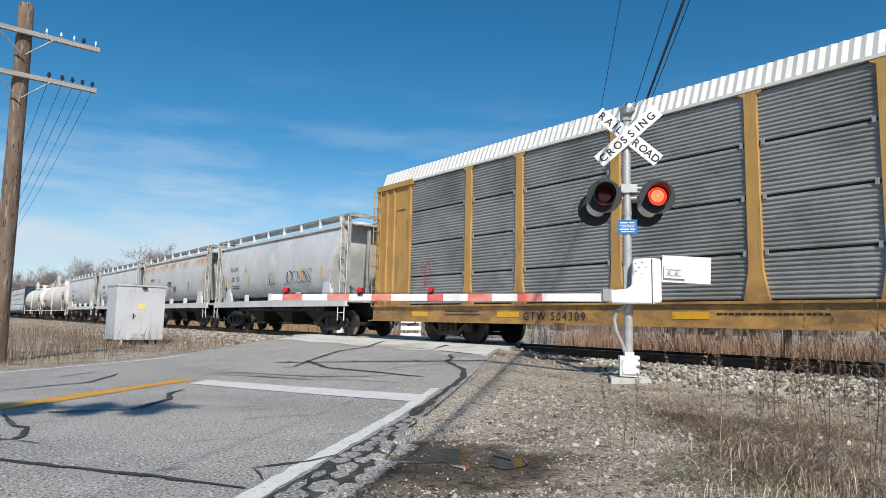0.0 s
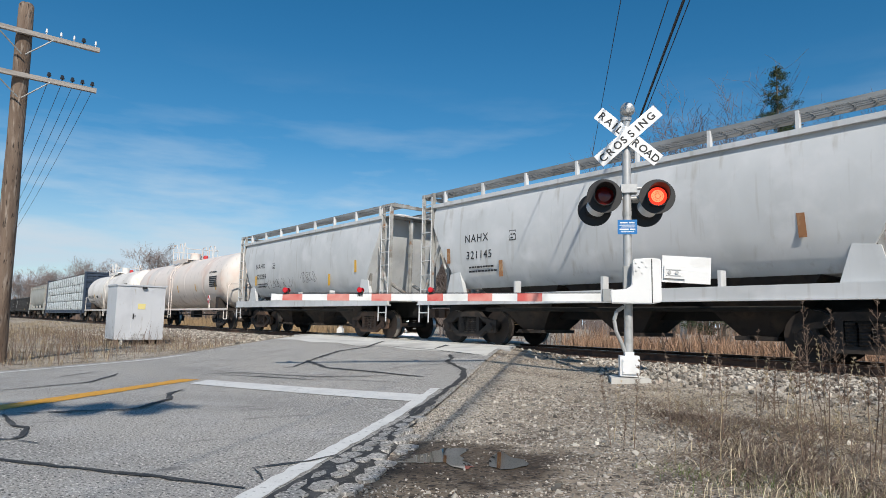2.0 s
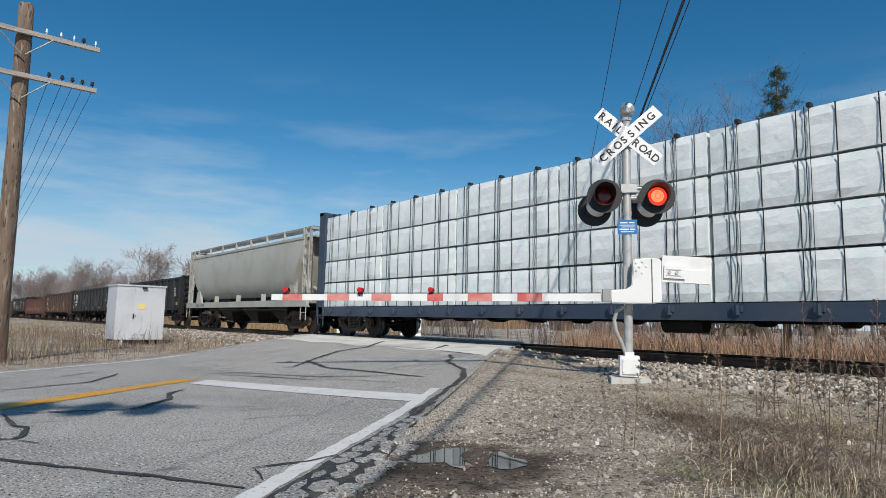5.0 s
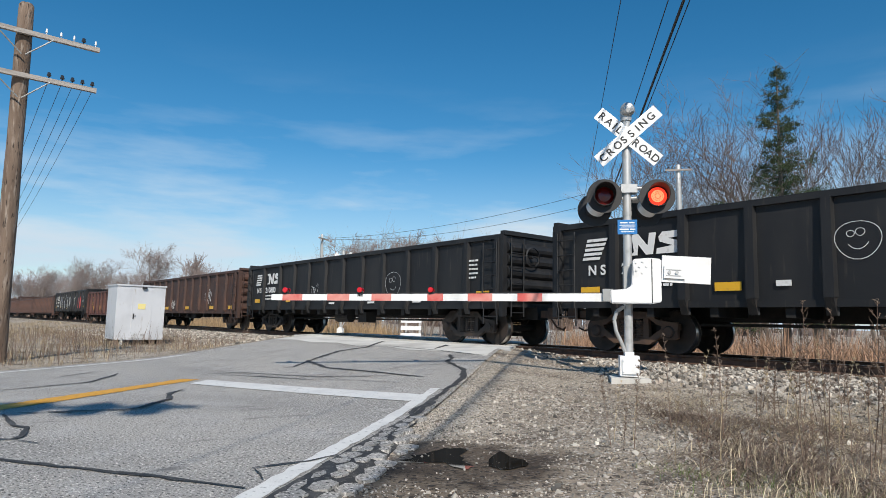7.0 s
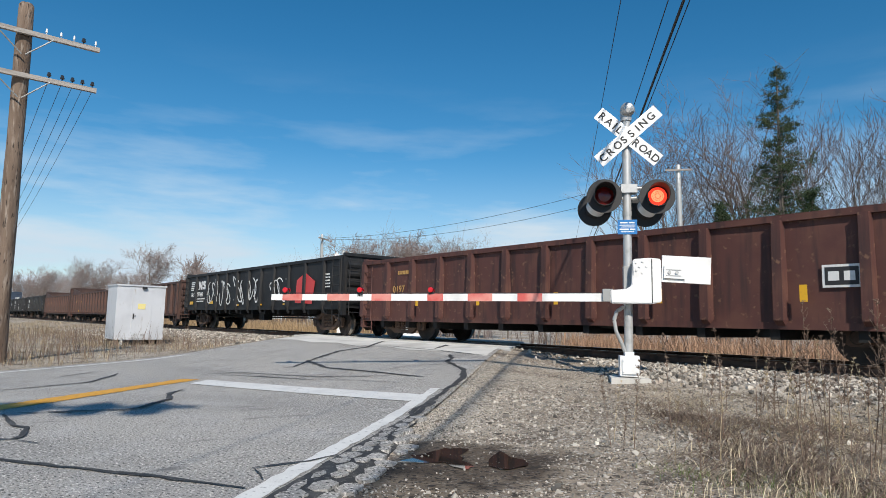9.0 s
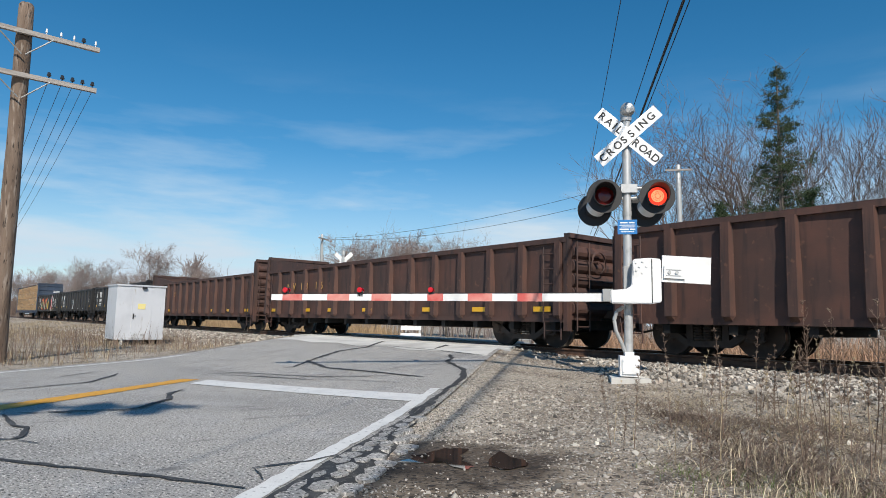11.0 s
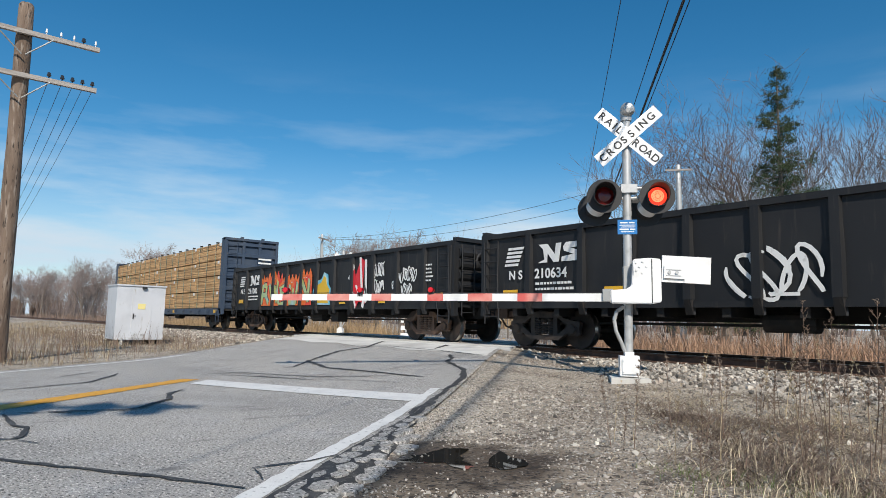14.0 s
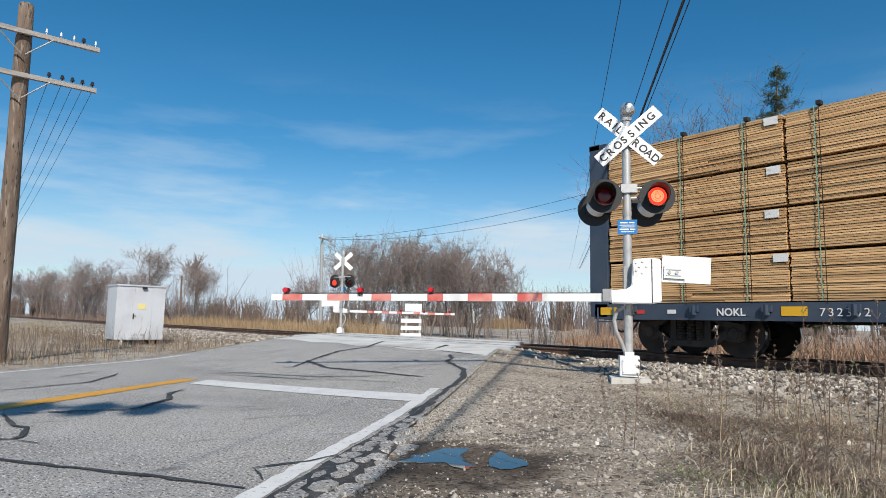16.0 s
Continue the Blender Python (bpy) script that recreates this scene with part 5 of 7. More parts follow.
def yellow_slash(c, x, z, mat="amber_mark"):
    decal("reflector", [(x, z), (x + 0.13, z), (x + 0.1, z + 0.42), (x - 0.03, z + 0.42)], mat, c, -1.485)


h = hopper(298.0, 12.87, "car_grey", "pale grey covered hopper car with black scrawls", mark="NAHX", number="321133", seed=1)
for x in (1.35, 4.2, 6.6, 9.4, 11.0):
    yellow_slash(h, x, 2.1)
scrawl(h, 6.3, 1.95, 0.7, 0.55, "black_mark", -1.475, 101, 3, 0.018)
scrawl(h, 7.9, 1.95, 2.3, 0.6, "black_mark", -1.475, 102, 7, 0.02)
h = hopper(284.0, 12.87, "car_grey_rust", "pale grey covered hopper car with rust patches and black tags", mark="NAHX", number="321210", seed=2)
scrawl(h, 5.8, 2.3, 0.75, 0.3, "black_mark", -1.495, 103, 5, 0.025)
scrawl(h, 6.8, 2.0, 0.7, 0.35, "black_mark", -1.485, 104, 5, 0.025)
for x, z in ((1.45, 2.4), (6.1, 1.75), (9.6, 2.1)):
    yellow_slash(h, x, z, "rust_stain")
h = hopper(269.6, 13.1, "car_grey", "pale grey covered hopper car with faint stains", mark="NAHX", number="321145", seed=3)
for x, z in ((1.3, 2.2), (3.4, 1.75), (10.6, 2.1)):
    yellow_slash(h, x, z, "rust_stain")
h = hopper(255.5, 12.48, "car_grey", "pale grey covered hopper car with grey scribbles low on its side", mark="NAHX", number="320299", seed=4)
for x, z in ((2.0, 2.0), (10.4, 2.2), (8.6, 1.8)):
    yellow_slash(h, x, z)
scrawl(h, 3.0, 1.8, 2.6, 0.5, "black_mark", -1.45, 105, 7, 0.01)
scrawl(h, 6.4, 1.95, 1.3, 0.45, "black_mark", -1.465, 106, 5, 0.012)
h = hopper(179.35, 14.3, "car_beige", "beige grey covered hopper car with black lettering on its sill", roof=3.75, seed=6)
words("MBKX 168955", 1.6, 1.11, 0.18, "black_mark", h, -1.525, spacing=1.2)


# ---- tank cars ----
def tank_car(rear, L, mat, label, r, zc, lad, walk0, walk1, rail_z, name, number, seed, panel):
    c = car("tank_car", label, "tank car", rear, "tank cars of the train")
    bm = bmesh.new()
    x0, x1, hd = 0.3, L - 0.3, 0.75
    prof = [(x0 + hd * (1 - math.cos(a)), r * math.sin(a)) for a in np.linspace(0.02, math.pi / 2, 9)]
    prof += [(x0 + hd + (x1 - x0 - 2 * hd) * k / 12, r) for k in range(1, 12)]
    prof += [(x1 - hd * (1 - math.cos(a)), r * math.sin(a)) for a in np.linspace(math.pi / 2, 0.02, 9)]
    lathe(bm, prof, (0, 0, zc), (1, 0, 0), seg=48)
    bmesh.ops.recalc_face_normals(bm, faces=bm.faces[:])
    part("tank", bm, mat, c, smooth=True)
    for x in (x0 + hd, x0 + 0.25 * L, x0 + 0.4 * L, x0 + 0.6 * L, x0 + 0.77 * L, x1 - hd):
        bm = bmesh.new()
        lathe(bm, [(-0.012, r), (-0.009, r + 0.006), (0.009, r + 0.006), (0.012, r)], (x, 0, zc), (1, 0, 0), seg=48)
        part("weld_seam", bm, mat, c, smooth=True)
    # frame: sills, saddles, side walk bars
    for x, xa, xb, xe in ((1.9, 0, 3.6, 0.1), (L - 1.9, L - 3.6, L, L - 0.1)):
        bm = bmesh.new()
        box(bm, xa, xb, -0.35, 0.35, 0.7, zc - r + 0.25)
        prism(bm, [(-1.25, 1.62), (-1.25, 1.02), (1.25, 1.02), (1.25, 1.62), (0.8, 1.32), (0, 1.15), (-0.8, 1.32)], "x", x - 0.2, x + 0.2)
        box(bm, x - 0.25, x + 0.25, -1.42, 1.42, 0.9, 1.02)
        box(bm, xe - 0.12, xe + 0.12, -1.4, 1.4, 0.9, 1.02)
        part("saddle_frame", bm, "truck", c)
    for s in (-1, 1):
        bm = bmesh.new()
        box(bm, 0, L, s * 1.4 - 0.03, s * 1.4 + 0.03, 0.93, 1.03)
        part("side_bar", bm, mat, c)
    bm = bmesh.new()
    box(bm, L * 0.5 - 0.25, L * 0.5 + 0.25, -0.25, 0.25, 0.55, zc - r + 0.1)
    rod(bm, (2.8, -0.5, 0.72), (L - 2.8, -0.5, 0.72), 0.03)
    part("bottom_outlet", bm, "under", c)
    for x, d in ((0.0, -1), (L, 1)):
        bm = bmesh.new()
        q = -d
        tube(bm, [(x + q * 0.1, -1.38, 1.0), (x + q * 0.1, -1.38, 2.1), (x + q * 0.2, -1.2, 2.25), (x + q * 0.12, 1.2, 2.25), (x + q * 0.1, 1.38, 2.1), (x + q * 0.1, 1.38, 1.0)], 0.025, 8)
        tube(bm, [(x + q * 0.1, -1.38, 1.0), (x + q * 0.1, -1.38, 0.5), (x + q * 0.55, -1.38, 0.5), (x + q * 0.55, -1.38, 1.0)], 0.022, 6)
        part("end_handrail", bm, mat, c)
        coupler(c, x, d)
    # ladder, platform with rails, dome
    for s in (-1, 1):
        bm = bmesh.new()
        pts = [(s * 1.47, 0.5), (s * 1.47, zc + 0.45), (s * (r * math.cos(0.55) + 0.08), zc + r * math.sin(0.55) + 0.06), (s * (r * math.cos(0.95) + 0.08), zc + r * math.sin(0.95) + 0.06), (s * 0.6, zc + r + 0.1)]
        for x in (lad, lad + 0.45):
            tube(bm, [(x, *p) for p in pts], 0.022, 6)
        for a, b in zip(pts, pts[1:]):
            k = max(2, int((Vector(b) - Vector(a)).length / 0.32))
            for i in range(k):
                p = Vector(a).lerp(Vector(b), (i + 0.5) / k)
                rod(bm, (lad, p.x, p.y), (lad + 0.45, p.x, p.y), 0.016, seg=6)
        part("ladder", bm, mat, c)
    bm = bmesh.new()
    zt = zc + r
    for s in (-1, 1):
        box(bm, walk0, walk1, s * 0.62 - 0.28, s * 0.62 + 0.28, zt - 0.02, zt + 0.03)
        box(bm, walk0, walk1, s * 0.9 - 0.02, s * 0.9 + 0.02, zt - 0.15, zt + 0.05)
    part("top_platform", bm, mat, c)
    bm = bmesh.new()
    for s in (-1, 1):
        for a, b in ((walk0, walk0 + 0.32 * (walk1 - walk0)), (walk0 + 0.45 * (walk1 - walk0), walk1 - 0.9), (walk1 - 0.7, walk1)):
            tube(bm, [(a, s * 0.9, zt), (a, s * 0.9, rail_z - 0.08), (a + 0.08, s * 0.9, rail_z), (b - 0.3, s * 0.9, rail_z - (0.0 if b < walk1 else 0.35)), (b, s * 0.9, rail_z - 0.35), (b, s * 0.9, zt)], 0.022, 6)
    for x in (walk0, walk1):
        tube(bm, [(x, -0.9, rail_z - 0.4), (x, 0.9, rail_z - 0.4)], 0.02, 6)
    part("platform_rail", bm, mat, c)
    bm = bmesh.new()
    xm = walk0 + 0.52 * (walk1 - walk0)
    lathe(bm, [(-0.1, 0.3), (0.45, 0.3), (0.5, 0.26), (0.5, 0.0)], (xm, 0, zt), (0, 0, 1), seg=18)
    part("valve_dome", bm, mat, c, smooth=True)
    bm = bmesh.new()
    lathe(bm, [(-0.1, 0.14), (0.2, 0.14), (0.24, 0.1), (0.24, 0.0)], (xm + 1.9, 0, zt), (0, 0, 1), seg=12)
    part("relief_valve", bm, "red_mark", c, smooth=True)
    for x in (1.9, L - 1.9):
        truck(c, x, "truck")

    # markings follow the shell's curve
    def wrapped(name, x0, x1, z0, z1, mm, lift=0.006):
        bm = bmesh.new()
        rows = []
        for k in range(7):
            a = math.asin(max(-1, min(1, (z0 + (z1 - z0) * k / 6 - zc) / r)))
            rows.append([bm.verts.new((x, -(r + lift) * math.cos(a), zc + (r + lift) * math.sin(a))) for x in (x0, x1)])
        for p, q in zip(rows, rows[1:]):
            bm.faces.new((p[0], p[1], q[1], q[0]))
        part(name, bm, mm, c)

    Y = -r - 0.01
    def on_shell(text, x, z, size):
        ob = words(text, x, z, size, "black_mark", c, Y, spacing=1.1, bold=0.006)
        for v in ob.data.vertices:
            v.co.z += (Y - 0.004) + math.sqrt(r * r - (z + v.co.y - zc) ** 2) + 0.01

    on_shell(name + " " + number, 1.5, 2.02, 0.33)
    on_shell("DOT 111A100W1", panel - 0.1, 2.84, 0.125)
    small_print(c, 1.55, 1.82, 2.0, 2, "black_mark", -math.sqrt(r * r - (1.75 - zc) ** 2) - 0.012, random.Random(seed), 0.06)
    for x in (3.85, 6.45, 9.5, 12.6, 15.6):
        wrapped("reflector", x, x + 0.13, 1.95, 2.35, "amber_mark")
    for k in range(6):
        wrapped("data_panel", panel, panel + 1.1, 2.12 + 0.095 * k, 2.195 + 0.095 * k, "black_mark")
    wrapped("hazard_panel", 4.6, 5.25, 2.0, 2.2, "amber_mark" if seed % 2 else "black_mark")
    bm = bmesh.new()
    def diamond(k):
        return [(14.87, 1.48 - k), (14.87 + k, 1.48), (14.87, 1.48 + k), (14.87 - k, 1.48)]

    prism(bm, diamond(0.25), "y", -1.44, -1.42)
    sign = part("placard", bm, "white_mark", c, "red diamond hazard placard with a white rim")
    decal("placard_field", diamond(0.225), "red_mark", sign, -1.444)
    plate("placard_band", 14.73, 15.01, 1.43, 1.53, "white_mark", sign, -1.448)
    bm = bmesh.new()
    box(bm, 14.82, 14.92, -1.42, -1.36, 0.95, 1.4)
    part("placard_holder", bm, mat, c)
    return c


t = tank_car(236.6, 17.5, "tank_pink", "white tank car with a pinkish rusty tint and ladder", 1.47, 2.5, 8.1, 6.4, 9.2, 5.0, "CGTX", "26344", 1, 14.85)
t = tank_car(218.75, 16.6, "tank_white", "dusty white tank car with scribbles and a data panel", 1.45, 2.55, 7.95, 6.5, 9.5, 4.82, "PROX", "23246", 2, 14.25)
for x, z, w, h, k, n, r in ((8.9, 1.72, 1.5, 0.4, 201, 6, 0.014), (10.1, 2.15, 1.3, 0.6, 202, 5, 0.012), (11.2, 1.75, 1.5, 0.5, 203, 6, 0.016), (5.6, 1.72, 0.9, 0.35, 204, 4, 0.01), (12.3, 2.05, 0.8, 0.4, 205, 4, 0.01), (9.1, 2.75, 1.2, 0.25, 206, 5, 0.008)):
    scrawl(t, x, z, w, h, "black_mark", -math.sqrt(1.45 ** 2 - (abs(z + 0.5 * h - 2.55)) ** 2) - 0.03, k, n, r)
bm = bmesh.new()
lathe(bm, [(0.012 + 0.75 * (1 - math.cos(a)), (1.45 + 0.006) * math.sin(a)) for a in np.linspace(0.35, 1.45, 8)], (16.3, 0, 2.55), (-1, 0, 0), seg=10, a0=2.2, a1=3.6)
bmesh.ops.recalc_face_normals(bm, faces=bm.faces[:])
part("rust_streak", bm, "rust_stain", t, "brown rust streak down the tank's end")


# ---- autorack ----
def autorack():
    L = 27.4
    c = car("autorack_car", "tan and grey slatted autorack car with a white ribbed roof", "autorack car", 312.3)
    posts = (4.95, 6.87, 9.73, 12.65, 14.75, 17.67, 20.53, 22.45)
    bounds = (2.3,) + posts + (25.1,)
    for s in (-1, 1):
        for a, b in zip(bounds, bounds[1:]):
            for z0, z1 in ((1.08, 1.88), (1.92, 2.87), (2.91, 3.86), (3.9, 4.82)):
                n = int(round((z1 - z0) / 0.079))
                bm = bmesh.new()
                rows = []
                for k in range(n * 4 + 1):
                    z = z0 + (z1 - z0) * k / (n * 4)
                    rows.append([bm.verts.new((x, s * (1.44 + (0.0, 0.022, 0.022, 0.0)[k % 4]), z)) for x in (a, b)])
                for p, q in zip(rows, rows[1:]):
                    bm.faces.new((p[0], p[1], q[1], q[0]))
                bmesh.ops.recalc_face_normals(bm, faces=bm.faces[:])
                bmesh.ops.solidify(bm, geom=bm.faces[:], thickness=0.015)
                part("slatted_panel", bm, "galvanized", c)
        # added black sheet behind the slats: the shaded inside put into its colour
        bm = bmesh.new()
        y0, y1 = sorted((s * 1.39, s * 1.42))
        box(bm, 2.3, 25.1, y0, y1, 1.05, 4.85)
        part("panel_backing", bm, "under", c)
        clip = None
        for i, x in enumerate(posts):
            bm = bmesh.new()
            y0, y1 = sorted((s * 1.43, s * 1.51))
            w = 0.12
            prism(bm, [(x - w * 2.0, 1.02), (x + w * 2.0, 1.02), (x + w * 1.1, 1.6), (x + w, 4.75), (x + w * 1.8, 4.8), (x + w * 1.8, 4.88), (x - w * 1.8, 4.88), (x - w * 1.8, 4.8), (x - w, 4.75), (x - w * 1.1, 1.6)], "y", y0, y1)
            part("side_post", bevelled(bm, 0.01), "tan_paint", c, "tan steel side post")
            for z in (1.9, 2.89, 3.88):
                for d in (-0.19, 0.19):
                    if clip is None:
                        bm = bmesh.new()
                        box(bm, -0.03, 0.03, *sorted((s * 1.46, s * 1.49)), -0.06, 0.05)
                        clip = part("panel_clip", bm, "galvanized", c)
                        clip.matrix_basis = pose(x + d, 0, z)
                    else:
                        share("panel_clip", clip, c, pose(x + d, 0, z))
        bm = bmesh.new()
        y0, y1 = sorted((s * 1.36, s * 1.46))
        box(bm, 0.3, L - 0.3, y0, y1, 0.6, 1.0)
        part("side_sill", bm, "tan_paint", c, "tan steel side sill")
        y0, y1 = sorted((s * 1.3, s * 1.53))
        for z0, z1 in ((1.0, 1.05), (0.56, 0.6)):
            bm = bmesh.new()
            box(bm, 0.3, L - 0.3, y0, y1, z0, z1)
            part("sill_flange", bm, "tan_paint", c)
        for xa, xb in ((0.4, 2.3), (25.1, 27.0)):
            bm = bmesh.new()
            y0, y1 = sorted((s * 1.38, s * 1.45))
            box(bm, xa, xb, y0, y1, 1.05, 4.85)
            for x in (xa + 0.02, xa + 0.5, xa + 0.9, xb - 0.14):
                y0, y1 = sorted((s * 1.44, s * 1.5))
                box(bm, x, x + 0.1, y0, y1, 1.05, 4.8)
            box(bm, xa, xb + 0.1, *sorted((s * 1.4, s * 1.54)), 4.76, 4.92)
            part("corner_panel", bm, "tan_paint", c, "tan corner panel")
        bm = bmesh.new()
        n = 150
        va, vb, vc = [], [], []
        for k in range(n * 2 + 1):
            x = 0.6 + (L - 1.2) * k / (n * 2)
            o = 0.03 if (k // 1) % 2 else 0.0
            va.append(bm.verts.new((x, s * (1.47 + o), 4.88)))
            vb.append(bm.verts.new((x, s * (1.28 + o), 5.36)))
            vc.append(bm.verts.new((x, s * 0.0, 5.75)))
        for k in range(n * 2):
            bm.faces.new((va[k], va[k + 1], vb[k + 1], vb[k]))
            bm.faces.new((vb[k], vb[k + 1], vc[k + 1], vc[k]))
        bmesh.ops.recalc_face_normals(bm, faces=bm.faces[:])
        part("roof_half", bm, "roof_white", c, "white ribbed roof sheet")
        bm = bmesh.new()
        box(bm, 0.6, L - 0.6, *sorted((s * 1.4, s * 1.52)), 4.84, 4.9)
        part("roof_rail", bm, "roof_white", c)
    for x, d in ((0.4, -1), (27.0, 1)):
        bm = bmesh.new()
        box(bm, x - 0.05, x + 0.05, -1.4, 1.4, 1.0, 4.9)
        for y in np.arange(-1.2, 1.21, 0.4):
            box(bm, x + d * 0.05 - 0.03, x + d * 0.05 + 0.03, y - 0.04, y + 0.04, 1.05, 4.85)
        part("end_door", bm, "tan_paint", c, "tan radial end door")
        bm = bmesh.new()
        ladder_bm(bm, x + d * 0.1 - 0.02, x + d * 0.1 + 0.38, -1.53, 1.0, 4.8, 10)
        part("ladder", bm, "tan_paint", c)
        bm = bmesh.new()
        prism(bm, [(-1.45, 4.88), (1.45, 4.88), (1.28, 5.36), (0, 5.75), (-1.28, 5.36)], "x", min(x - d * 0.22, x - d * 0.27), max(x - d * 0.22, x - d * 0.27))
        part("roof_end", bm, "roof_white", c)
        coupler(c, x, d)
    bm = bmesh.new()
    box(bm, 0.3, 27.1, -1.4, 1.4, 0.92, 1.0)
    box(bm, 0.0, 27.4, -0.2, 0.2, 0.66, 0.92)
    for x in np.arange(4.5, 23, 1.5):
        box(bm, x, x + 0.15, -1.3, 1.3, 0.6, 0.92)
    part("underframe", bm, "under", c)
    for x in (3.6, 23.8):
        truck(c, x)
    Y = -1.465
    words("GTW 504309", 7.0, 0.66, 0.27, "black_mark", c, Y, spacing=1.3)
    for x in (2.45, 6.1, 11.0, 15.7):
        plate("reflector", x, x + 0.75, 0.72, 0.86, "amber_mark", c, Y)
    small_print(c, 4.0, 0.85, 1.6, 2, "black_mark", Y, random.Random(5), 0.045)
    small_print(c, 11.9, 0.8, 2.2, 1, "black_mark", Y, random.Random(6), 0.05)
    scrawl(c, 2.9, 1.5, 0.5, 0.9, "red_mark", -1.475, 301, 2, 0.015)
    small_print(c, 1.5, 4.0, 0.5, 1, "black_mark", -1.452, random.Random(7), 0.06)
    return c


autorack()


# ---- centre-beam cars with lumber ----
def bundle_mesh(length, height, seed, layers, wrapped):
    g = random.Random(seed)
    bm = bmesh.new()
    if wrapped:
        nx, nz = 10, 5
        for y, d in ((-1.4, 1), (-0.14, -1)):
            rows = [[bm.verts.new((length * i / nx + (0.0 if 0 < i < nx else (0.02 if i == 0 else -0.02)), y + d * (0.0 if 0 < i < nx and 0 < k < nz else 0.03) + g.uniform(-0.012, 0.012), height * k / nz)) for i in range(nx + 1)] for k in range(nz + 1)]
            for p, q in zip(rows, rows[1:]):
                for i in range(nx):
                    bm.faces.new((p[i], p[i + 1], q[i + 1], q[i]))
        box(bm, 0.03, length - 0.03, -1.36, -0.18, 0.01, height - 0.01)
        return bm
    for k in range(layers):
        z = height * k / layers
        p = 0.0
        while p < length - 0.02:
            q = length if g.random() < 0.75 else min(length, p + length * g.uniform(0.4, 0.7))
            box(bm, p + g.uniform(0, 0.02), q - g.uniform(0, 0.02), -1.4 + g.uniform(0, 0.03), -0.14, z + 0.0025, z + height / layers - g.uniform(0.003, 0.011))
            p = q
    return bm


def centerbeam(rear, L, label, wrapped, seed):
    c = car("centerbeam_car", label, "lumber car", rear, "centre-beam cars of the train")
    g = random.Random(seed)
    # deck and sills
    for s in (-1, 1):
        bm = bmesh.new()
        box(bm, 0, L, *sorted((s * 1.3, s * 1.42)), 0.72, 1.02)
        box(bm, 0, L, *sorted((s * 1.28, s * 1.45)), 0.7, 0.74)
        for x in np.arange(0.9, L - 0.5, 1.35):
            box(bm, x, x + 0.16, *sorted((s * 1.41, s * 1.5)), 0.86, 0.98)
            rod(bm, (x + 0.08, s * 1.47, 0.8), (x + 0.08, s * 1.47, 0.98), 0.05, seg=8)
        part("side_sill", bm, "beam_blue", c)
    bm = bmesh.new()
    box(bm, 0, L, -1.3, 1.3, 0.9, 1.0)
    box(bm, -0.1, L + 0.1, -0.2, 0.2, 0.66, 0.9)
    for x in np.arange(3.6, L - 3.5, 1.5):
        prism(bm, [(-1.25, 0.9), (-0.2, 0.6), (0.2, 0.6), (1.25, 0.9)], "x", x, x + 0.12)
    rod(bm, (L * 0.6, -0.7, 0.62), (L * 0.6 + 0.9, -0.7, 0.62), 0.18, seg=12)
    part("deck", bm, "under", c)
    bm = bmesh.new()
    box(bm, 0.5, L - 0.5, -0.06, 0.06, 4.2, 4.45)
    for x in np.linspace(1.0, L - 1.0, 14):
        box(bm, x - 0.08, x + 0.08, -0.08, 0.08, 1.0, 4.25)
    part("centre_beam", bm, "beam_blue", c)
    for x, d in ((0.0, -1), (L, 1)):
        q = -d
        bm = bmesh.new()
        box(bm, min(x, x + q * 0.06), max(x, x + q * 0.06), -1.3, 1.3, 1.0, 4.5)
        bh = part("bulkhead", bm, "beam_blue", c, "dark blue steel bulkhead")
        for s in (-1, 1):
            bm = bmesh.new()
            box(bm, min(x - q * 0.12, x + q * 0.32), max(x - q * 0.12, x + q * 0.32), *sorted((s * 1.28, s * 1.42)), 0.75, 4.56)
            part("corner_post", bm, "beam_blue", bh)
            bm = bmesh.new()
            box(bm, x - 0.1, x + 0.1, *sorted((s * 0.35, s * 0.5)), 1.0, 4.5)
            part("stiffener", bm, "beam_blue", bh)
            bm = bmesh.new()
            prism(bm, [(x, 4.58), (x - q * 0.14, 4.58), (x - q * 0.14, 4.66)], "y", s * 0.55 - 0.08, s * 0.55 + 0.08)
            part("top_cleat", bm, "beam_blue", bh)
        for k in range(6):
            z = 1.35 + 0.56 * k
            bm = bmesh.new()
            prism(bm, [(x - q * 0.0, z), (x - q * 0.11, z + 0.06), (x - q * 0.11, z + 0.2), (x - q * 0.0, z + 0.26)], "y", -1.28, 1.28)
            part("rib", bm, "beam_blue", bh)
        bm = bmesh.new()
        box(bm, x - 0.14, x + 0.14, -1.42, 1.42, 4.46, 4.58)
        part("top_beam", bm, "beam_blue", bh)
        bm = bmesh.new()
        for k in range(9):
            z = 1.2 + 0.37 * k
            rod(bm, (x - q * 0.2, -1.3, z), (x - q * 0.2, -0.8, z), 0.016, seg=6)
        for y in (-1.3, -0.8):
            rod(bm, (x - q * 0.2, y, 1.0), (x - q * 0.2, y, 4.4), 0.018, seg=6)
        ladder_bm(bm, x + q * 0.1, x + q * 0.5, -1.46, 0.35, 0.95, 1, 0.018)
        part("ladder", bm, "beam_blue", c)
        coupler(c, x, d)
    bm = bmesh.new()
    for k in range(2):
        box(bm, L + 0.14, L + 0.146, 0.35 + 0.0, 1.05, 3.55 - 0.2 * k, 3.63 - 0.2 * k)
    part("end_lettering_bars", bm, "white_mark", c)
    # the load: four tiers of bundles on either side of the beam
    tiers = ((1.04, 0.87), (1.93, 0.76), (2.71, 0.76), (3.49, 0.87))
    n = 6
    w = (L - 0.75) / n
    load = "wrap" if wrapped else "lumber"
    meshes = {}
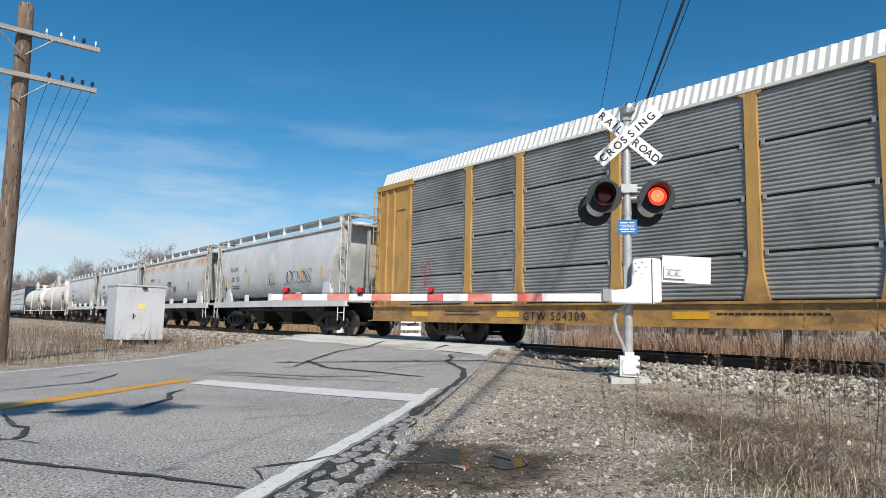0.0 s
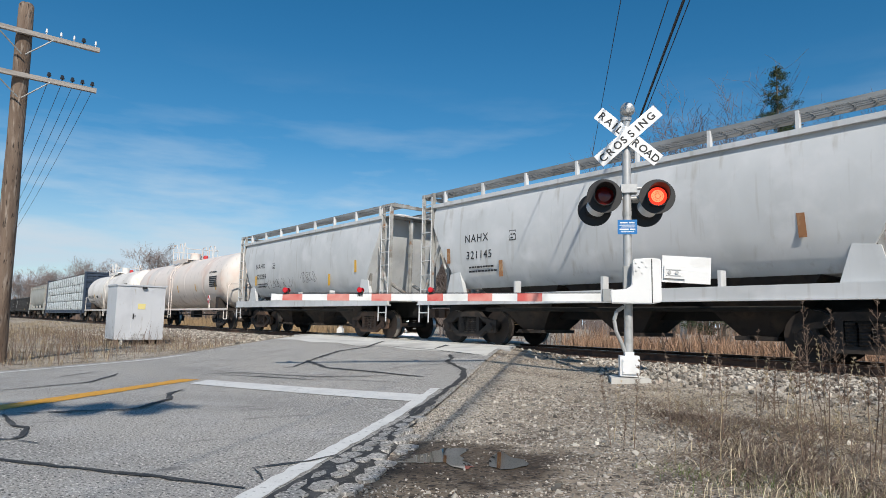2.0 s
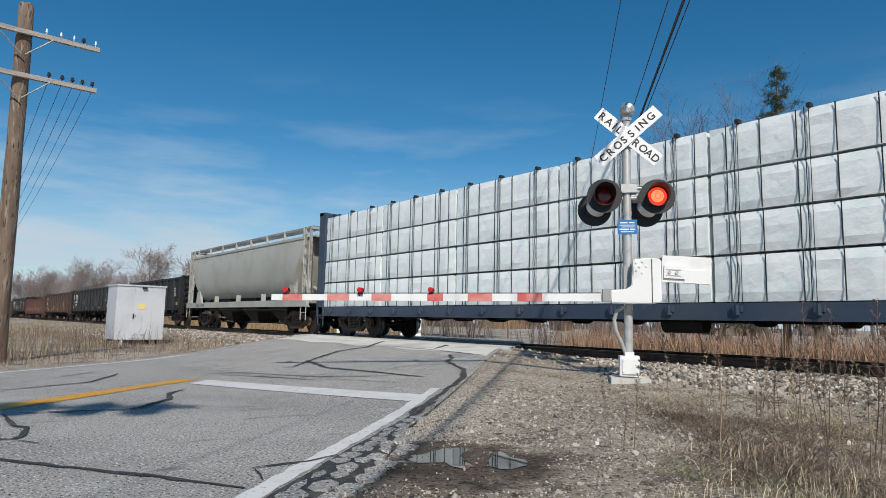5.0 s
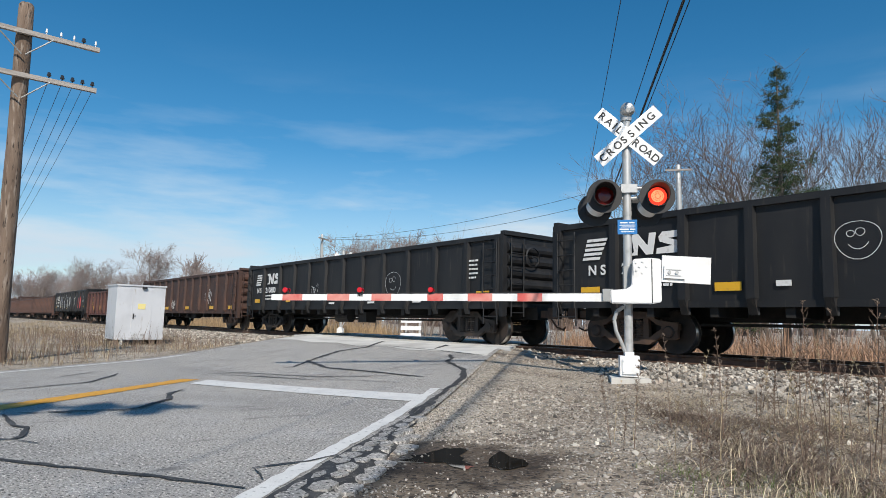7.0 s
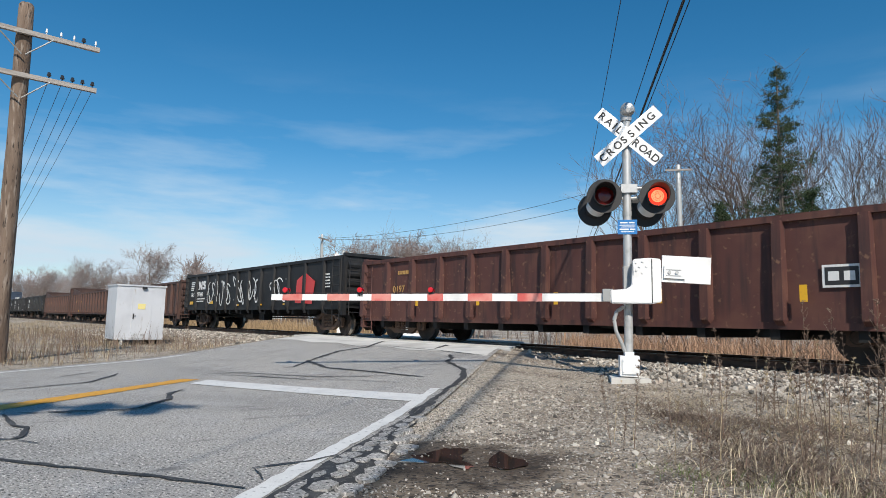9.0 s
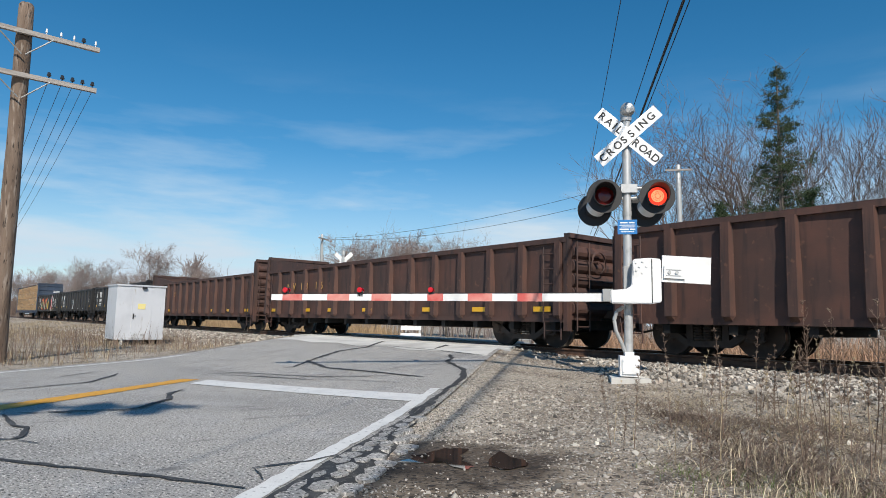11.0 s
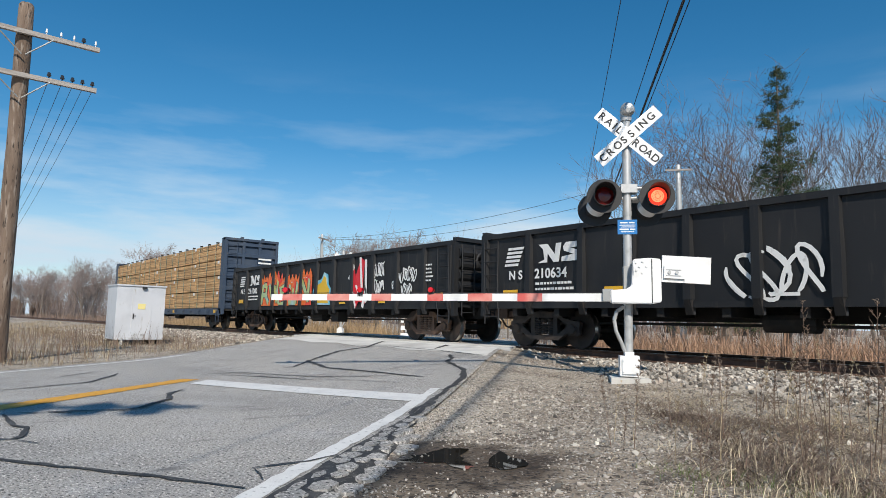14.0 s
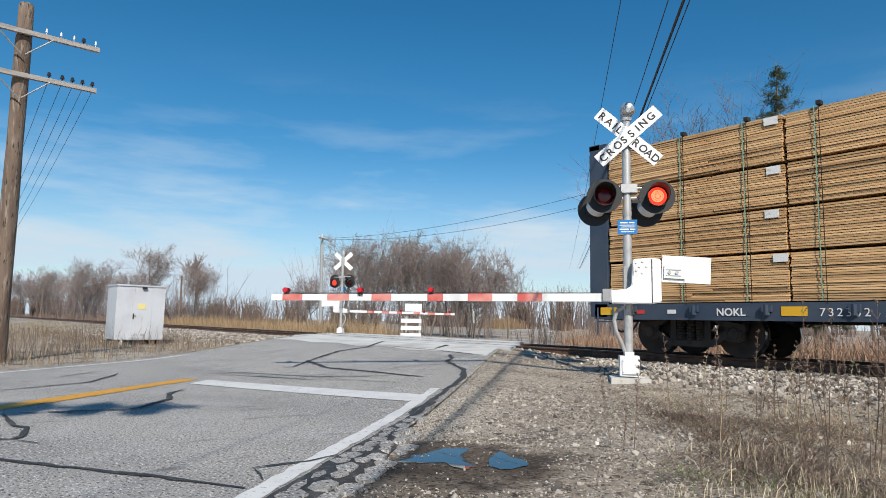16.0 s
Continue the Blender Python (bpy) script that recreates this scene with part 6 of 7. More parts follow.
    for ti, (z, h) in enumerate(tiers):
        for v in range(3):
            key = (round(h, 2), v)
            if key not in meshes:
                ob = part("lumber_bundle", bundle_mesh(w - 0.035, h - 0.03, seed + 10 * v + ti, int(h / 0.043), wrapped), load)
                scene.collection.objects.unlink(ob)
                meshes[key] = ob
        for s in (-1, 1):
            for i in range(n):
                src = meshes[(round(h, 2), (i + ti) % 3)]
                x = 0.37 + i * w + g.uniform(-0.012, 0.012)
                m = pose(x, g.uniform(-0.012, 0.012), z) if s < 0 else pose(x + w - 0.03, 0, z, 0, 0, 180)
                b = share("lumber_bundle", src, c, m)
                b["kind"] = "stuff"
                b["label"] = "lumber bundle wrapped in pale plastic" if wrapped else "bundle of fresh sawn boards"
                if s < 0:
                    xt = w - 0.3 + g.uniform(-0.1, 0.1)
                    bm = bmesh.new()
                    if wrapped:
                        for xx in np.arange(0.35, w - 0.2, 0.62):
                            box(bm, xx, xx + 0.02, -1.425, -1.418, 0.0, h - 0.03)
                        part("strap", bm, "cable", b)
                    else:
                        box(bm, xt, xt + 0.24, -1.412, -1.403, h - 0.19, h - 0.05)
                        part("paper_tag", bm, "white_mark", b, "white paper tag")
    src = []
    for i in range(n):
        for f in (0.13, 0.46, 0.8):
            x = 0.37 + (i + f) * w
            if not src:
                for nm, x0, x1, y0, y1, z0, z1, mt, lb in (("strap", 0, 0.014, -1.425, -1.418, 1.04, 4.36, "cable" if wrapped else "strap", "" if wrapped else "green plastic strap"), ("cable", 0.075, 0.085, -1.43, -1.42, 1.0, 4.4, "cable", "dark tie-down cable"), ("corner_guard", 0.045, 0.115, -1.44, -1.3, 4.34, 4.41, "under", "")):
                    bm = bmesh.new()
                    box(bm, x0, x1, y0, y1, z0, z1)
                    src.append(part(nm, bm, mt, c, lb))
                    src[-1].matrix_basis = pose(x, 0, 0)
            else:
                for o in src:
                    share(o.name.split(".")[0], o, c, pose(x, 0, 0))
    for x in (2.0, L - 2.0):
        truck(c, x)
    return c


c = centerbeam(194.4, 23.2, "dark blue centre-beam car loaded with wrapped lumber", True, 400)
c = centerbeam(-42.7, 22.95, "dark blue centre-beam car stacked with fresh lumber", False, 500)
decal("badge_letters", [(2.85, 0.78), (3.35, 0.78), (3.35, 0.96), (2.85, 0.96)], "beam_blue", c, -1.425)
words("NOKL", 2.75, 0.79, 0.19, "white_mark", c, -1.428, bold=0.004)
words("732332", 4.5, 0.79, 0.19, "white_mark", c, -1.428, spacing=1.35)
for x in (0.15, 3.9, 7.6, 15.2, 22.0):
    plate("reflector", x, x + 0.42, 0.79, 0.95, "amber_mark", c, -1.428)
for x in (1.05, 1.75, 6.2):
    plate("reflector", x, x + 0.18, 0.82, 0.9, "red_mark" if x < 1.2 else "white_mark", c, -1.428)


# ---- crossing signal with its gate ----
def crossing_signal(at):
    s = thing("crossing_signal", "silver railway crossing signal with crossbuck, red lamps and lowered striped gate", "crossing signal", at, "crossing signals")
    bm = bmesh.new()
    box(bm, -0.3, 0.3, -0.3, 0.3, -0.35, 0.0)
    part("concrete_base", bevelled(bm, 0.02), "concrete", s)
    bm = bmesh.new()
    rod(bm, (0, 0, 0.3), (0, 0, 4.25), 0.07, seg=16)
    rod(bm, (0, 0, 2.62), (0, 0, 2.7), 0.075, seg=16)
    rod(bm, (0, 0, 3.1), (0, 0, 3.2), 0.075, seg=16)
    part("mast", bm, "silver", s, smooth=True)
    bm = bmesh.new()
    box(bm, -0.15, 0.15, -0.16, 0.16, 0.02, 0.34)
    box(bm, -0.12, 0.12, -0.19, -0.16, 0.06, 0.3)
    box(bm, -0.07, 0.07, -0.13, 0.13, 0.34, 0.4)
    bevelled(bm, 0.02, 2)
    for z in (0.1, 0.27):
        for x in (-0.1, 0.1):
            rod(bm, (x, -0.19, z), (x, -0.205, z), 0.014)
    part("junction_box", bm, "signal_white", s)
    bm = bmesh.new()
    tube(bm, [(-0.08, -0.06, 1.12), (-0.19, -0.08, 1.05), (-0.23, -0.08, 0.9), (-0.2, -0.08, 0.72), (-0.12, -0.06, 0.55), (-0.06, -0.02, 0.4)], 0.03, 8)
    part("conduit", bm, "silver", s, smooth=True)
    # bell on the mast's top
    bm = bmesh.new()
    lathe(bm, [(0.0, 0.05), (0.02, 0.09), (0.2, 0.1), (0.28, 0.08), (0.3, 0.0)], (0, 0, 4.22), (0, 0, 1), seg=18)
    lathe(bm, [(0.0, 0.12), (0.03, 0.12), (0.1, 0.08), (0.12, 0.0)], (0.02, -0.06, 4.42), (0.2, -1, 0), seg=18)
    part("bell", bm, "silver", s, smooth=True)
    # crossbuck
    for ang, txt, nm in ((-41.5, "RAIL ROAD", "crossbuck_blade"), (41.5, "CROSSING", "crossbuck_blade")):
        m = pose(0.02, -0.11 if ang < 0 else -0.135, 3.945) @ Matrix.Rotation(radians(-ang), 4, "Y")
        bm = bmesh.new()
        box(bm, -0.64, 0.64, -0.004, 0.004, -0.114, 0.114)
        b = part(nm, bm, "sign_white", s, "white reflective crossbuck blade with black words")
        b.matrix_basis = m
        size = 0.175
        xs = {"RAIL ROAD": ((-0.6, "R"), (-0.455, "A"), (-0.3, "I"), (-0.225, "L"), (0.12, "R"), (0.25, "O"), (0.385, "A"), (0.51, "D")), "CROSSING": ((-0.6, "C"), (-0.445, "R"), (-0.3, "O"), (-0.135, "S"), (0.02, "S"), (0.175, "I"), (0.25, "N"), (0.42, "G"))}[txt]
        for x, ch in xs:
            lettering("letter", ch, size, "signal_black", b, pose(x, -0.006, -0.062, 90, 0, 0), bold=0.003)
    bm = bmesh.new()
    box(bm, -0.06, 0.08, -0.105, 0.06, 3.86, 4.08)
    part("crossbuck_clamp", bm, "silver", s)
    # lamp arms and lamps
    bm = bmesh.new()
    rod(bm, (-0.45, -0.03, 3.12), (0.5, -0.03, 3.06), 0.025)
    rod(bm, (-0.38, 0.0, 2.92), (0.46, 0.0, 2.92), 0.03)
    box(bm, -0.1, 0.16, -0.1, 0.1, 3.0, 3.14)
    part("lamp_arm", bm, "silver", s)
    for x, z, lit in ((-0.37, 2.94, 0), (0.465, 2.92, 1)):
        for d in (-1, 1):
            xo = x - 0.14 * (d > 0)
            zo = z - 0.16 * (d > 0)
            o = Vector((xo, -0.12 if d < 0 else 0.24, zo))
            bm = bmesh.new()
            lathe(bm, [(-0.1, 0.0), (-0.1, 0.1), (0.0, 0.16)], o, (0, d, 0), seg=24)
            lathe(bm, [(0.0, 0.16), (0.0, 0.285), (0.012, 0.285), (0.012, 0.15)], o, (0, d, 0), seg=32)
            lamp = part("lamp", bm, "signal_black", s, "black round signal lamp with hood")
            bm = bmesh.new()
            # a hood that is longer above than below
            seg = 28
            rings = []
            for k in range(seg + 1):
                a = 2 * math.pi * k / seg
                l = 0.13 + 0.19 * max(0.0, math.sin(a) * 0.7 + 0.5)
                rings.append([bm.verts.new(o + Vector((r * math.cos(a), d * q, r * math.sin(a)))) for q, r in ((0.012, 0.176), (l, 0.176), (l, 0.168), (0.012, 0.168))])
            for p, q in zip(rings, rings[1:]):
                for i in range(3):
                    bm.faces.new((p[i], q[i], q[i + 1], p[i + 1]))
            part("hood", bm, "signal_black", lamp)
            bm = bmesh.new()
            lathe(bm, [(0.014, 0.15), (0.04, 0.1), (0.05, 0.0)], o, (0, d, 0), seg=28)
            part("lens", bm, "lamp_red" if lit else "lens_dark", lamp, "lit red lens" if lit else "dark red lens")
            if lit and d < 0:
                bm = bmesh.new()
                lathe(bm, [(0.045, 0.1), (0.056, 0.05), (0.06, 0.0)], o, (0, d, 0), seg=24)
                part("lamp_core", bm, "lamp_core", lamp)
                bm = bmesh.new()
                for k in range(24):
                    a = 2 * math.pi * k / 24
                    rod(bm, o + Vector((0.03 * math.cos(a), -0.064, 0.03 * math.sin(a))), o + Vector((0.148 * math.cos(a), -0.026, 0.148 * math.sin(a))), 0.0018, seg=4)
                for r, q in ((0.045, -0.061), (0.08, -0.052), (0.115, -0.04)):
                    pts = [o + Vector((r * math.cos(2 * math.pi * k / 24), q, r * math.sin(2 * math.pi * k / 24))) for k in range(25)]
                    tube(bm, pts, 0.0016, 4)
                part("lens_ribs", bm, "lens_dark", lamp)
        bm = bmesh.new()
        rod(bm, (x - 0.045, 0.005, z - 0.05), (x - 0.13, 0.2, z - 0.15), 0.165, seg=24)
        rod(bm, (x - 0.055, 0.03, z - 0.065), (x - 0.065, 0.05, z - 0.075), 0.18, seg=24)
        part("lamp_housing", bm, "signal_white", s, "white drum between the two lamps", smooth=True)
    # blue notice
    bm = bmesh.new()
    box(bm, -0.16, 0.15, -0.075, -0.068, 2.31, 2.55)
    n = part("notice", bm, "blue_sign", s, "small blue notice with white lines of print")
    bm = bmesh.new()
    for z, x0, x1, h in ((2.5, -0.12, 0.0, 0.02), (2.5, 0.02, 0.11, 0.02), (2.46, -0.13, 0.12, 0.012), (2.43, -0.1, 0.12, 0.012), (2.39, -0.13, 0.02, 0.024), (2.39, 0.035, 0.12, 0.024), (2.35, -0.11, 0.1, 0.012)):
        box(bm, x0, x1, -0.078, -0.0745, z - h / 2, z + h / 2)
    part("print_bars", bm, "sign_white", n)
    # gate mechanism, counterweight, arm
    bm = bmesh.new()
    prism(bm, [(0.03, 1.17), (-0.28, 1.17), (-0.3, 1.19), (-0.3, 1.38), (-0.05, 1.4), (0.03, 1.46), (0.06, 1.88), (0.34, 1.9), (0.48, 1.88), (0.48, 1.2), (0.34, 1.17)], "y", -0.3, -0.08)
    bevelled(bm, 0.015, 2)
    for x, z in ((0.1, 1.82), (0.2, 1.84), (0.26, 1.76), (0.1, 1.7), (0.2, 1.66), (0.15, 1.76)):
        rod(bm, (x, -0.3, z), (x, -0.315, z), 0.018)
    part("gate_mechanism", bm, "signal_white", s, "white gate mechanism housing")
    bm = bmesh.new()
    box(bm, 0.33, 0.345, -0.303, -0.3, 1.18, 1.88)
    part("housing_seam", bm, "signal_black", s)
    bm = bmesh.new()
    box(bm, -0.075, 0.075, -0.09, 0.09, 1.4, 1.78)
    part("mast_clamp", bm, "galvanized", s)
    bm = bmesh.new()
    tl = Matrix.Translation((0.47, 0, 1.72)) @ Matrix.Rotation(radians(3), 4, "Y")
    box(bm, 0.02, 0.75, -0.3, -0.24, -0.2, 0.22, tl)
    part("counterweight", bevelled(bm, 0.02, 2), "signal_white", s, "white counterweight plate")
    bm = bmesh.new()
    box(bm, 0.05, 0.36, -0.335, -0.3, -0.14, 0.06, tl)
    box(bm, 0.36, 0.74, -0.325, -0.3, -0.2, 0.0, tl)
    part("weight_bracket", bevelled(bm, 0.012), "signal_white", s)
    bm = bmesh.new()
    for x in (0.13, 0.24):
        rod(bm, tl @ Vector((x, -0.33, -0.045)), tl @ Vector((x, -0.352, -0.045)), 0.028, seg=12)
    box(bm, 0.08, 0.3, -0.343, -0.335, -0.01, 0.004, tl)
    box(bm, 0.08, 0.3, -0.343, -0.335, -0.1, -0.086, tl)
    part("weight_slot", bm, "silver", s)
    bm = bmesh.new()
    box(bm, -0.42, -0.26, -0.27, -0.13, 1.2, 1.4)
    part("arm_bracket", bevelled(bm, 0.01), "galvanized", s)
    edges = (-6.12, -5.91, -5.54, -5.08, -4.68, -4.28, -3.93, -3.3, -3.03, -2.61, -2.2, -1.785, -1.38, -0.33)
    def arm_piece(x0, x1, grow):
        bm = bmesh.new()
        for q in box(bm, x0, x1, -0.22 - grow, -0.18 + grow, -1, 1):
            q.co.z = 1.265 + 0.012 * (q.co.x + 0.3) + q.co.z * (0.052 + 0.014 * (q.co.x + 6.12) / 6 + grow)
        return bm

    arm = part("gate_arm", arm_piece(-6.12, -0.33, 0.0), "signal_white", s, "white gate arm with red stripes")
    for k, (x0, x1) in enumerate(zip(edges, edges[1:])):
        if k % 2:
            part("stripe", arm_piece(x0, x1, 0.003), "stripe_red", arm, "faded red stripe")
    bm = bmesh.new()
    tube(bm, [(x, -0.2, 1.338 + 0.012 * (x + 0.3)) for x in (-0.45, -2.0, -3.2, -4.5, -5.85)], 0.008, 6)
    part("lamp_cable", bm, "signal_black", arm)
    for x in (-5.85, -4.485, -3.24):
        z = 1.328 + 0.012 * x + 0.004
        bm = bmesh.new()
        box(bm, x - 0.035, x + 0.035, -0.23, -0.17, z - 0.01, z + 0.06)
        box(bm, x - 0.05, x + 0.05, -0.22, -0.18, z - 0.05, z)
        lp = part("arm_lamp", bm, "signal_black", arm, "small red gate lamp")
        for d in (-1, 1):
            bm = bmesh.new()
            lathe(bm, [(0.0, 0.046), (0.04, 0.046), (0.05, 0.038), (0.052, 0.0)], (x, -0.2 + d * 0.03, z + 0.06), (0, d, 0), seg=18)
            part("lamp_lens", bm, "arm_lamp", lp, "red lens")
    return s


SIGN_TURN = math.degrees(math.atan2(N.y, N.x))
signal = crossing_signal(pose(-6.15, 8.89, 0.13, 0, 0, SIGN_TURN))
far_signal = copy_thing(signal, pose(-29.9, 17.3, 0.16, 0, 0, SIGN_TURN + 180))
far_signal["label"] = "distant railway crossing signal seen from behind its lowered gate"


# ---- equipment cabinet beside the road ----
def equipment_cabinet():
    c = thing("equipment_cabinet", "dented pale aluminium equipment cabinet on short legs", "cabinet", pose(-23.5, 4.98, 0.02, 0, 0, 91))
    W, D, H = 1.56, 1.25, 1.93
    bm = bmesh.new()
    box(bm, 0, W, 0, D, 0.12, H)
    part("body", bevelled(bm, 0.015), "cabinet", c)
    bm = bmesh.new()
    box(bm, -0.03, W + 0.03, -0.04, D + 0.03, H, H + 0.05)
    part("roof_cap", bevelled(bm, 0.01), "cabinet", c)
    bm = bmesh.new()
    box(bm, 0.5, 1.12, -0.022, -0.002, 0.18, H - 0.1)
    d = part("door", bevelled(bm, 0.008), "cabinet", c, "dented metal door")
    bm = bmesh.new()
    box(bm, 0.53, 0.565, -0.05, -0.022, 0.82, 1.0)
    rod(bm, (0.55, -0.05, 0.92), (0.62, -0.06, 0.92), 0.012)
    part("door_handle", bm, "signal_black", d)
    bm = bmesh.new()
    box(bm, 0.68, 0.92, -0.028, -0.022, 1.15, 1.34)
    part("label_plate", bm, "label_yellow", d, "small yellow label")
    bm = bmesh.new()
    for k in range(2):
        for i in range(5):
            box(bm, 0.58 + 0.24 * k + 0.03 * i, 0.595 + 0.24 * k + 0.03 * i, -0.03, -0.022, 0.24, 0.32)
    part("vent_slots", bm, "galvanized", d)
    bm = bmesh.new()
    box(bm, 0.78, 0.92, -0.12, -0.02, H - 0.08, H - 0.02)
    part("door_lamp", bm, "signal_black", c)
    for x in (0.05, 0.2, W - 0.35, W - 0.15):
        bm = bmesh.new()
        box(bm, x, x + 0.1, 0.04, D - 0.04, -0.2, 0.12)
        part("leg", bm, "concrete" if x in (0.2,) else "pole_wood", c)
    return c


equipment_cabinet()


# ---- poles and wires ----
def insulator(parent, x, y, z, mat="insulator"):
    bm = bmesh.new()
    k = 0.45 if mat == "sign_white" else 0.85
    lathe(bm, [(0, 0.012 * k), (0.05, 0.012 * k), (0.05, 0.045 * k), (0.075, 0.05 * k), (0.085, 0.035 * k), (0.115, 0.04 * k), (0.13, 0.02 * k), (0.13, 0.0)], (x, y, z), (0, 0, 1), seg=10)
    part("insulator", bm, mat, parent)


def line_pole(name, label, base, top, r0, r1, arms, mat="pole_wood", arm_mat="arm_wood", turn=0.0):
    """arms: height below the top, length, which pins carry insulators."""
    b, t = Vector(base), Vector(top)
    p = thing(name, label, "pole", Matrix.Translation(b))
    bm = bmesh.new()
    d = t - b
    lathe(bm, [(d.length * k / 8, r0 + (r1 - r0) * k / 8 + 0.006 * math.sin(k * 2.1)) for k in range(9)] + [(d.length + 0.05, r1 * 0.7), (d.length + 0.07, 0.0)], (0, 0, 0), d, seg=20)
    part("shaft", bm, mat, p, smooth=True)
    rt = Matrix.Rotation(turn, 4, "Z")
    for below, length, pins in arms:
        q = d * (1 - below / d.length)
        m = Matrix.Translation(q) @ rt @ Matrix.Translation((r1 + 0.05, 0, 0))
        bm = bmesh.new()
        box(bm, -0.04, 0.04, -length / 2, length / 2, -0.045, 0.045)
        a = part("crossarm", bevelled(bm, 0.008), arm_mat, p, "grey weathered crossarm")
        a.matrix_basis = m
        bm = bmesh.new()
        for s in (-1, 1):
            rod(bm, (0.05, s * 0.48, -0.04), (0.0, s * 0.03, -0.45), 0.014, seg=6)
        part("brace", bm, "galvanized", a)
        for y, mt in pins:
            insulator(a, 0, y, 0.045, mt)
    return p


DK, WH = "insulator", "sign_white"
line_pole("telegraph_pole", "weathered wooden telegraph pole with two crossarms", (-15.5, 1.2, -0.3), (-14.46, 1.04, 6.97), 0.165, 0.135,
          ((0.58, 2.6, ((-0.55, DK), (0.35, WH), (0.6, WH), (0.83, WH), (1.0, DK), (1.22, WH))), (1.42, 2.6, ((-0.6, DK), (0.45, DK), (0.68, DK), (0.86, DK), (1.04, DK), (1.22, DK)))))


def hanging_wire(label, a, b, sag, r, n=24):
    a, b = Vector(a), Vector(b)
    bm = bmesh.new()
    pts = []
    for k in range(n + 1):
        t = k / n
        p = a.lerp(b, t)
        p.z -= sag * 4 * t * (1 - t)
        pts.append(p)
    tube(bm, pts, r, 5)
    return tagged(part("overhead_wire", bm, "wire"), label, "wire", "overhead wires")


for y in (1.5, 1.73, 1.92, 2.1, 2.28):
    hanging_wire("thin dark telegraph wire on the wooden pole", (-14.4, y, 5.5), (-60.0, y + 0.2, 4.6), 1.5, 0.005)
for x, y, z, bend in ((-7.83, 11.16, 8.0, 0.004), (-7.17, 11.92, 8.0, 0.0), (-6.95, 12.16, 8.0, 0.0), (-6.87, 12.26, 8.0, 0.0)):
    a = Vector((x - U.x * 40, y - U.y * 40, z + 0.9))
    b = Vector((x + U.x * 75, y + U.y * 75, z + 0.6))
    hanging_wire("dark overhead wire running along the road", a, b, 1.0, 0.009 if x == -7.83 else (0.034 if x == -6.95 else 0.012), 40)
line_pole("utility_pole", "slim grey utility pole with a crossarm beyond the track", (-48.8, 26.3, -0.3), (-48.1, 25.7, 8.1), 0.16, 0.12, ((0.35, 1.9, ((-0.8, WH), (0.8, WH))),), "silver", turn=radians(35))
line_pole("utility_pole", "slim grey utility pole with a crossarm beyond the track", (-16.9, 29.0, -0.3), (-16.9, 28.8, 9.0), 0.16, 0.12, ((0.25, 1.3, ((-0.5, DK), (0.5, DK))),), "silver", turn=radians(-50))
hanging_wire("thin dark wire between far poles", (-48.1, 25.7, 7.8), (-16.9, 28.8, 8.9), 0.8, 0.012)
hanging_wire("thin dark wire between far poles", (-48.1, 26.2, 7.8), (-16.9, 29.3, 8.4), 1.0, 0.012)
for x, y, h in ((-90, 27, 6.5), (-52, 70, 8.5), (-61, 82, 8.5), (-72, 96, 8.5)):
    line_pole("utility_pole", "distant slim utility pole beside the road", (x, y, -0.3), (x, y, h), 0.15, 0.11, ((0.4, 1.8, ((-0.7, DK), (0.7, DK))),), turn=radians(40))

# tall unseen roadside pole with a bank of transformers, high over the verge
tall = line_pole("utility_pole", "unseen tall wooden utility pole with a bank of transformers", (6.24, -7.21, -0.3), (6.24, -7.21, 12.9), 0.19, 0.13, ())
# crossarm and drums are set so that their shadow falls on the road
m = pose(0, 0, 12.5, 0, 0, math.degrees(math.atan2(0.88, 0.46)))
bm = bmesh.new()
box(bm, -0.25, 1.95, 0.13, 0.24, 0.22, 0.34)
a = part("crossarm", bevelled(bm, 0.008), "arm_wood", tall, "grey weathered crossarm")
a.matrix_basis = m
for x in (0.35, 0.95, 1.5):
    bm = bmesh.new()
    lathe(bm, [(-0.3, 0.0), (-0.3, 0.2), (0.16, 0.2), (0.2, 0.16), (0.2, 0.0)], (x, 0.38, 0.1), (0, 0, 1), seg=18)
    t = part("transformer", bm, "transformer", tall, "grey drum transformer", smooth=True)
    t.matrix_basis = m
    bm = bmesh.new()
    lathe(bm, [(0.2, 0.03), (0.26, 0.05), (0.3, 0.03), (0.36, 0.045), (0.42, 0.02), (0.42, 0.0)], (x, 0.38, 0.1), (0, 0, 1), seg=10)
    part("bushing", bm, "insulator", t)

# white box and slatted barrier beyond the track
b = thing("slatted_barrier", "white barrier with three boards beyond the track", "barrier", pose(-30.1, 22.1, -0.1, 0, 0, 52))
for k in range(3):
    bm = bmesh.new()
    box(bm, -0.6, 0.6, -0.02, 0.02, 0.12 + 0.42 * k, 0.36 + 0.42 * k)
    part("board", bm, "signal_white", b)
for x in (-0.4, 0.4):
    bm = bmesh.new()
    box(bm, x - 0.05, x + 0.05, 0.02, 0.1, -0.1, 1.4)
    part("post", bm, "pole_wood", b)
b = thing("relay_box", "white relay box on a post beyond the track", "box", pose(-30.6, 22.6, -0.1, 0, 0, 52))
bm = bmesh.new()
box(bm, -0.5, 0.5, 0.1, 0.6, 1.5, 2.1)
part("box_body", bevelled(bm, 0.02), "signal_white", b)
for x in (-0.4, 0.4):
    bm = bmesh.new()
    box(bm, x - 0.06, x + 0.06, 0.3, 0.42, -0.1, 1.5)
    part("post", bm, "silver", b)


